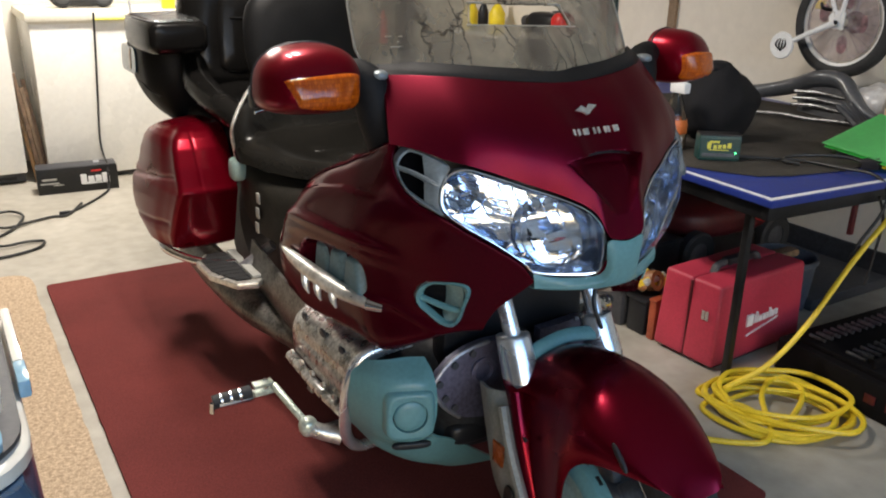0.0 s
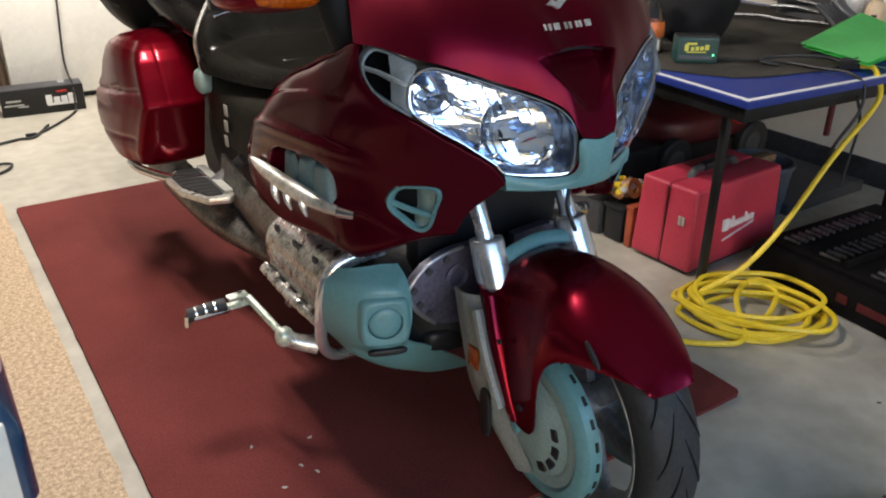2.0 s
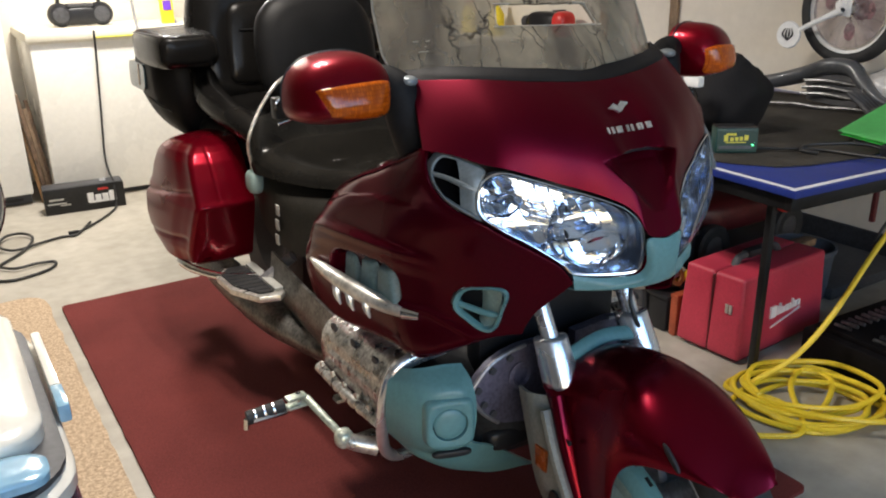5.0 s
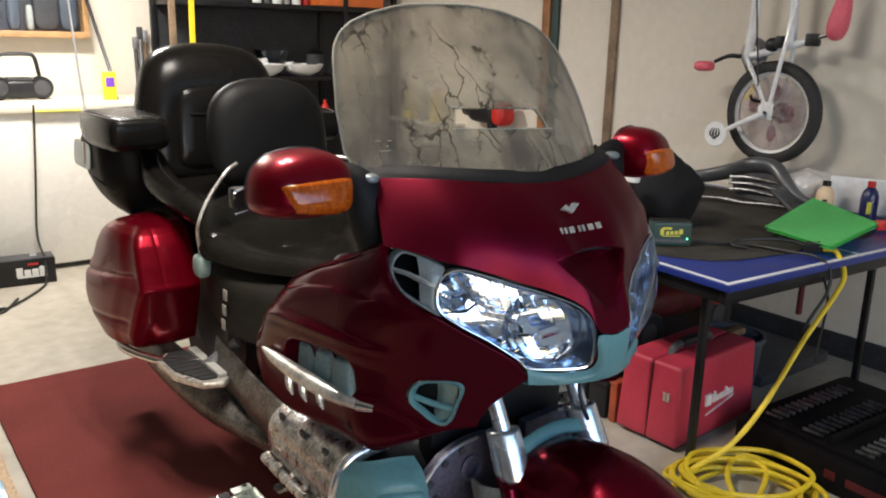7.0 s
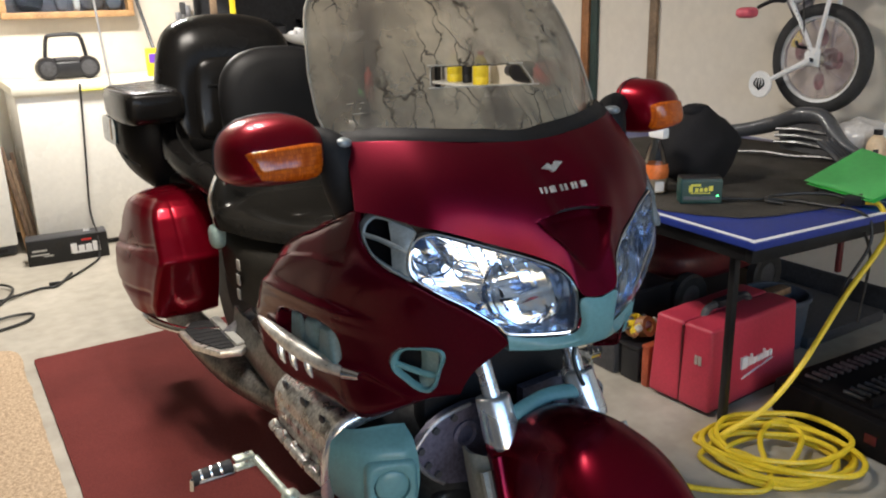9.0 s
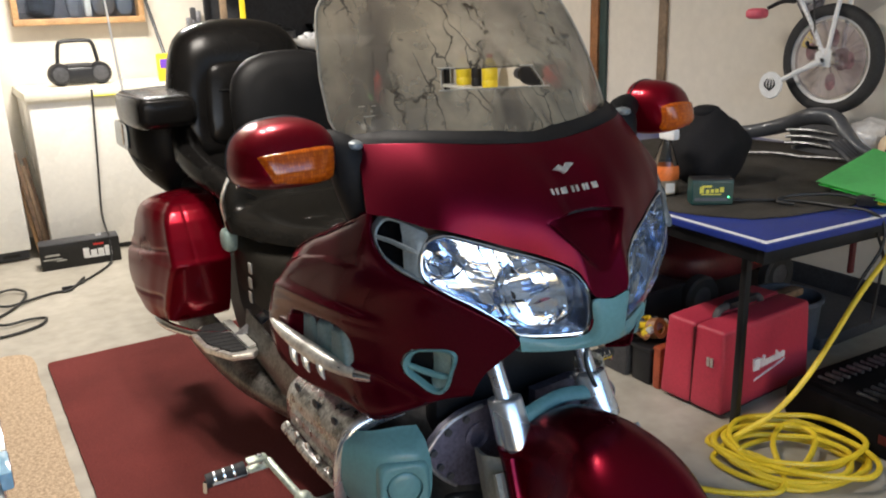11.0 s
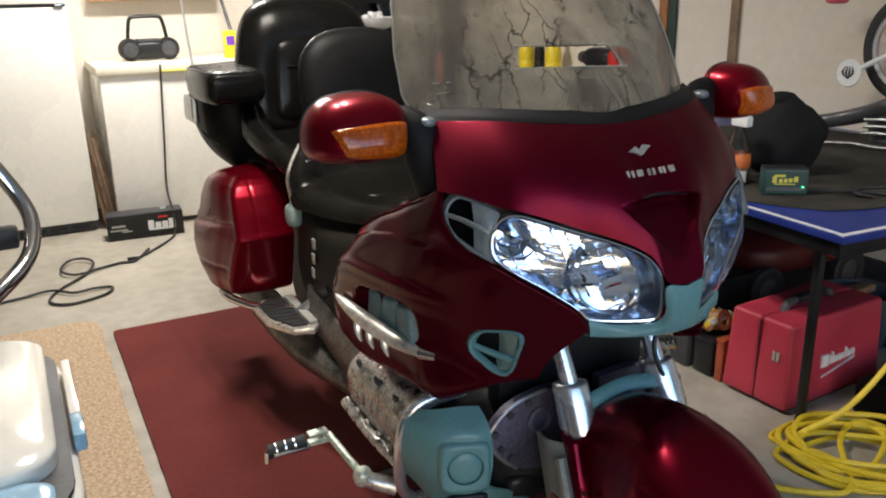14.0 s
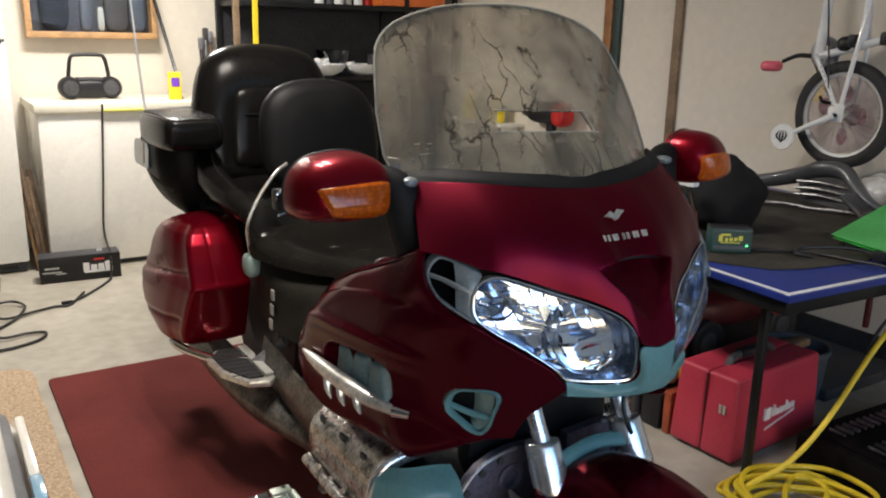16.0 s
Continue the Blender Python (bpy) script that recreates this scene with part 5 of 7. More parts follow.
part("rider_backrest", dome([(x, 1.36 + .16 * (z - 1.0), z) for x, z in ((-.186, .93), (-.188, 1.00), (-.183, 1.05), (-.168, 1.095), (-.130, 1.135), (-.070, 1.156), (0, 1.161), (.070, 1.156), (.130, 1.135), (.168, 1.095), (.183, 1.05), (.188, 1.00), (.186, .93), (.160, .865), (.080, .845), (0, .842), (-.080, .845), (-.160, .865))],
     (0, 1.36, 1.00), .062, .035, 2.6, 18, lambda s, k, q: q + np.array((0, .0015 * math.exp(-((s - .70) / .03) ** 2), 0))), vinyl_matt, bike, "padded black vinyl rider backrest", 60)
pas = mirrored(R([
    [(.235, 1.28, .740), (.12, 1.27, .795), (0, 1.27, .802)],
    [(.255, 1.42, .775), (.14, 1.43, .808), (0, 1.43, .810)],
    [(.258, 1.58, .800), (.14, 1.60, .826), (0, 1.60, .83)],
    [(.210, 1.70, .840), (.12, 1.72, .85), (0, 1.72, .85)],
]))
part("passenger_seat", shell(patch(pas, 33, 25), .04), vinyl, bike, "black vinyl passenger seat", 60)
for s in SIDES:
    fl = (lambda b: b) if s == 1 else flipx
    part("seat_bolster", fl(tube([(-.165, 1.245, .735), (-.225, 1.27, .770), (-.252, 1.36, .800), (-.262, 1.48, .822), (-.262, 1.60, .850), (-.245, 1.70, .905)], [.020, .034, .040, .044, .046, .040], 14, 40)), vinyl, bike, "padded seat bolster", 60)
part("seat_base", pillow(.20, .28, .07, (0, 1.50, .68), 4.0), black_plastic, bike, "", 60)
# tall passenger backrest with a rolled border and an inset lumbar cushion
BR = -.028               # the luggage stands a little off the middle


def backrest_y(z):
    return 1.76 + .15 * (z - 1.0)


def roll(s, k, q):
    q = q.copy()
    q[1] += .010 * ease((.78 - s) / .30) * ease((1.18 - q[2]) / .10)
    return q


pb_out = [(x + BR, backrest_y(z), z) for x, z in ((-.252, .90), (-.250, 1.00), (-.236, 1.08), (-.222, 1.14), (-.198, 1.192), (-.155, 1.230), (-.080, 1.250), (0, 1.255), (.080, 1.250), (.155, 1.230), (.198, 1.192), (.222, 1.14), (.236, 1.08), (.250, 1.00), (.252, .90), (.235, .82), (.12, .80), (0, .80), (-.12, .80), (-.235, .82))]
pb = part("passenger_backrest", dome(pb_out, (BR, backrest_y(1.0), 1.00), .115, .05, 3.2, 22, roll), vinyl, bike, "tall padded black vinyl passenger backrest", 60)
lum = [(x + BR, backrest_y(z) - .092, z) for x, z in ((-.150, .93), (-.146, 1.00), (-.138, 1.06), (-.124, 1.105), (-.090, 1.122), (0, 1.126), (.090, 1.122), (.124, 1.105), (.138, 1.06), (.146, 1.00), (.150, .93), (.135, .87), (0, .86), (-.135, .87))]
part("lumbar_pad", dome(lum, (BR, backrest_y(1.0) - .092, 1.0), .034, .02, 2.6, 14, lambda s, k, q: q + np.array((0, .002 * math.exp(-((s - .80) / .03) ** 2), 0))), vinyl, pb, "inset lumbar cushion", 60)
part("pad_fold", tube([(BR - .105, backrest_y(1.04) - .124, 1.035), (BR, backrest_y(1.04) - .127, 1.033), (BR + .105, backrest_y(1.04) - .124, 1.035)], .004, 6, 20), vinyl_matt, pb)


def trunk_ring(z, hx, y0, y1, r):
    return np.array([(x + BR, y, z) for x, y in rounded(-hx, hx, y0, y1, r, 8)])


def rounded(x0, x1, z0, z1, r, n=6):
    out = []
    for cx_, cz_, a0 in ((x1 - r, z1 - r, 0), (x0 + r, z1 - r, 90), (x0 + r, z0 + r, 180), (x1 - r, z0 + r, 270)):
        for k in range(n):
            a = radians(a0 + 90 * k / (n - 1))
            out.append((cx_ + r * math.cos(a), cz_ + r * math.sin(a)))
    return out


def trunk_stack(rows):
    c = catmull(rows, 8 * len(rows))
    return loft([trunk_ring(*r) for r in c], True, True)


trunk = part("trunk", trunk_stack([(.685, .235, 1.76, 1.95, .05), (.700, .275, 1.75, 1.98, .07), (.75, .318, 1.74, 2.03, .09), (.81, .343, 1.73, 2.07, .10), (.87, .352, 1.73, 2.10, .10), (.925, .352, 1.735, 2.11, .10), (.945, .346, 1.74, 2.11, .10)]), vinyl_matt, bike, "black plastic trunk", 60)
part("trunk_lid", trunk_stack([(.949, .340, 1.74, 2.10, .10), (.965, .350, 1.74, 2.11, .10), (1.00, .345, 1.75, 2.10, .10), (1.025, .320, 1.77, 2.07, .10), (1.034, .26, 1.80, 2.02, .09)]), vinyl_matt, trunk, "black trunk lid", 60)
for s in SIDES:
    fl = (lambda b: b) if s == 1 else flipx
    sx = BR if s == 1 else -BR
    body = loft([np.array([(sx - x, y_, z) for x, z in rounded(x0, x1, z0, z1, r, 7)]) for y_, x0, x1, z0, z1, r in catmull([(1.528, .250, .345, .985, 1.010, .010), (1.536, .220, .372, .955, 1.030, .025), (1.565, .205, .384, .940, 1.040, .030), (1.68, .205, .390, .935, 1.046, .030), (1.82, .210, .388, .935, 1.044, .030), (1.90, .220, .376, .945, 1.034, .028), (1.93, .245, .35, .985, 1.005, .010)], 40)], True, True)
    ar = part("armrest", fl(body), vinyl, bike, "padded black vinyl armrest", 60)
    part("armrest_piping", fl(tube([(sx - .225, 1.548, 1.030), (sx - .320, 1.545, 1.034), (sx - .366, 1.56, 1.036), (sx - .384, 1.70, 1.038), (sx - .376, 1.88, 1.030)], .0024, 6, 30)), alloy, ar)
    tlp = part("trunk_light", fl(loft([np.array([(sx - o, y_ + (.935 - z) * .25, z) for y_, z in rounded(1.88, 2.09, .835, .925, .03, 6)]) for o in (.335, .356, .358)], True, True)), pale_lens, trunk, "pale blue chrome-backed side light", 50)
    part("light_divider", fl(tube([(sx - .359, 1.97, .85), (sx - .359, 1.955, .92)], .003, 6, 2)), chrome, tlp)
    part("side_seam", fl(tube([(sx - .338, 1.66, .80), (sx - .346, 1.80, .805), (sx - .340, 2.0, .82)], .003, 6)), seal_black, trunk)
    part("side_panel", fl(pillow(.050, .17, .12, (-.225, 1.62, .64), 4.0)), vinyl_matt, bike, "black plastic side panel", 60)

# saddlebag: a lid that leans back over a crease and an undercut lower half, tapering to the tail
BAG = [(.372, 1.430, .385, 1.52), (.378, 1.400, .415, 1.60), (.392, 1.378, .436, 1.70), (.430, 1.362, .443, 1.88), (.470, 1.346, .440, 1.96), (.520, 1.328, .434, 1.985), (.566, 1.311, .426, 1.960), (.576, 1.309, .421, 1.950),
       (.590, 1.318, .419, 1.935), (.640, 1.342, .417, 1.870), (.690, 1.371, .412, 1.780), (.716, 1.392, .403, 1.720), (.734, 1.416, .386, 1.660), (.744, 1.450, .360, 1.600), (.748, 1.490, .330, 1.560)]


def bag():
    """Level rings from the floor of the bag to its lid: front face, rounded arris, bowed flank, tail, inner side."""
    rings = []
    for z in np.concatenate([np.linspace(.372, .40, 8), np.linspace(.405, .70, 66), np.linspace(.704, .748, 14)]):
        f, xo, tail = (float(np.interp(z, [b[0] for b in BAG], [b[k] for b in BAG])) for k in (1, 2, 3))
        xi, r = .248, .020
        ring = []
        for x in np.linspace(xi, xo - r, 40):
            seam = .0022 * math.exp(-((x - .352) / .0035) ** 2) * ease((z - .58) / .01)
            ring.append((x, f + seam + .010 * ((x - .335) / .09) ** 2, z))
        f2 = ring[-1][1]
        for k in range(1, 9):
            a = radians(90 * k / 9)
            ring.append((xo - r + r * math.sin(a), f2 + r * (1 - math.cos(a)), z))
        y0 = f2 + r
        for u in np.linspace(0, 1, 44):
            y = y0 + (tail - y0) * u
            x = xo + .026 * math.sin(math.pi * min(1, u * 1.1)) * ease(u / .2) - .10 * max(0, (u - .62) / .38) ** 2.2
            g1 = z - (.612 - .165 * (y - 1.36))
            g2 = z - (.474 - .123 * (y - 1.36))
            x -= .006 * math.exp(-(g1 / .006) ** 2) * ease(u / .06) + .005 * math.exp(-(g2 / .006) ** 2) * ease(u / .06)
            x += .005 * ease(-g1 / .006) * ease(u / .08)
            ring.append((x, y, z))
        xe = ring[-1][0]
        for t in np.linspace(.15, 1, 6):
            ring.append((xe + (xi - xe) * t, tail + .012 * math.sin(math.pi * t), z))
        for t in np.linspace(.2, .85, 4):
            ring.append((xi, tail + (f - tail) * t, z))
        rings.append(np.array([(-x, y, z_) for x, y, z_ in ring]))
    return loft(rings, True, True)


for s in SIDES:
    fl = (lambda b: b) if s == 1 else flipx
    sb = part("saddlebag", fl(bag()), bag_red, bike, "dark red hard saddlebag", 60)
    part("bag_guard", fl(tube([(-.25, 1.21, .372), (-.36, 1.28, .366), (-.425, 1.38, .372), (-.446, 1.46, .378), (-.43, 1.52, .376), (-.38, 1.54, .372)], .013, 12, 40)), chrome, bike, "chrome saddlebag guard rail")
    gr = part("grab_rail", fl(tube([(-.262, 1.25, .640), (-.272, 1.245, .70), (-.290, 1.20, .777), (-.255, 1.20, .852), (-.203, 1.20, .918), (-.16, 1.23, .935)], .0050, 10)), chrome_dull, bike, "bent chrome grab rail")
    part("rail_clamp", fl(pillow(.022, .030, .034, (-.270, 1.240, .652), 3.0)), teal_light, gr, "dusty teal clamp")
    for k in range(3):
        part("sticker", fl(box(.004, .022, .030, (-.262, 1.10 + .01 * k, .585 - .045 * k), .001)), bone, bike, "small pale warning sticker")
    # passenger floorboard
    fb = part("passenger_board", fl(prism([(-.395, 1.30), (-.355, 1.345), (-.270, 1.335), (-.268, 1.08), (-.290, 1.058), (-.345, 1.075), (-.392, 1.18)], .020, pose(0, 0, .352), .005)), chrome_dull, bike, "chrome-edged passenger floorboard")
    part("rubber_pad", fl(prism([(-.382, 1.29), (-.350, 1.328), (-.300, 1.322), (-.300, 1.085), (-.340, 1.092), (-.380, 1.19)], .006, pose(0, 0, .3725), .001)), black_rubber, fb, "ribbed black rubber pad")
    for k in range(7):
        part("rib", fl(tube([(-.378, 1.115 + .028 * k, .380), (-.302, 1.105 + .028 * k, .380)], .0016, 6, 2)), black_rubber, fb)
    part("heel_strip", fl(box(.026, .24, .010, (-.283, 1.205, .373), .004)), bone, fb)
    part("board_hanger", fl(tube([(-.21, 1.15, .44), (-.25, 1.18, .40), (-.30, 1.2, .36)], .016, 10)), alloy, bike)
    part("silencer", fl(tube([(-.20, .72, .25), (-.25, 1.0, .25), (-.29, 1.3, .27), (-.30, 1.9, .30)], [.030, .034, .05, .055, .05], 16)), shaded_alloy, bike, "dull dirty exhaust pipe, darkened as in shade")
    part("frame_rail", fl(tube([(-.235, .66, .52), (-.24, .74, .42), (-.235, .82, .31), (-.22, .92, .27)], .020, 10, flat=1.5)), shaded_alloy, bike, "cast alloy frame side")
    part("lower_frame", fl(shell(patch(R([[(.262, .70, .40), (.262, .95, .42), (.255, 1.2, .45)], [(.275, .72, .33), (.275, .95, .34), (.265, 1.2, .36)], [(.255, .75, .27), (.25, .95, .27), (.24, 1.2, .28)]]), 13, 9), .01)), shaded_alloy, bike, "dirty alloy lower frame cover, darkened as in shade")
part("rear_wheel", lathe([(.15, -.09), (.20, -.09), (.29, -.088), (.318, -.06), (.325, 0), (.318, .06), (.29, .088), (.20, .09), (.15, .09), (.05, .05), (.05, -.05), (.15, -.09)], 48, pose(0, 1.672, .338, 0, 90)), black_rubber, bike, "black rear tyre")
part("centre_stand", box(.34, .04, .012, (0, 1.02, .012), .004), chrome_dirty, bike, "worn steel centre stand")
for s in SIDES:
    fl = (lambda b: b) if s == 1 else flipx
    part("stand_leg", fl(tube([(-.13, 1.02, .022), (-.10, .98, .24)], .014, 8, 2)), engine_dark, bike)
    part("stand_foot", fl(box(.10, .034, .012, (-.20, .80, .012), .004)), chrome_dirty, bike)
part("antenna", tube([(-.345, 2.02, .93), (-.350, 2.08, 1.10), (-.356, 2.16, 1.50)], [.006, .0045, .003], 8), rim_silver, bike, "thin whip antenna")

# ---- on and against the back wall ----
fridge = thing("refrigerator", (-0.25, 3.86, 0), "tall white top-freezer refrigerator standing against the back wall", "refrigerator")
part("body", box(.74, .46, 1.56, (0, .30, .05), .01), enamel, fridge)
part("freezer_door", box(.74, .07, .36, (0, .035, 1.235), .012), enamel, fridge, "white freezer door")
part("door", box(.74, .07, 1.155, (0, .035, .062), .012), enamel, fridge, "white lower door")
part("gasket", box(.73, .05, .014, (0, .045, 1.219), .002), dark_grey, fridge)
part("kick_grille", box(.72, .03, .05, (0, .06, .006), .004), dark_grey, fridge, "dark kick grille")
for k in range(6):
    part("grille_slot", box(.09, .006, .018, (-.28 + .11 * k, .046, .020), .002), steel_black, fridge)
part("hinge_cap", box(.045, .02, .012, (.335, -.004, 1.220), .003), chrome, fridge)

frz = thing("chest_freezer", (.220, 3.79, 0), "aged white chest freezer with a yellowed lid", "freezer")
part("body", box(1.02, .58, .823, (.51, .30, .03), .012), enamel, frz)
part("lid", box(1.05, .62, .052, (.51, .30, .858), .014), enamel_aged, frz, "yellowed white lid")
part("gasket", box(1.02, .585, .012, (.51, .30, .848), .002), enamel_aged, frz)
part("lid_trim", box(.24, .008, .010, (.43, -.012, .864), .002), print_yellow, frz, "yellow strip on the lid edge")
part("feet", box(.96, .5, .03, (.51, .30, .0), .004), dark_grey, frz)

boom = thing("boombox", (.535, 4.07, .910), "black portable boombox with a raised carrying handle on a freezer", "radio")
part("body", pillow(.125, .052, .054, (0, 0, .060), 3.2), black_plastic, boom)
for sx in (-1, 1):
    sp = part("speaker", lathe([(0, -.05), (.048, -.05), (.062, -.02), (.062, .03), (.052, .05), (0, .05)], 28, pose(sx * .105, 0, .064, 90)), black_plastic, boom, "round speaker pod")
    part("grille", lathe([(0, .056), (.040, .052), (.044, .048)], 24, pose(sx * .105, 0, .064, 90)), dark_grey, sp)
part("handle", tube([(-.108, .01, .10), (-.100, .01, .17), (-.088, .01, .225), (-.060, .01, .242), (.060, .01, .242), (.088, .01, .225), (.100, .01, .17), (.108, .01, .10)], .0105, 8, 40), black_plastic, boom)
part("deck", box(.13, .10, .016, (0, 0, .104), .004), dark_grey, boom)

frame_ = thing("display_frame", (.628, 4.42, 1.240), "shallow wooden display case with dark items behind glass", "display case")
part("bottom_rail", box(.72, .10, .036, (0, -.05, 0), .004), wood, frame_)
for sx in (-1, 1):
    part("side_rail", box(.032, .10, .60, (sx * .344, -.05, .036), .004), wood, frame_)
part("top_rail", box(.72, .10, .032, (0, -.05, .636), .004), wood, frame_)
part("back_panel", box(.66, .01, .60, (0, -.006, .036), .002), dark_grey, frame_)
for x, w, h, m in ((-.20, .16, .34, black_cloth), (-.03, .07, .20, silver_plastic), (.05, .04, .14, bone), (.14, .14, .26, dark_grey), (.26, .10, .22, bin_grey)):
    part("keepsake", pillow(w / 2, .025, h / 2, (x, -.04, .04 + h / 2), 3.5), m, frame_)
part("glass_pane", box(.66, .003, .60, (0, -.092, .036)), lens_clear, frame_, "clear glass pane")

mop = thing("mop", (1.075, 4.05, .910), "yellow sponge mop with a dark handle leaning on the wall", "mop")
part("head", box(.070, .035, .155, (-.115, -.155, .0), .006), yellow_paint, mop, "yellow sponge pack")
part("label_patch", box(.045, .002, .05, (-.115, -.174, .075), 0), purple, mop)
part("handle", tube([(-.095, -.145, .13), (-.135, .30, .75)], .010, 8, 2), steel_black, mop)
part("bracket", box(.02, .03, .09, (-.075, -.14, .02), .004, m=pose(0, 0, 0, 0, -16, 0)), blue_plastic, mop)

sticks = thing("wood_sticks", (.185, 3.86, 0), "bundle of weathered wooden sticks leaning beside a freezer", "wood")
for k, (dx, h, m) in enumerate(((0, .60, wood_dark), (.022, .52, trim_brown), (.040, .56, wood_dark), (-.02, .50, wood))):
    part("stick", box(.020, .028, h, (dx, .012 * k, 0), .003, m=pose(0, 0, 0, -2 - k, -6, 0)), m, sticks)

pack = thing("drink_carton", (.133, 3.585, 0), "black cardboard drink can carton with white markings on concrete", "carton", rz=-4)
part("carton", box(.396, .125, .135, (.198, .065, 0), .004), steel_black, pack)
part("top_flap", box(.390, .119, .003, (.198, .065, .135), .001), dark_grey, pack)
for k, (x, w, h, z) in enumerate(((.265, .10, .012, .040), (.225, .03, .05, .045), (.262, .03, .034, .048), (.298, .03, .04, .044), (.335, .035, .055, .040), (.06, .07, .010, .075), (.06, .09, .007, .055), (.10, .05, .006, .045))):
    part("print", box(w, .002, h, (x, .0006, z), 0, m=pose(0, 0, 0, 0, 0, 0)), print_white if k < 5 else bone, pack)
part("red_print", box(.05, .002, .010, (.29, .0006, .105), 0), red_plastic, pack)
part("end_print", box(.03, .002, .012, (.30, .065, .1385), 0), print_white, pack)

hang = obj("freezer_cord", tube([(.538, 3.772, .905), (.534, 3.762, .85), (.510, 3.762, .5), (.492, 3.762, .25), (.490, 3.70, .16), (.486, 3.60, .142), (.478, 3.555, .10), (.470, 3.53, .02), (.44, 3.47, .008), (.36, 3.35, .008), (.25, 3.22, .008), (.19, 3.19, .008)], .0055, 8, 90), black_cable)
tagged(hang, "thin black power cord hanging down a white freezer", "cord")
loop_ps = [(.30, 3.33, .008), (.21, 3.16, .008), (.14, 3.16, .008), (.05, 3.12, .010), (-.07, 3.06, .014), (-.13, 3.14, .020), (-.09, 3.28, .020), (-.02, 3.30, .018), (.02, 3.20, .016), (-.04, 3.04, .010), (-.16, 2.88, .008), (-.20, 2.74, .008), (-.12, 2.67, .008), (.02, 2.72, .008), (.06, 2.80, .010), (-.01, 2.82, .012), (-.10, 2.80, .014), (-.19, 2.88, .014), (-.33, 2.86, .008), (-.62, 2.80, .008), (-1.1, 2.9, .008)]
tagged(obj("extension_lead", tube(loop_ps, .0062, 8, 150), black_cable), "loosely looped black extension cord on concrete", "cord")
tagged(obj("cord_plug", box(.05, .02, .018, (.20, 3.18, .004), .004), black_plastic), "black plug and socket joint of a cord", "plug")

# dark shelf rack along the back wall
rack = thing("shelf_rack", (1.385, 4.40, 0), "black steel shelf rack half filled with household things", "shelf")
for x in (0, 1.18, 1.575):
    for y in (-.36, -.02):
        part("post", box(.035, .03, 2.0, (x, y, 0), .002), trim_brown if x == 0 and y < -.1 else steel_black, rack)
for z in (.22, .62, .995, 1.45, 1.9):
    part("shelf", box(1.575, .36, .03, (.79, -.19, z), .003), steel_black, rack)
part("back_sheet", box(1.55, .006, 1.9, (.79, -.008, .05), 0), rack_back, rack, "dark backing")


def on_rack(name, bm, material, at, label, category):
    ob = obj(name, bm, material)
    ob.location = Vector(at) * K
    return tagged(ob, label, category)


for bx_, by_ in ((1.985, 4.10), (2.275, 4.12)):
    on_rack("bowl", lathe([(0, 0), (.06, 0), (.12, .032), (.148, .075), (.141, .077), (.11, .038), (.04, .012), (0, .012)], 32), frame_white, (bx_, by_, 1.026), "white bowl on a dark shelf", "bowl")
on_rack("vase", lathe([(0, 0), (.05, 0), (.085, .07), (.115, .15), (.125, .16), (.118, .162), (.075, .07), (0, .02)], 24), bottle_clear, (2.13, 4.27, 1.0255), "clear glass dish on a dark shelf", "vase")
random.seed(5)
for k in range(5):
    cup = on_rack("paper_cup", lathe([(0, 0), (.022, 0), (.030, .055), (.028, .055), (.020, .004), (0, .004)], 14), print_white, (1.90 + .035 * k + (.13 if k > 3 else 0), 4.075 + .03 * (k % 2), 1.062 + .016 * (k % 2)), "small crumpled white paper cup in a bowl", "cup")
    cup.rotation_euler = (radians(30 * (k % 3) - 20), radians(24 * (k % 2)), k)
on_rack("yellow_tool", box(.045, .03, .05, (0, 0, 0), .008), yellow_paint, (1.80, 4.09, 1.0255), "small yellow plastic tool", "tool")
for k, (x, y, r, h) in enumerate(((1.62, 4.20, .085, .12), (1.80, 4.22, .10, .16), (2.42, 4.20, .06, .18))):
    pot = thing("dark_pot", (x, y, 1.0255), "dark metal pot with a lid on a shelf", "pot", "pots on the rack")
    part("body", lathe([(0, 0), (r * .9, 0), (r, .02), (r, h * .75), (r * 1.05, h * .78)], 24), dark_grey, pot)
    part("lid", lathe([(r * 1.05, h * .78), (r * .6, h * .92), (.012, h * .95), (.016, h * 1.05), (0, h * 1.08)], 24), steel_black, pot)
for k, (x, m, w, h) in enumerate(((1.55, dark_grey, .18, .20), (1.78, bin_grey, .16, .15), (1.98, wood_dark, .20, .22), (2.18, dark_grey, .14, .12), (2.74, bin_grey, .20, .24))):
    bx2 = thing("storage_carton", (x, 4.20, .6505), "dark closed storage carton on a rack shelf", "box", "cartons on the rack")
    part("carton", box(w, .22, h, (0, 0, 0), .006), m, bx2)
    part("flap", box(w * .98, .10, .004, (0, -.055, h), .001), m, bx2)
for k, (x, h, r, m) in enumerate(((1.98, .13, .030, print_white), (2.05, .11, .026, silver_plastic), (2.12, .14, .032, print_white), (2.19, .12, .028, bone), (2.26, .14, .03, print_white), (2.33, .10, .03, red_plastic))):
    jar = thing("jar", (x, 4.15 + .02 * (k % 2), 1.4805), "small pale jar on a dark shelf", "jar", "jars on the rack")
    part("body", lathe([(0, 0), (r, 0), (r, h * .75), (r * .7, h * .85), (r * .7, h * .9)], 18), m, jar)
    part("cap", lathe([(r * .74, h * .86), (r * .74, h), (0, h)], 18), dark_grey, jar)
on_rack("green_strap", tube([(0, 0, .02), (.03, -.02, .05), (.06, 0, .03), (.09, .02, .06), (.12, 0, .02)], .012, 6, flat=2), green_card, (2.235, 4.03, .6505), "bright green strap on a rack shelf", "strap")
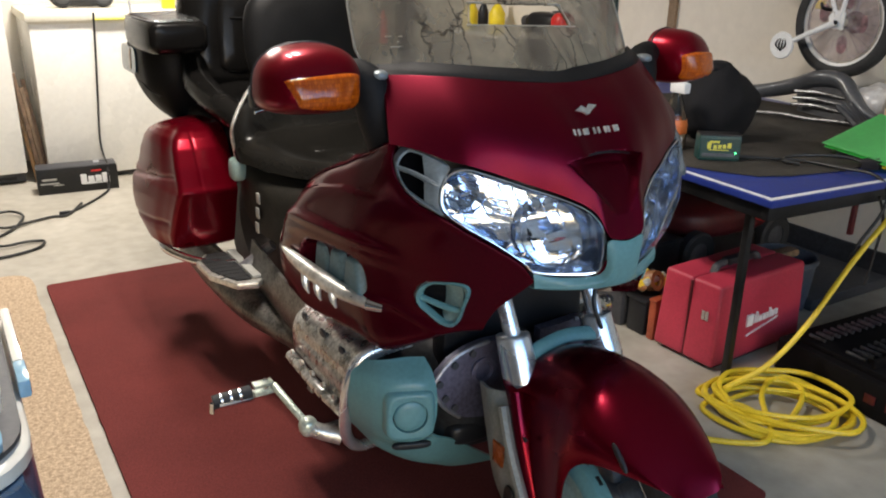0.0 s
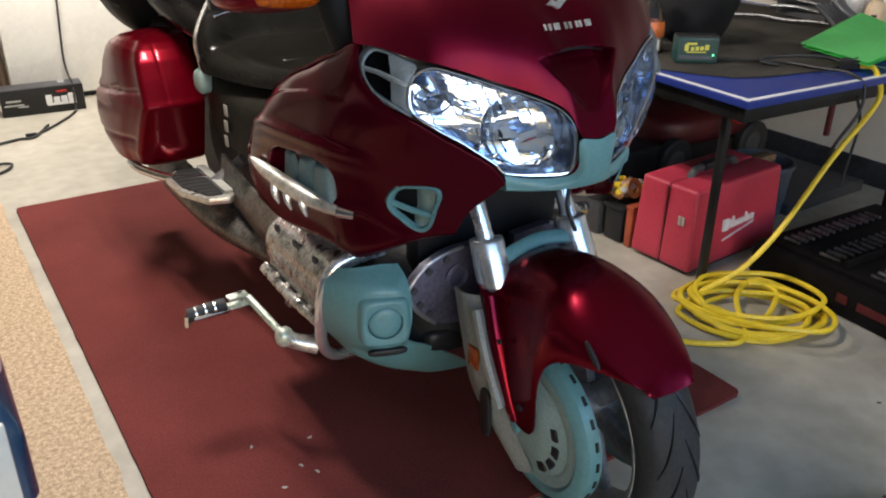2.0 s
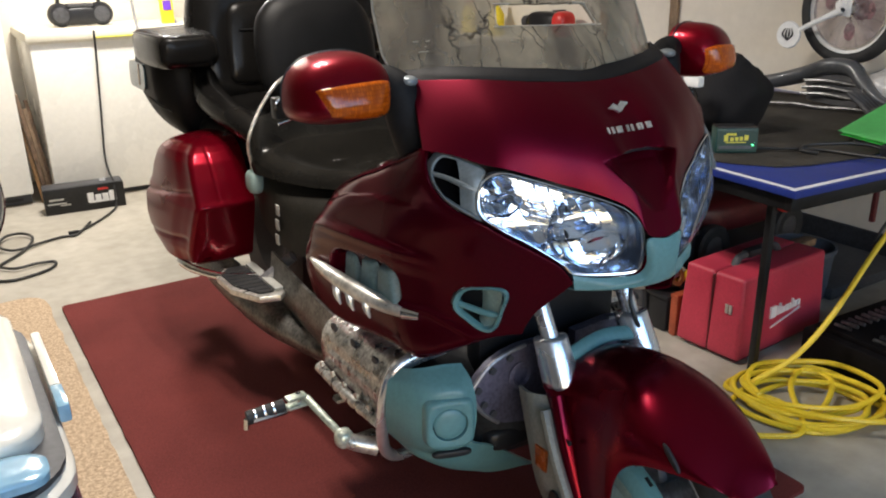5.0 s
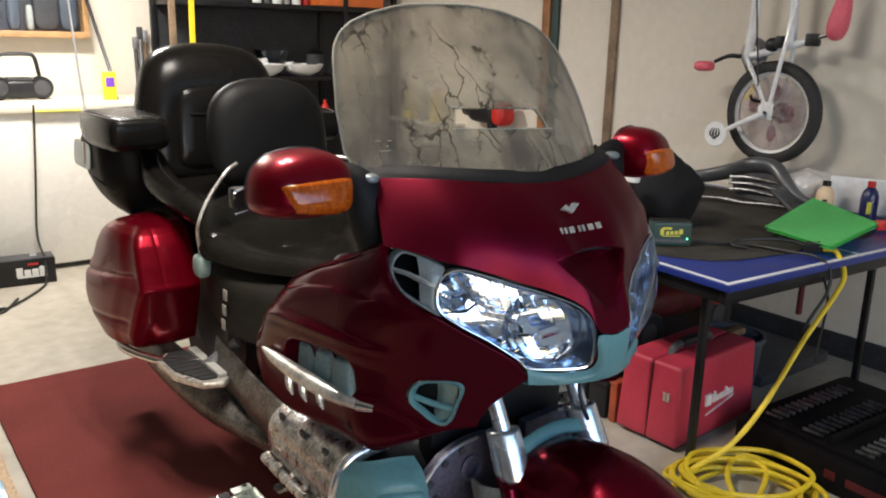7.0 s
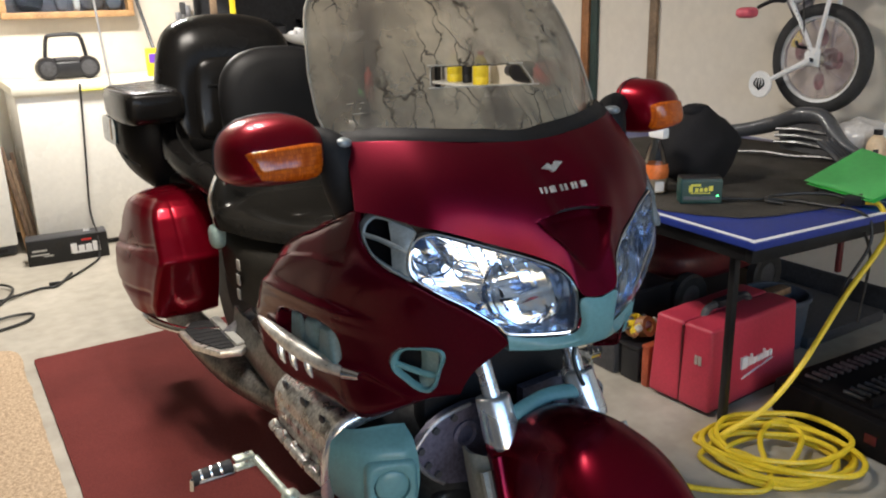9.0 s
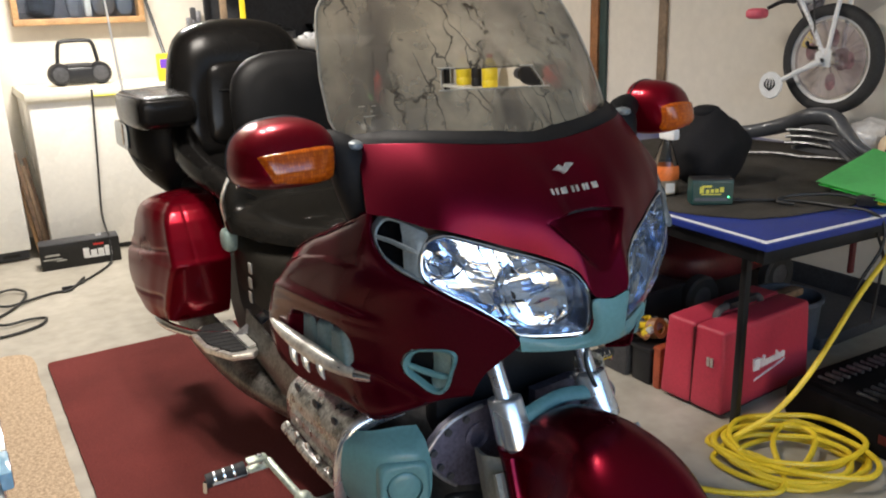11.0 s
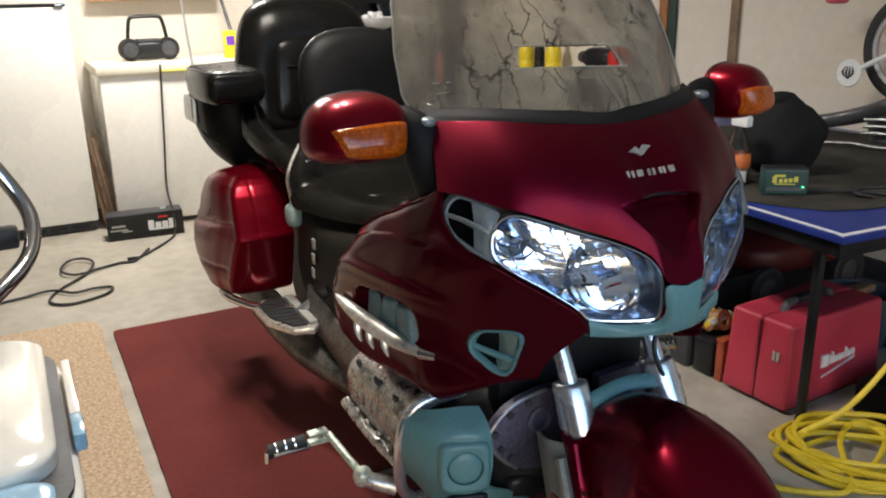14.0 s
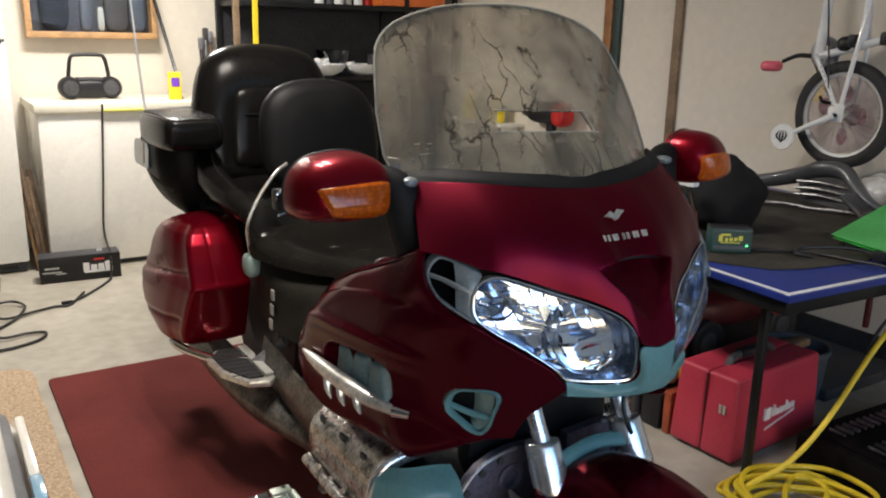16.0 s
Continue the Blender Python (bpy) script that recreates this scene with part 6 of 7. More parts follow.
on_rack("spray_can", lathe([(0, 0), (.03, 0), (.03, .16), (.02, .18), (.012, .19), (.012, .215), (0, .215)], 18), red_plastic, (2.415, 4.06, .6505), "red spray can on a rack shelf", "spray can")
on_rack("orange_tray", box(.50, .30, .075, (0, 0, 0), .012), orange_plastic, (2.62, 4.18, 1.4805), "orange plastic tray on top of a shelf", "tray")
on_rack("carton_flat", box(.30, .26, .07, (0, 0, 0), .004), wood, (2.70, 4.20, 1.557), "flat tan cardboard box in a tray", "box")
for k, (x, m, h) in enumerate(((1.265, dark_grey, 1.21), (1.295, alloy, 1.27), (1.325, wood_dark, 1.25))):
    rake = thing("garden_tool", (x, 4.345, 0), "long-handled garden tool leaning upright against the wall", "garden tool", "garden tools")
    part("shaft", tube([(0, 0, 0), (0, .04, h)], .012, 8, 2), m, rake)
    part("head", box(.035, .025, .075, (0, .035, h - .03), .008), dark_grey if k % 2 else alloy, rake)
yst = thing("yellow_level", (1.475, 4.00, 0), "yellow straight-edge standing upright against the wall", "level")
part("bar", box(.032, .015, 1.52, (0, 0, 0), .002, m=pose(0, 0, 0, -1, 1)), yellow_paint, yst)
ledge = thing("wall_shelf", (RX, 3.58, .735), "narrow white shelf board fixed to the side wall", "shelf")
part("board", box(.20, .62, .018, (-.101, 0, 0), .003), enamel, ledge)
for y in (-.24, .24):
    part("bracket", box(.14, .012, .10, (-.072, y, -.101), .002), enamel, ledge)
for y, m, nm, lab in ((3.425, yellow_paint, "yellow_bottle", "yellow plastic jug standing on a wall shelf"), (3.58, black_plastic, "black_bottle", "slim black plastic bottle on a wall shelf"), (3.735, yellow_paint, "yellow_bottle", "yellow plastic jug standing on a wall shelf")):
    r = .052 if m is yellow_paint else .034
    bt = thing(nm, (2.905, y, .7545), lab, "bottle", "bottles on the wall shelf")
    part("body", lathe([(0, 0), (r * .95, 0), (r, .012), (r, .045), (r * .94, .050), (r, .056), (r, .125), (r * .6, .165), (r * .35, .180), (r * .35, .19)], 24), m, bt)
    part("cap", lathe([(r * .42, .186), (r * .42, .212), (0, .214)], 16), red_plastic if m is yellow_paint else dark_grey, bt)

# ---- the table tennis table and what lies on it ----
TX, TY, TR = 1.590, .300, -3.5
tbl = thing("table_tennis_table", (TX, TY, 0), "blue table tennis table with white lines on black steel legs", "table", rz=TR)
part("tabletop", box(1.36, 2.45, .020, (.68, 1.225, .626), .003), blue_top, tbl, "dark blue painted top")
for nm, sx, sy, x, y in (("edge_line", 1.352, .016, .68, .016), ("edge_line", .016, 2.40, .016, 1.225), ("edge_line", .016, 2.40, 1.344, 1.225)):
    part(nm, box(sx, sy, .0012, (x, y, .6462)), white_line, tbl)
part("centre_line", box(.006, 2.4, .001, (.68, 1.225, .6462)), white_line, tbl)
part("apron", box(1.32, .025, .045, (.68, .035, .580), .003), steel_black, tbl)
part("apron", box(.025, 2.36, .045, (.035, 1.225, .580), .003), steel_black, tbl)
for x, y in ((.092, .14), (.98, .13), (.135, 1.15), (1.20, 1.15), (.135, 2.3), (1.20, 2.3)):
    leg = part("leg", box(.022, .022, .60, (x, y, .012), .003), steel_black, tbl)
    part("foot", box(.036, .036, .014, (x, y, 0), .003), black_rubber, leg)
part("leg_clip", box(.030, .05, .035, (.115, .125, .545), .008), red_plastic, tbl, "red plastic leg lock")
# This lock takes the darkened red to look shaded under the top.
part("leg_clip", box(.018, .014, .100, (.412, .040, .482), .005), mower_red, tbl, "red plastic leg lock")

random.seed(3)
outline = []
for k in range(44):
    a = 2 * math.pi * k / 44
    c, s_ = math.cos(a), math.sin(a)
    q = (abs(c) ** 4 + abs(s_) ** 4) ** -.25
    outline.append((.62 * q * c * (1 + .012 * random.uniform(-1, 1)), .66 * q * s_ * (1 + .014 * random.uniform(-1, 1))))
cloth = obj("table_cloth", prism(outline, .004, bevel=0), grey_cloth)
cloth.location, cloth.rotation_euler = Vector((2.290, 1.055, .6475)) * K, (0, 0, radians(TR))
tagged(cloth, "worn grey felt cloth spread on a blue table", "cloth")
TZ = .6525


def on_table(name, at, label, category, group="", rz=0.0):
    return thing(name, (at[0], at[1], TZ + (at[2] if len(at) > 2 else 0)), label, category, group, rz)


chg = on_table("battery_charger", (1.75, .70), "small green and black battery charger with a lit indicator", "charger", rz=-36)
part("case", box(.128, .062, .078, (.064, .031, 0), .006), charger_green, chg)
part("top", box(.124, .058, .004, (.064, .031, .0775), .001), black_plastic, chg)
part("front_panel", box(.116, .002, .062, (.064, -.0005, .008), 0), charger_green, chg)
for k, (x, w, z, h) in enumerate(((.030, .012, .038, .020), (.048, .010, .038, .012), (.062, .010, .039, .012), (.076, .010, .040, .012), (.091, .012, .041, .016), (.045, .030, .056, .007), (.06, .06, .033, .003))):
    part("print", box(w, .002, h, (x, -.002, z), 0, m=None), print_yellow, chg)
part("lower_stripe", box(.10, .002, .010, (.06, -.002, .014), 0), bin_grey, chg)
led = node_mat("green_led", (0.1, 0.9, 0.2), 0.4)
ln = led.node_tree.nodes["Principled BSDF"]
ln.inputs["Emission Color"].default_value, ln.inputs["Emission Strength"].default_value = (0.15, 1.0, 0.35, 1), 4.0
part("indicator", box(.005, .003, .004, (.112, -.002, .024), 0), led, chg, "glowing green indicator")

bagb = on_table("helmet_bag", (2.06, .91), "slumped black cloth bag on a cloth-covered table", "bag")
bm = pillow(.135, .125, .135, (0, 0, .118), 2.3, 44, 30)
for v in bm.verts:
    n = noise.noise((v.co.x * 9, v.co.y * 9, v.co.z * 9)) + .5 * noise.noise((v.co.x * 24, v.co.y * 24, v.co.z * 24))
    v.co += Vector((v.co.x, v.co.y, v.co.z - .12)).normalized() * n * .016
    v.co.z = max(.0, v.co.z)
    if v.co.z > .15:
        v.co.x *= 1 - (v.co.z - .15) * 2.2
        v.co.y *= 1 - (v.co.z - .15) * 2.2
bb = part("body", bm, black_cloth, bagb, "", 60)
part("top_fold", pillow(.050, .042, .022, (-.02, .0, .246), 2.4), black_cloth, bagb, "", 60)

spb = on_table("spray_bottle", (1.815, .872), "clear spray bottle of orange fluid with a paper label", "bottle")
part("bottle", lathe([(0, 0), (.040, 0), (.044, .006), (.044, .075), (.040, .095), (.024, .150), (.014, .172), (.014, .185)], 28), bottle_clear, spb)
part("fluid", lathe([(0, .003), (.041, .004), (.041, .052), (0, .053)], 28), cream, spb, "pale orange fluid")
part("label_band", lathe([(.0445, .050), (.0448, .053), (.0448, .078), (.041, .096)], 28), orange_plastic, spb, "orange label band")
part("barcode", box(.030, .002, .032, (.004, -.0435, .010), 0, m=pose(0, 0, 0, 0, 0, -28)), print_white, spb)
part("trigger", box(.03, .065, .035, (0, -.01, .18), .008), print_white, spb)

grn = on_table("green_folder", (2.36, .47), "two bright green paper sheets propped on a table edge", "paper")
for dz, k in ((.0, 1.0), (-.010, .985)):
    q = [(-.16, .113, .033), (-.241, -.167, .033), (.195, -.106, .048), (.24, .165, .088)]
    bm = bmesh.new()
    bm.faces.new([bm.verts.new((x * k, y * k - (1 - k) * .4, z + dz)) for x, y, z in q])
    bmesh.ops.solidify(bm, geom=bm.faces[:], thickness=.002)
    part("sheet", bm, green_card, grn)
part("prop", box(.30, .16, .018, (.0, .0, .0), .004, m=pose(0, 0, 0, 0, 0, 8)), dark_grey, grn, "dark pad under the sheets")
part("prop", box(.10, .10, .03, (.16, .06, .018), .004), dark_grey, grn)

# silver grey bodywork lying on the table, against the wall
bw = on_table("fairing_panel", (2.545, .98), "silver grey plastic motorcycle trim panel lying on a table", "panel")
arch = [(.02, .46, .030), (.17, .40, .045), (.26, .29, .062), (.27, .15, .105), (.235, .03, .150), (.232, -.07, .150), (.205, -.14, .105), (.190, -.20, .060), (.195, -.27, .030)]
part("panel", tube(arch, [.020, .030, .036, .040, .040, .040, .036, .032, .022], 16, 60, flat=.75), silver_plastic, bw, "", 60)
part("web", shell(patch([[(.27, .15, .085), (.24, .03, .125), (.236, -.06, .125), (.212, -.13, .085)], [(.262, .13, .04), (.235, .03, .05), (.228, -.06, .05), (.205, -.13, .045)], [(.255, .12, .004), (.232, .03, .004), (.222, -.06, .004), (.20, -.13, .004)]], 21, 11), .005), dark_grey, bw, "dark inner web", 60)
for k in range(3):
    part("grille_bar", tube([(.222 - .004 * k, .125, .086 - .026 * k), (.216 - .004 * k, .02, .096 - .026 * k), (.220 - .004 * k, -.10, .090 - .026 * k)], .0075, 8, 14), socket_steel, bw)
part("edge_tube", tube([(.02, .16, .012), (.07, .06, .016), (.10, -.03, .010), (.13, -.12, .014), (.16, -.20, .012)], .007, 8, 30), socket_steel, bw)

for k, (x, y, h, r, m, cap, lab) in enumerate(((2.745, .665, .135, .033, cream, black_plastic, "cream bottle of polish with a dark label"), (2.80, .520, .15, .030, blue_bottle, red_plastic, "dark blue bottle with a yellow label"),
                                      (2.845, .390, .155, .032, blue_plastic, print_white, "blue plastic bottle with a white cap"), (2.80, .300, .155, .032, blue_plastic, blue_plastic, "blue plastic bottle with a blue cap"))):
    b_ = on_table("bottle", (x, y), lab + " on a table", "bottle", "bottles on the table")
    part("body", lathe([(0, 0), (r, 0), (r * 1.05, .01), (r * 1.05, h * .6), (r * .85, h * .75), (r * .4, h * .86), (r * .4, h * .9)], 20), m, b_)
    part("cap", lathe([(r * .48, h * .86), (r * .48, h), (0, h * 1.01)], 16), cap, b_)
    part("label_panel", box(r * 1.1, .003, h * .30, (-r * .45, -r * .92, h * .2), 0, m=pose(0, 0, 0, 0, 0, -26)), (dark_grey, print_yellow, print_white, print_white)[k], b_)
blob = pillow(.11, .09, .075, (0, 0, .075), 2.2, 32, 20)
for v in blob.verts:
    v.co += v.co.normalized() * .016 * noise.noise(v.co * 22)
    v.co.z = max(0, v.co.z)
pbag = on_table("plastic_bag", (2.86, .80), "crumpled clear plastic bag on a table", "plastic bag")
part("film", blob, node_mat("plastic_film", (0.62, 0.60, 0.58), 0.22, 0.0, 0.06, 20, 100, 0.8, 40), pbag, "", 25)
part("contents", pillow(.045, .04, .04, (-.03, -.04, .05), 2.4), cream, pbag)
crt = on_table("white_carton", (2.93, .58), "white paper packet leaning against the wall", "packet", rz=-70)
part("packet", box(.30, .03, .14, (0, 0, 0), .006), print_white, crt)
for x_, y_, lab in ((2.865, .395, "blue bottle of fluid with a white cap and label"), (2.935, .330, "tall blue bottle of fluid with a white cap")):
    fb_ = on_table("fluid_bottle", (x_, y_), lab, "bottle", "fluid bottles", rz=-40)
    part("body", box(.075, .045, .125, (0, 0, 0), .012), blue_bottle, fb_)
    part("neck", lathe([(.016, .120), (.016, .150), (.012, .152)], 16), blue_bottle, fb_)
    part("cap", lathe([(.018, .148), (.018, .172), (.015, .175), (0, .175)], 16), print_white, fb_, "white cap")
    part("label_mark", prism([(-.016, 0), (.016, 0), (0, .028)], .002, pose(-.012, -.0235, .055, 90)), print_white, fb_)
gl = on_table("grey_gloves", (2.62, .70), "dark grey work gloves lying on a table", "gloves")
for k in range(4):
    part("finger", tube([(.0 + .022 * k, .02, .02), (.01 + .022 * k, .07, .05), (.0 + .03 * k, .12, .085)], [.013, .013, .009], 8), dark_grey, gl)
part("palm", pillow(.05, .05, .02, (.03, 0, .02), 2.6), dark_grey, gl)
tool = on_table("marker_tool", (2.56, .47), "purple blue and red plastic tool on a table", "tool", rz=-24)
part("grip", box(.10, .035, .030, (-.05, .03, 0), .008), purple, tool)
part("barrel", box(.12, .03, .026, (.05, 0, 0), .006), blue_plastic, tool)
part("tip", box(.07, .035, .034, (.14, -.01, 0), .006), red_plastic, tool)

# leads on the table and the yellow extension cord
tagged(obj("charger_lead", tube([(1.845, .655, TZ + .012), (1.93, .60, TZ + .008), (2.02, .52, TZ + .007), (2.05, .40, TZ + .007), (2.06, .315, TZ + .008), (2.068, .270, .63), (2.058, .262, .56), (2.02, .29, .46), (2.005, .30, .40)], .005, 8, 50), black_cable), "thin black charger lead hanging over a table edge", "cord")
tagged(obj("charger_lead", tube([(1.98, .50, TZ + .006), (1.96, .545, TZ + .010), (2.02, .56, TZ + .014), (2.10, .49, TZ + .022), (2.14, .44, TZ + .020), (2.148, .405, TZ + .015)], .0055, 8, 40), black_cable), "thin black charger lead on a grey cloth", "cord")
tagged(obj("hanging_lead", tube([(2.06, .28, .60), (2.09, .275, .54), (2.125, .29, .48), (2.13, .30, .38), (2.12, .30, .30)], .0045, 8, 30), black_cable), "thin black lead hanging below a table", "cord")
coil = [(2.153, .340, TZ + .014), (2.158, .300, TZ + .010), (2.150, .262, .60), (2.10, .258, .54), (1.99, .275, .42), (1.845, .30, .22), (1.74, .34, .11), (1.64, .40, .045), (1.58, .413, .018)]
random.seed(11)
for k in range(8):
    ry, rx_ = .205 - .026 * (k % 3), .215 - .028 * ((k * 3) % 4)
    for q in range(10):
        a = radians(150 + 36 * q + 7 * k)
        wob = random.uniform(-.016, .016)
        u, v = (rx_ + wob) * math.cos(a), (ry + wob) * math.sin(a)
        coil.append((1.728 + u * .86 - v * .28 + .028 * math.sin(k * 2.1), .258 + v * .92 - u * .12 + .024 * math.cos(k * 1.7), .010 + .006 * k + .004 * math.sin(q * 1.9 + k)))
coil += [(1.60, .36, .035), (1.62, .24, .03), (1.70, .20, .03), (1.82, .25, .045), (1.80, .34, .045), (1.70, .31, .04), (1.60, .19, .02), (1.47, .18, .012), (1.36, .30, .010), (1.30, .48, .010), (1.22, .62, .010)]
for k, p in enumerate(coil):
    if p[2] < .12 and p[0] > 1.50:      # the heap is longer towards the open door than across
        dx, dy = p[0] - 1.728, p[1] - .258
        a, b = (dx * .84 + dy * .54) * 1.20 - .030, (dx * .54 - dy * .84) * .92
        coil[k] = (1.728 + a * .84 + b * .54, .258 + a * .54 - b * .84, p[2])
lead = thing("cable_coil", (0, 0, 0), "yellow extension cable coiled on concrete and running up to a table", "cable")
part("plug", box(.036, .055, .034, (0, 0, 0), .009, m=Matrix.Translation((2.150, .372, TZ - .002)) @ Euler((radians(-8), 0, radians(14))).to_matrix().to_4x4()), black_plastic, lead, "black plug end")
part("cable", tube(coil, .0082, 8, 640), yellow_cable, lead)


# ---- under the table ----
case = thing("tool_case", (1.720, .512, 0), "pinkish red hard plastic tool case with a carrying handle", "tool case", rz=3)
for y0, lab in ((.0, "front half shell"), (.122, "rear half shell")):
    bm = box(.475, .1205, .275, (.2375, y0 + .06, .012), .014, 3)
    for v in bm.verts:
        t = (v.co.z - .012) / .275
        v.co.x += (.2375 - v.co.x) * .05 * t
        v.co.y += (.120 - v.co.y) * .10 * t
    part("shell", bm, case_red, case, lab, 50)
part("seam", box(.464, .006, .258, (.2375, .120, .018), .002), mower_red, case)
part("foot_rail", box(.42, .21, .014, (.2375, .120, .0), .004), steel_black, case)
hd = part("handle", tube([(.11, .120, .278), (.13, .120, .303), (.20, .120, .309), (.27, .120, .309), (.33, .120, .303), (.35, .120, .278)], .013, 8, 30), dark_grey, case, "black carrying handle")
part("grip", box(.14, .034, .026, (.235, .120, .296), .008), black_plastic, hd)
for x, w, z, h in ((.150, .030, .150, .040), (.176, .006, .154, .030), (.188, .006, .154, .038), (.204, .016, .155, .020), (.226, .014, .156, .020), (.243, .008, .157, .020), (.257, .006, .157, .034), (.272, .014, .158, .020), (.292, .012, .159, .020)):
    part("print", box(w, .008, h, (x + .025, .0030, z - .030), 0), print_white, case, "white print bar")
part("print", prism([(-.085, -.012), (.070, .018), (.078, .024), (.0, .004), (.012, .010), (-.075, -.006)], .008, pose(.250, .0060, .098, 90)), print_white, case, "white lightning stroke")
for k in range(2):
    part("side_mark", box(.003, .010, .030, (.0030, .045 + .014 * k, .165), 0), chrome_dull, case)

og = thing("orange_box", (1.752, .786, 0), "dull orange plastic box beside a tool case", "box", rz=3)
part("box", box(.062, .030, .140, (0, 0, 0), .008), dull_orange, og)
part("lid", box(.064, .032, .012, (0, 0, .139), .004), dull_orange, og)
for x, y, sx, sy, h, m in ((1.80, .854, .165, .086, .135, black_plastic), (1.81, .985, .21, .145, .145, dark_grey), (2.00, 1.22, .36, .26, .20, black_plastic)):
    bx = thing("black_box", (x, y, 0), "low black plastic storage box on the floor", "box", "storage boxes")
    part("tub", box(sx, sy, h, (0, 0, 0), .012), m, bx)
    part("rim", box(sx + .014, sy + .014, .014, (0, 0, h - .012), .005), black_plastic, bx)
random.seed(8)
cs = thing("strap_tangle", (1.775, .90, .139), "tangle of yellow and brown straps on a box", "strap")
for k, m in enumerate((yellow_cable, wood_dark, dark_grey, yellow_cable, trim_orange, bone)):
    ps = [(random.uniform(-.08, .08), random.uniform(-.06, .06), .012 + random.uniform(0, .05)) for _ in range(5)]
    part("strap", tube(ps, .007, 6, 24, flat=1.8), m, cs)
part("tape_roll", lathe([(.020, -.018), (.036, -.018), (.036, .018), (.020, .018), (.020, -.018)], 24, pose(.015, -.045, .042, 70, 20, 0)), trim_orange, cs)

mow = thing("lawn_mower", (2.45, 1.33, 0), "red push mower with black wheels, darkened for shade under a table", "lawn mower")
part("deck", pillow(.30, .22, .085, (.12, 0, .205), 3.2, 36, 20), mower_red, mow, "red steel deck, darkened for shade", 60)
part("engine", pillow(.12, .12, .10, (.12, 0, .34), 3.0), engine_dark, mow)
for x, y in ((-.13, -.20), (.36, -.20), (-.13, .20), (.36, .20)):
    wl = part("wheel", lathe([(.05, -.022), (.085, -.026), (.095, -.018), (.096, .018), (.085, .026), (.05, .022)], 32, pose(x, y, .0965, 90)), black_rubber, mow, "black ribbed wheel")
    part("hubcap", lathe([(0, -.026), (.045, -.022), (.052, -.018), (.052, .018), (.045, .022), (0, .026)], 24, pose(x, y, .0965, 90)), dark_grey, wl)
bin_ = thing("grey_bin", (2.40, .78, 0), "blue grey plastic tub under a table", "tub")
part("tub", lathe([(0, 0), (.105, 0), (.118, .17), (.126, .18), (.126, .196), (.116, .196), (.104, .02), (0, .02)], 32), bin_grey, bin_)
part("contents", box(.12, .05, .03, (0, 0, .185), .01), wood_dark, bin_)
low = thing("low_board", (2.68, 1.0, 0), "dark plank lying under a table by the wall", "plank")
part("board", box(.5, .9, .045, (0, .1, 0), .006), dark_grey, low)

# Case, sockets and badges have darkened colours for the shade under the table.
sk = thing("socket_case", (1.925, .435, 0), "open black tool box with rows of chrome sockets", "tool box", rz=-3)
part("tub", box(.62, .70, .115, (.31, -.35, 0), .014), case_black, sk)
part("tray", box(.56, .64, .020, (.31, -.35, .113), .006), case_black, sk)
part("divider", box(.54, .012, .03, (.31, -.30, .13), .004), case_black, sk)
for r_, (y0, n) in enumerate(((-.07, 13), (-.20, 12), (-.37, 13), (-.50, 12))):
    for k in range(n):
        part("socket", tube([(.06 + .034 * k, y0, .137), (.06 + .034 * k, y0 - .055 - .012 * (r_ % 2), .139)], .0055 + .0018 * ((k * 5) % 3) * .5, 8, 2), socket_steel, sk)
part("red_badge", box(.003, .15, .026, (-.0015, -.46, .045), .001), mower_red, sk, "plain red badge")
part("red_badge", box(.003, .035, .028, (-.0015, -.335, .046), .001), mower_red, sk, "plain red badge")

# ---- second motorcycle beside the runner: only its near pannier and a bar come into view ----
pan = thing("second_motorcycle", (-.20, .29, .045), "white and blue pannier of a second motorcycle", "motorcycle")
def pannier(x0, x1, y0, y1, z0, z1, r, bulge):
    ring = []
    for cx_, cy_, a0 in ((x1 - r, y1 - r, 0), (x0 + r, y1 - r, 90), (x0 + r, y0 + r, 180), (x1 - r, y0 + r, 270)):
        for k in range(7):
            a = radians(a0 + 15 * k)
            ring.append((cx_ + r * math.cos(a), cy_ + r * math.sin(a)))
    bm = bmesh.new()
    cx_, cy_ = (x0 + x1) / 2, (y0 + y1) / 2
    layers = []
    n = 8
    for k in range(n + 1):
        t = k / n
        s_ = 1 + bulge * math.sin(math.pi * min(1, t)) - (.10 * max(0, t - .7) / .3 if z1 > z0 else 0)
        layers.append([bm.verts.new((cx_ + (x - cx_) * s_, cy_ + (y - cy_) * s_, z0 + (z1 - z0) * t)) for x, y in ring])
    m_ = len(ring)
    for p, q in zip(layers, layers[1:]):
        for k in range(m_):
            bm.faces.new((p[k], p[(k + 1) % m_], q[(k + 1) % m_], q[k]))
    bm.faces.new(layers[0][::-1])
    bm.faces.new(layers[-1])
    bmesh.ops.bevel(bm, geom=[e for e in bm.edges if len(e.link_faces) == 2 and e.calc_face_angle(0) > 1.0], offset=.012, segments=3, affect="EDGES")
    return bm
part("lower_shell", pannier(-.46, .000, -.188, .52, .310, .475, .035, .0), deep_blue, pan, "deep blue lower shell", 50)
part("tail_shell", pannier(-.45, -.03, -.10, .50, .22, .309, .09, .0), deep_blue, pan, "deep blue underside", 50)
part("rim", pannier(-.465, -.002, -.16, .535, .478, .512, .12, .0), pearl, pan, "white pannier rim", 50)
part("gasket", pannier(-.460, -.012, -.15, .525, .513, .526, .115, .0), dark_grey, pan)
part("front_panel", pannier(-.45, -.040, -.135, -.055, .527, .545, .03, .0), pale_blue, pan, "pale blue front panel", 50)
part("lid", pannier(-.460, -.030, -.05, .505, .527, .568, .075, .0), pearl, pan, "white pannier lid", 50)
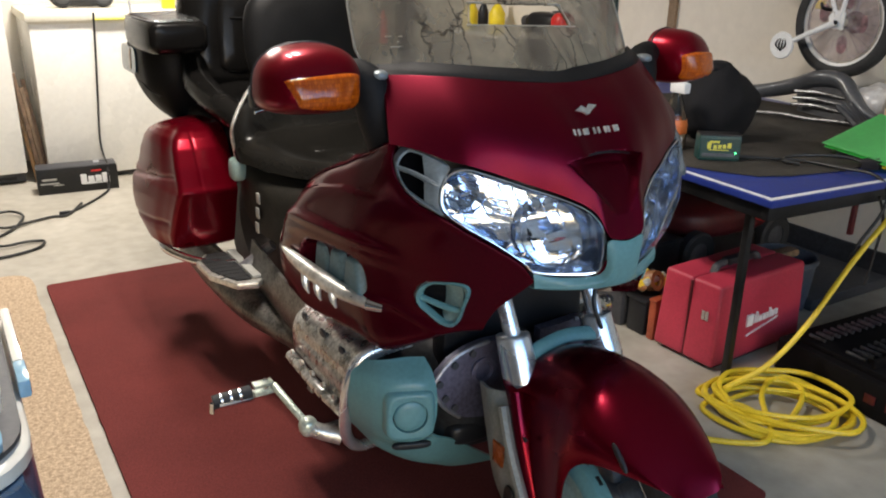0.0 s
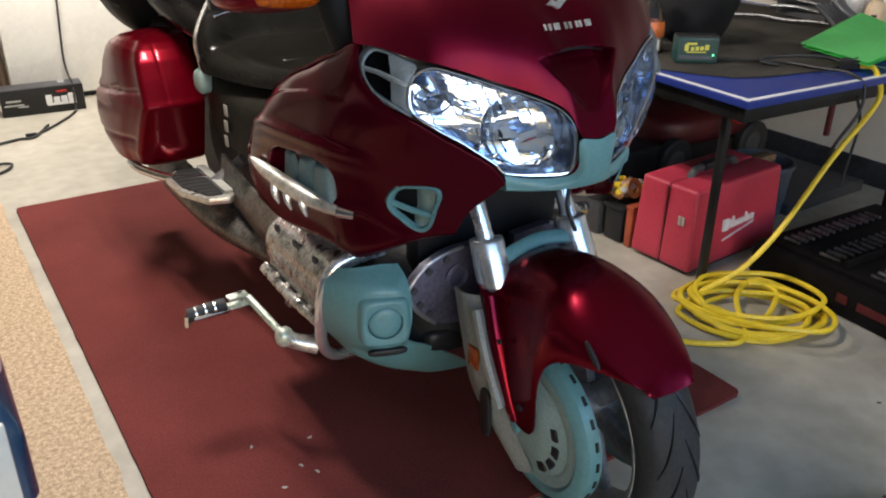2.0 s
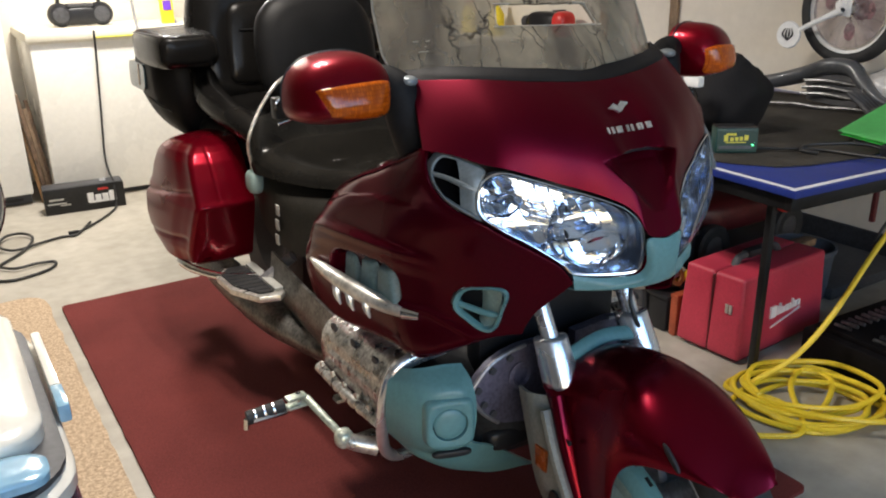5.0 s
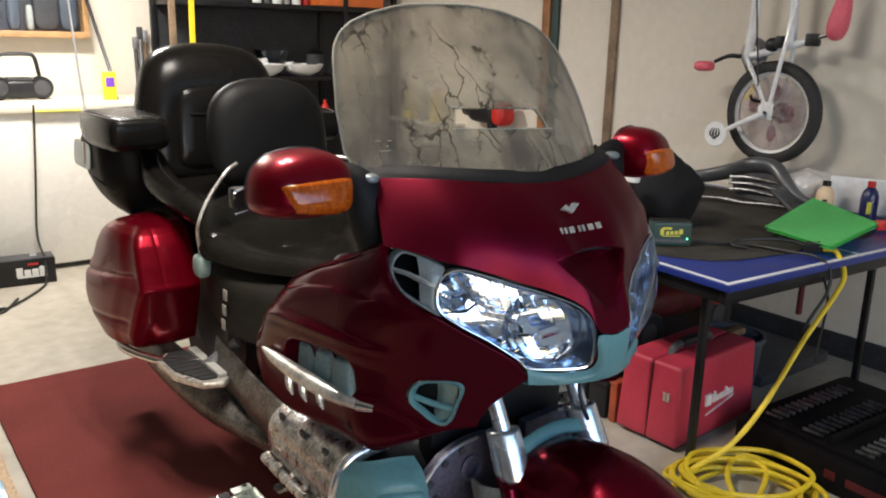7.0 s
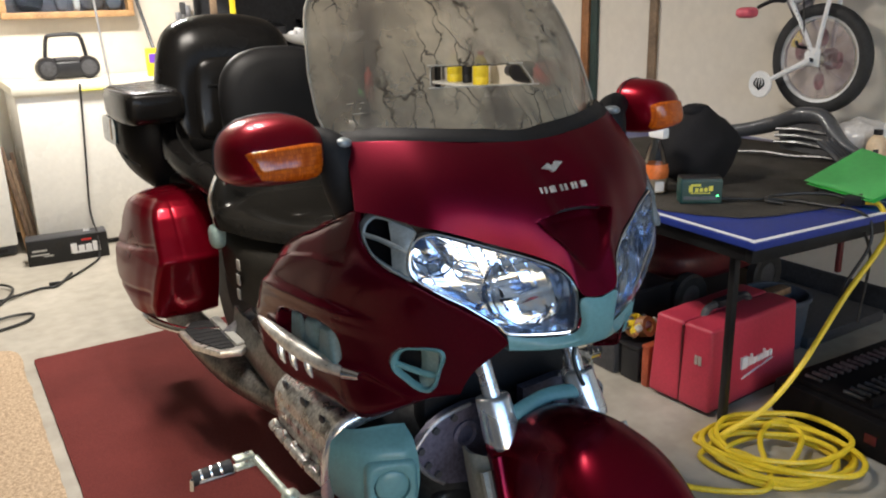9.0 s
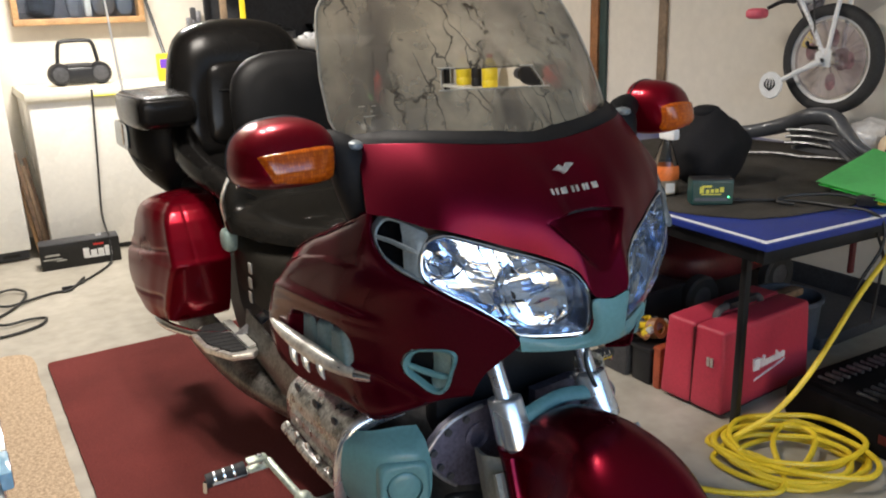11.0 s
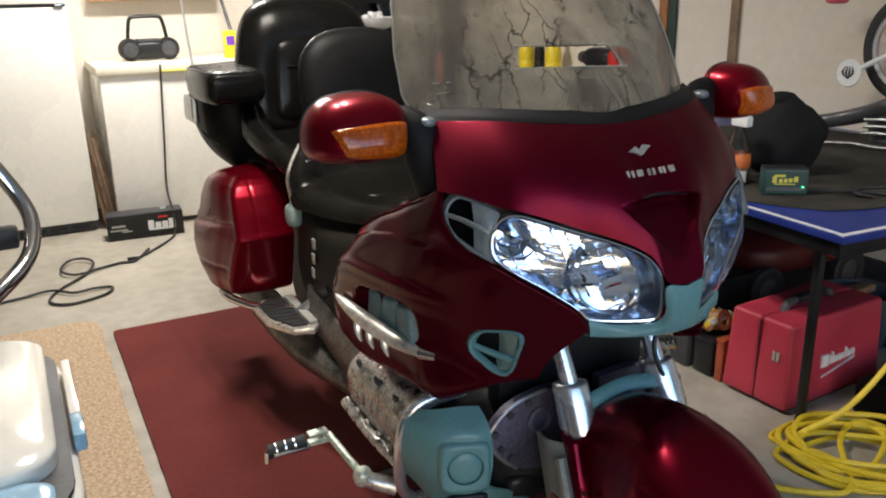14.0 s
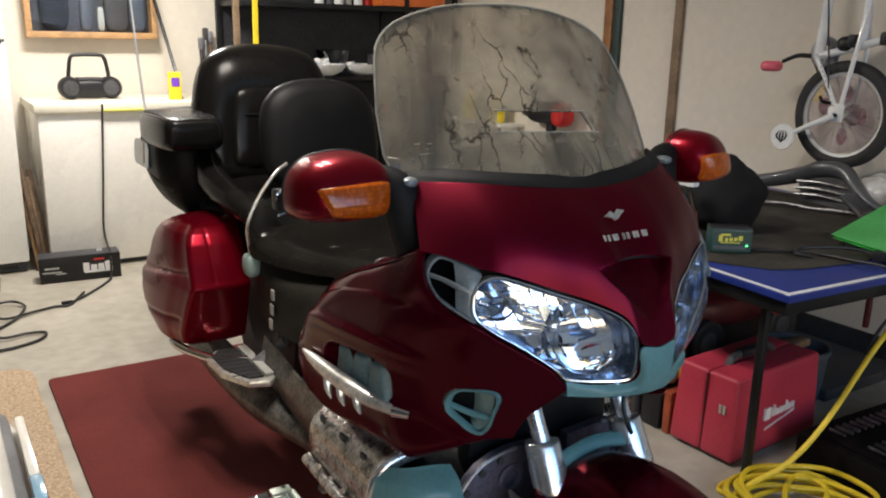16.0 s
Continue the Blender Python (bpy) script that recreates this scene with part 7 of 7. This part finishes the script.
part("front_plate", box(.42, .012, .140, (-.232, -.192, .326), .006), pearl, pan, "white glossy front plate of the pannier", 50)
lt = part("latch", box(.018, .245, .030, (.004, .277, .505), .006), pearl, pan, "white latch with a pale blue tip")
part("tip", box(.020, .085, .032, (.005, .112, .503), .006), pale_blue, lt)
part("wheel", lathe([(.15, -.07), (.27, -.07), (.30, -.04), (.305, 0), (.30, .04), (.27, .07), (.15, .07), (.15, -.07)], 40, pose(-.42, .1, .261, 0, 90)), black_rubber, pan)
part("hanger", box(.06, .5, .08, (-.40, 0, .30), .01), engine_dark, pan)
part("crash_bar", tube([(-.10, .52, .98), (-.03, .50, .86), (-.01, .46, .80), (-.03, .40, .745), (-.10, .32, .70), (-.20, .25, .62)], .015, 12, 30), chrome, pan, "dark chrome bar")
part("bar_mount", box(.05, .05, .04, (-.06, .44, .765), .01), black_plastic, pan)

# ---- the hanging child's bicycle ----
bc = thing("child_bicycle", (2.835, .985, 1.020), "small white child's bicycle hung upright on the wall", "bicycle")
WR = .213
part("tyre", lathe([(WR - .045, -.018), (WR - .030, -.022), (WR - .010, -.020), (WR, -.008), (WR, .008), (WR - .010, .020), (WR - .030, .022), (WR - .045, .018)], 64, pose(0, 0, 0, 0, 90)), black_rubber, bc, "black bicycle tyre", 60)
part("rim", lathe([(WR - .043, -.013), (WR - .036, -.015), (WR - .034, 0), (WR - .036, .015), (WR - .043, .013), (WR - .056, .010), (WR - .056, -.010), (WR - .043, -.013)], 56, pose(0, 0, 0, 0, 90)), rim_silver, bc, "silver rim")
for k in range(20):
    a = 2 * math.pi * k / 20
    part("spoke", tube([(.012 * (1 if k % 2 else -1), .016 * math.cos(a + .5), .016 * math.sin(a + .5)), (0, (WR - .05) * math.cos(a), (WR - .05) * math.sin(a))], .0012, 5, 2), chrome, bc)
part("hub", lathe([(0, -.05), (.010, -.05), (.018, -.03), (.016, 0), (.018, .03), (.010, .05), (0, .05)], 20, pose(0, 0, 0, 0, 90)), chrome_dull, bc)
part("sprocket", lathe([(0, -.004), (.040, -.004), (.043, 0), (.040, .004), (0, .004)], 28, pose(.035, -.02, 0, 0, 90)), mower_red, bc, "dark red sprocket")
wcol = node_mat("milky_disc", (0.42, 0.36, 0.37), 0.22, 0.0, 0.35, 16, 60, 0.1, 40, tint=(0.20, 0.13, 0.14))
wcol.node_tree.nodes["Principled BSDF"].inputs["Alpha"].default_value = 0.30
gd = part("spoke_guard", lathe([(.030, -.020), (.150, -.012), (.150, -.010), (.030, -.018), (.030, -.020)], 48, pose(-.005, 0, 0, 0, 90)), wcol, bc, "milky plastic spoke guard with faded print", 60)
for k in range(4):
    a = radians(20 + 80 * k)
    part("guard_print", pillow(.0015, .022, .034, (-.020, .085 * math.cos(a), .085 * math.sin(a)), 2.2), node_mat("faded_print", (0.24, 0.13, 0.14), 0.5, 0.0, 0.4, 30, 120), gd)
part("dropout", prism([(-.028, -.030), (.030, -.026), (.038, .020), (.012, .044), (-.030, .036)], .008, pose(-.052, .002, .004, 90, 0, 90), .002), frame_white, bc, "white dropout plate")
part("axle_nut", lathe([(0, .012), (.008, .010), (.010, 0)], 8, pose(-.062, 0, 0, 0, -90)), steel_black, bc)
for k in range(2):
    xo = -.048 + .096 * k
    part("chain_stay", tube([(xo, .004, .016), (xo * .9, .062, .120), (xo * .7, .138, .232)], .0085, 10), frame_white, bc, "white stay")
    part("seat_stay", tube([(xo, -.008, .016), (xo * .85, -.024, .150), (xo * .6, -.040, .290), (0, -.046, .44)], .0090, 10), frame_white, bc, "white stay")
for k in range(9):
    part("rivet", box(.003, .005, .005, (-.0575 + .0014 * k, .014 + .0105 * k, .034 + .0185 * k), .001), chrome, bc)
part("rear_cog", lathe([(0, -.006), (.026, -.006), (.028, 0), (.026, .006), (0, .006)], 20, pose(.030, 0, 0, 0, 90)), wood_dark, bc)
part("brake_arm", tube([(-.050, .030, .045), (-.062, .062, .050), (-.060, .075, .070)], .007, 6), steel_black, bc)
part("chain_ring", lathe([(.030, -.003), (.062, -.003), (.066, 0), (.062, .003), (.030, .003), (.030, -.003)], 32, pose(.028, .135, .238, 0, 90)), alloy, bc, "grey chainring")
for k in range(5):
    a = 2 * math.pi * k / 5
    part("ring_arm", tube([(.028, .135, .238), (.028, .135 + .05 * math.cos(a), .238 + .05 * math.sin(a))], .005, 6, 2), alloy, bc)
part("cable", tube([(-.02, .140, .60), (-.03, .110, .42), (-.034, .090, .30), (-.040, .070, .20), (-.050, .050, .10)], .0035, 6, 30), black_cable, bc)
part("clip", box(.05, .03, .05, (-.01, -.005, .262), .008), black_plastic, bc)
part("down_tube", tube([(0, .145, .225), (0, .135, .40), (0, .13, .72)], .020, 12), frame_white, bc, "white frame tube")
part("seat_tube", tube([(0, .145, .225), (0, .02, .255), (0, -.115, .292)], .016, 12), frame_white, bc, "white frame tube")
part("top_tube", tube([(0, -.035, .28), (0, -.035, .45), (0, -.01, .72)], .017, 12), frame_white, bc, "white frame tube")
part("seat_post", tube([(0, -.10, .288), (0, -.215, .325)], .011, 10, 2), chrome, bc)
part("clamp", box(.04, .05, .05, (0, -.135, .272), .008), black_plastic, bc)
sd = pillow(.060, .075, .135, (0, 0, 0), 2.4, 28, 20)
for v in sd.verts:
    t = (v.co.z + .135) / .27
    v.co.x *= 1.25 - .85 * t
    v.co.y *= .72 - .38 * t
bmesh.ops.transform(sd, matrix=pose(0, -.235, .405, 8) @ Matrix.Scale(.82, 4), verts=sd.verts)
part("saddle", sd, pink, bc, "pink child's saddle", 60)
cr = part("crank", tube([(-.055, .145, .225), (-.058, .20, .225), (-.060, .265, .20)], [.010, .009, .008], 8), steel_black, bc, "black crank arm")
part("pedal", pillow(.044, .036, .022, (-.095, .290, .180), 3.0), pink, cr, "pink pedal", 60)
part("crank", tube([(-.065, .0, .0), (-.075, .09, -.045), (-.080, .165, -.085)], [.014, .011, .010], 10), frame_white, bc, "white kickstand arm")
rd = part("reflector_disc", lathe([(0, -.006), (.052, -.006), (.055, 0), (.052, .006), (0, .006)], 28, pose(-.085, .205, -.105, 0, 90)), frame_white, bc, "white disc with a black zigzag")
for k in range(4):
    y0 = .180 + .015 * k
    part("claw_mark", tube([(-.0925, .205, -.128), (-.0925, y0 + .004, -.104), (-.0925, y0 + .010 - .006 * k, -.078)], [.001, .0042, .001], 6, 8), steel_black, rd)
part("chain", tube([(.028, .195, .225), (.030, .120, .10), (.030, .028, .0)], .004, 6, 20), steel_black, bc)
part("brake", pillow(.03, .035, .03, (0, .03, .275), 2.5), black_plastic, bc)
part("handlebar", tube([(-.22, .10, .98), (-.08, .12, .92), (0, .13, .90), (.08, .12, .92), (.16, .10, .98)], .012, 10), chrome, bc)
part("fork", tube([(0, .13, .72), (0, .12, .90), (0, .06, 1.12)], .018, 10), frame_white, bc)
part("front_tyre", lathe([(WR - .045, -.018), (WR - .010, -.020), (WR, 0), (WR - .010, .020), (WR - .045, .018)], 48, pose(0, .05, 1.14, 0, 90)), black_rubber, bc)
part("wall_hook", tube([(.20, .10, .80), (.05, .10, .80), (.0, .13, .78)], .008, 8), yellow_paint, bc)
yb = obj("wall_card", box(.004, .05, .13, (RX - .003, 1.225, 1.05), 0), yellow_paint)
tagged(yb, "yellow card fixed to the wall behind a bicycle", "card")

# drill hanging on the side wall, seen through the slot of the windscreen
dr = thing("power_drill", (2.90, 2.90, .83), "black and red power drill on a wall hook", "drill")
part("body", pillow(.060, .150, .065, (0, .02, .03), 3.0), black_plastic, dr)
part("chuck", lathe([(.042, 0), (.032, .06), (.016, .075), (0, .075)], 16, pose(0, .16, .03, -90)), dark_grey, dr)
part("motor_cap", pillow(.065, .055, .072, (0, -.135, .03), 3.0), red_plastic, dr, "red motor cap")
part("grip", box(.045, .06, .13, (0, -.04, -.15), .015), black_plastic, dr)
part("hook", box(.075, .04, .02, (.08, 0, .08), .004), dark_grey, dr)

# tool handle on the floor in front
tl = thing("teal_tool", (1.05, -.39, 0), "pale teal plastic tool with a dark ring lying on concrete", "tool", rz=-26)
part("body", pillow(.165, .055, .026, (.140, 0, .026), 4.0), teal_light, tl, "", 60)
part("tip", pillow(.030, .052, .024, (-.002, 0, .026), 4.0), cream, tl, "yellowed end piece", 60)
part("ring", lathe([(.028, -.006), (.040, -.006), (.042, .0), (.040, .006), (.028, .006), (.028, -.006)], 28, pose(.13, -.045, .046, 10)), steel_black, tl)

# ---- debris on the mat and floor ----
random.seed(21)
for k in range(16):
    if 5 <= k < 11:
        continue
    x, y = (random.uniform(.20, .40), random.uniform(.30, .55)) if k < 11 else (random.uniform(1.2, 1.6), random.uniform(-.5, -.1))
    z = .0115 if k < 11 else .0005
    c = obj("paper_scrap" if k < 11 else "floor_stain_chip", prism([(0, 0), (.010, .002), (.012, .006), (.004, .007)], .0015, Matrix.Translation((x, y, z)) @ Matrix.Rotation(random.uniform(0, 6), 4, "Z")), bone if k < 11 else dark_grey)
    tagged(c, "tiny pale scrap lying on a red mat" if k < 11 else "tiny dark chip lying on concrete", "scrap", "scraps")
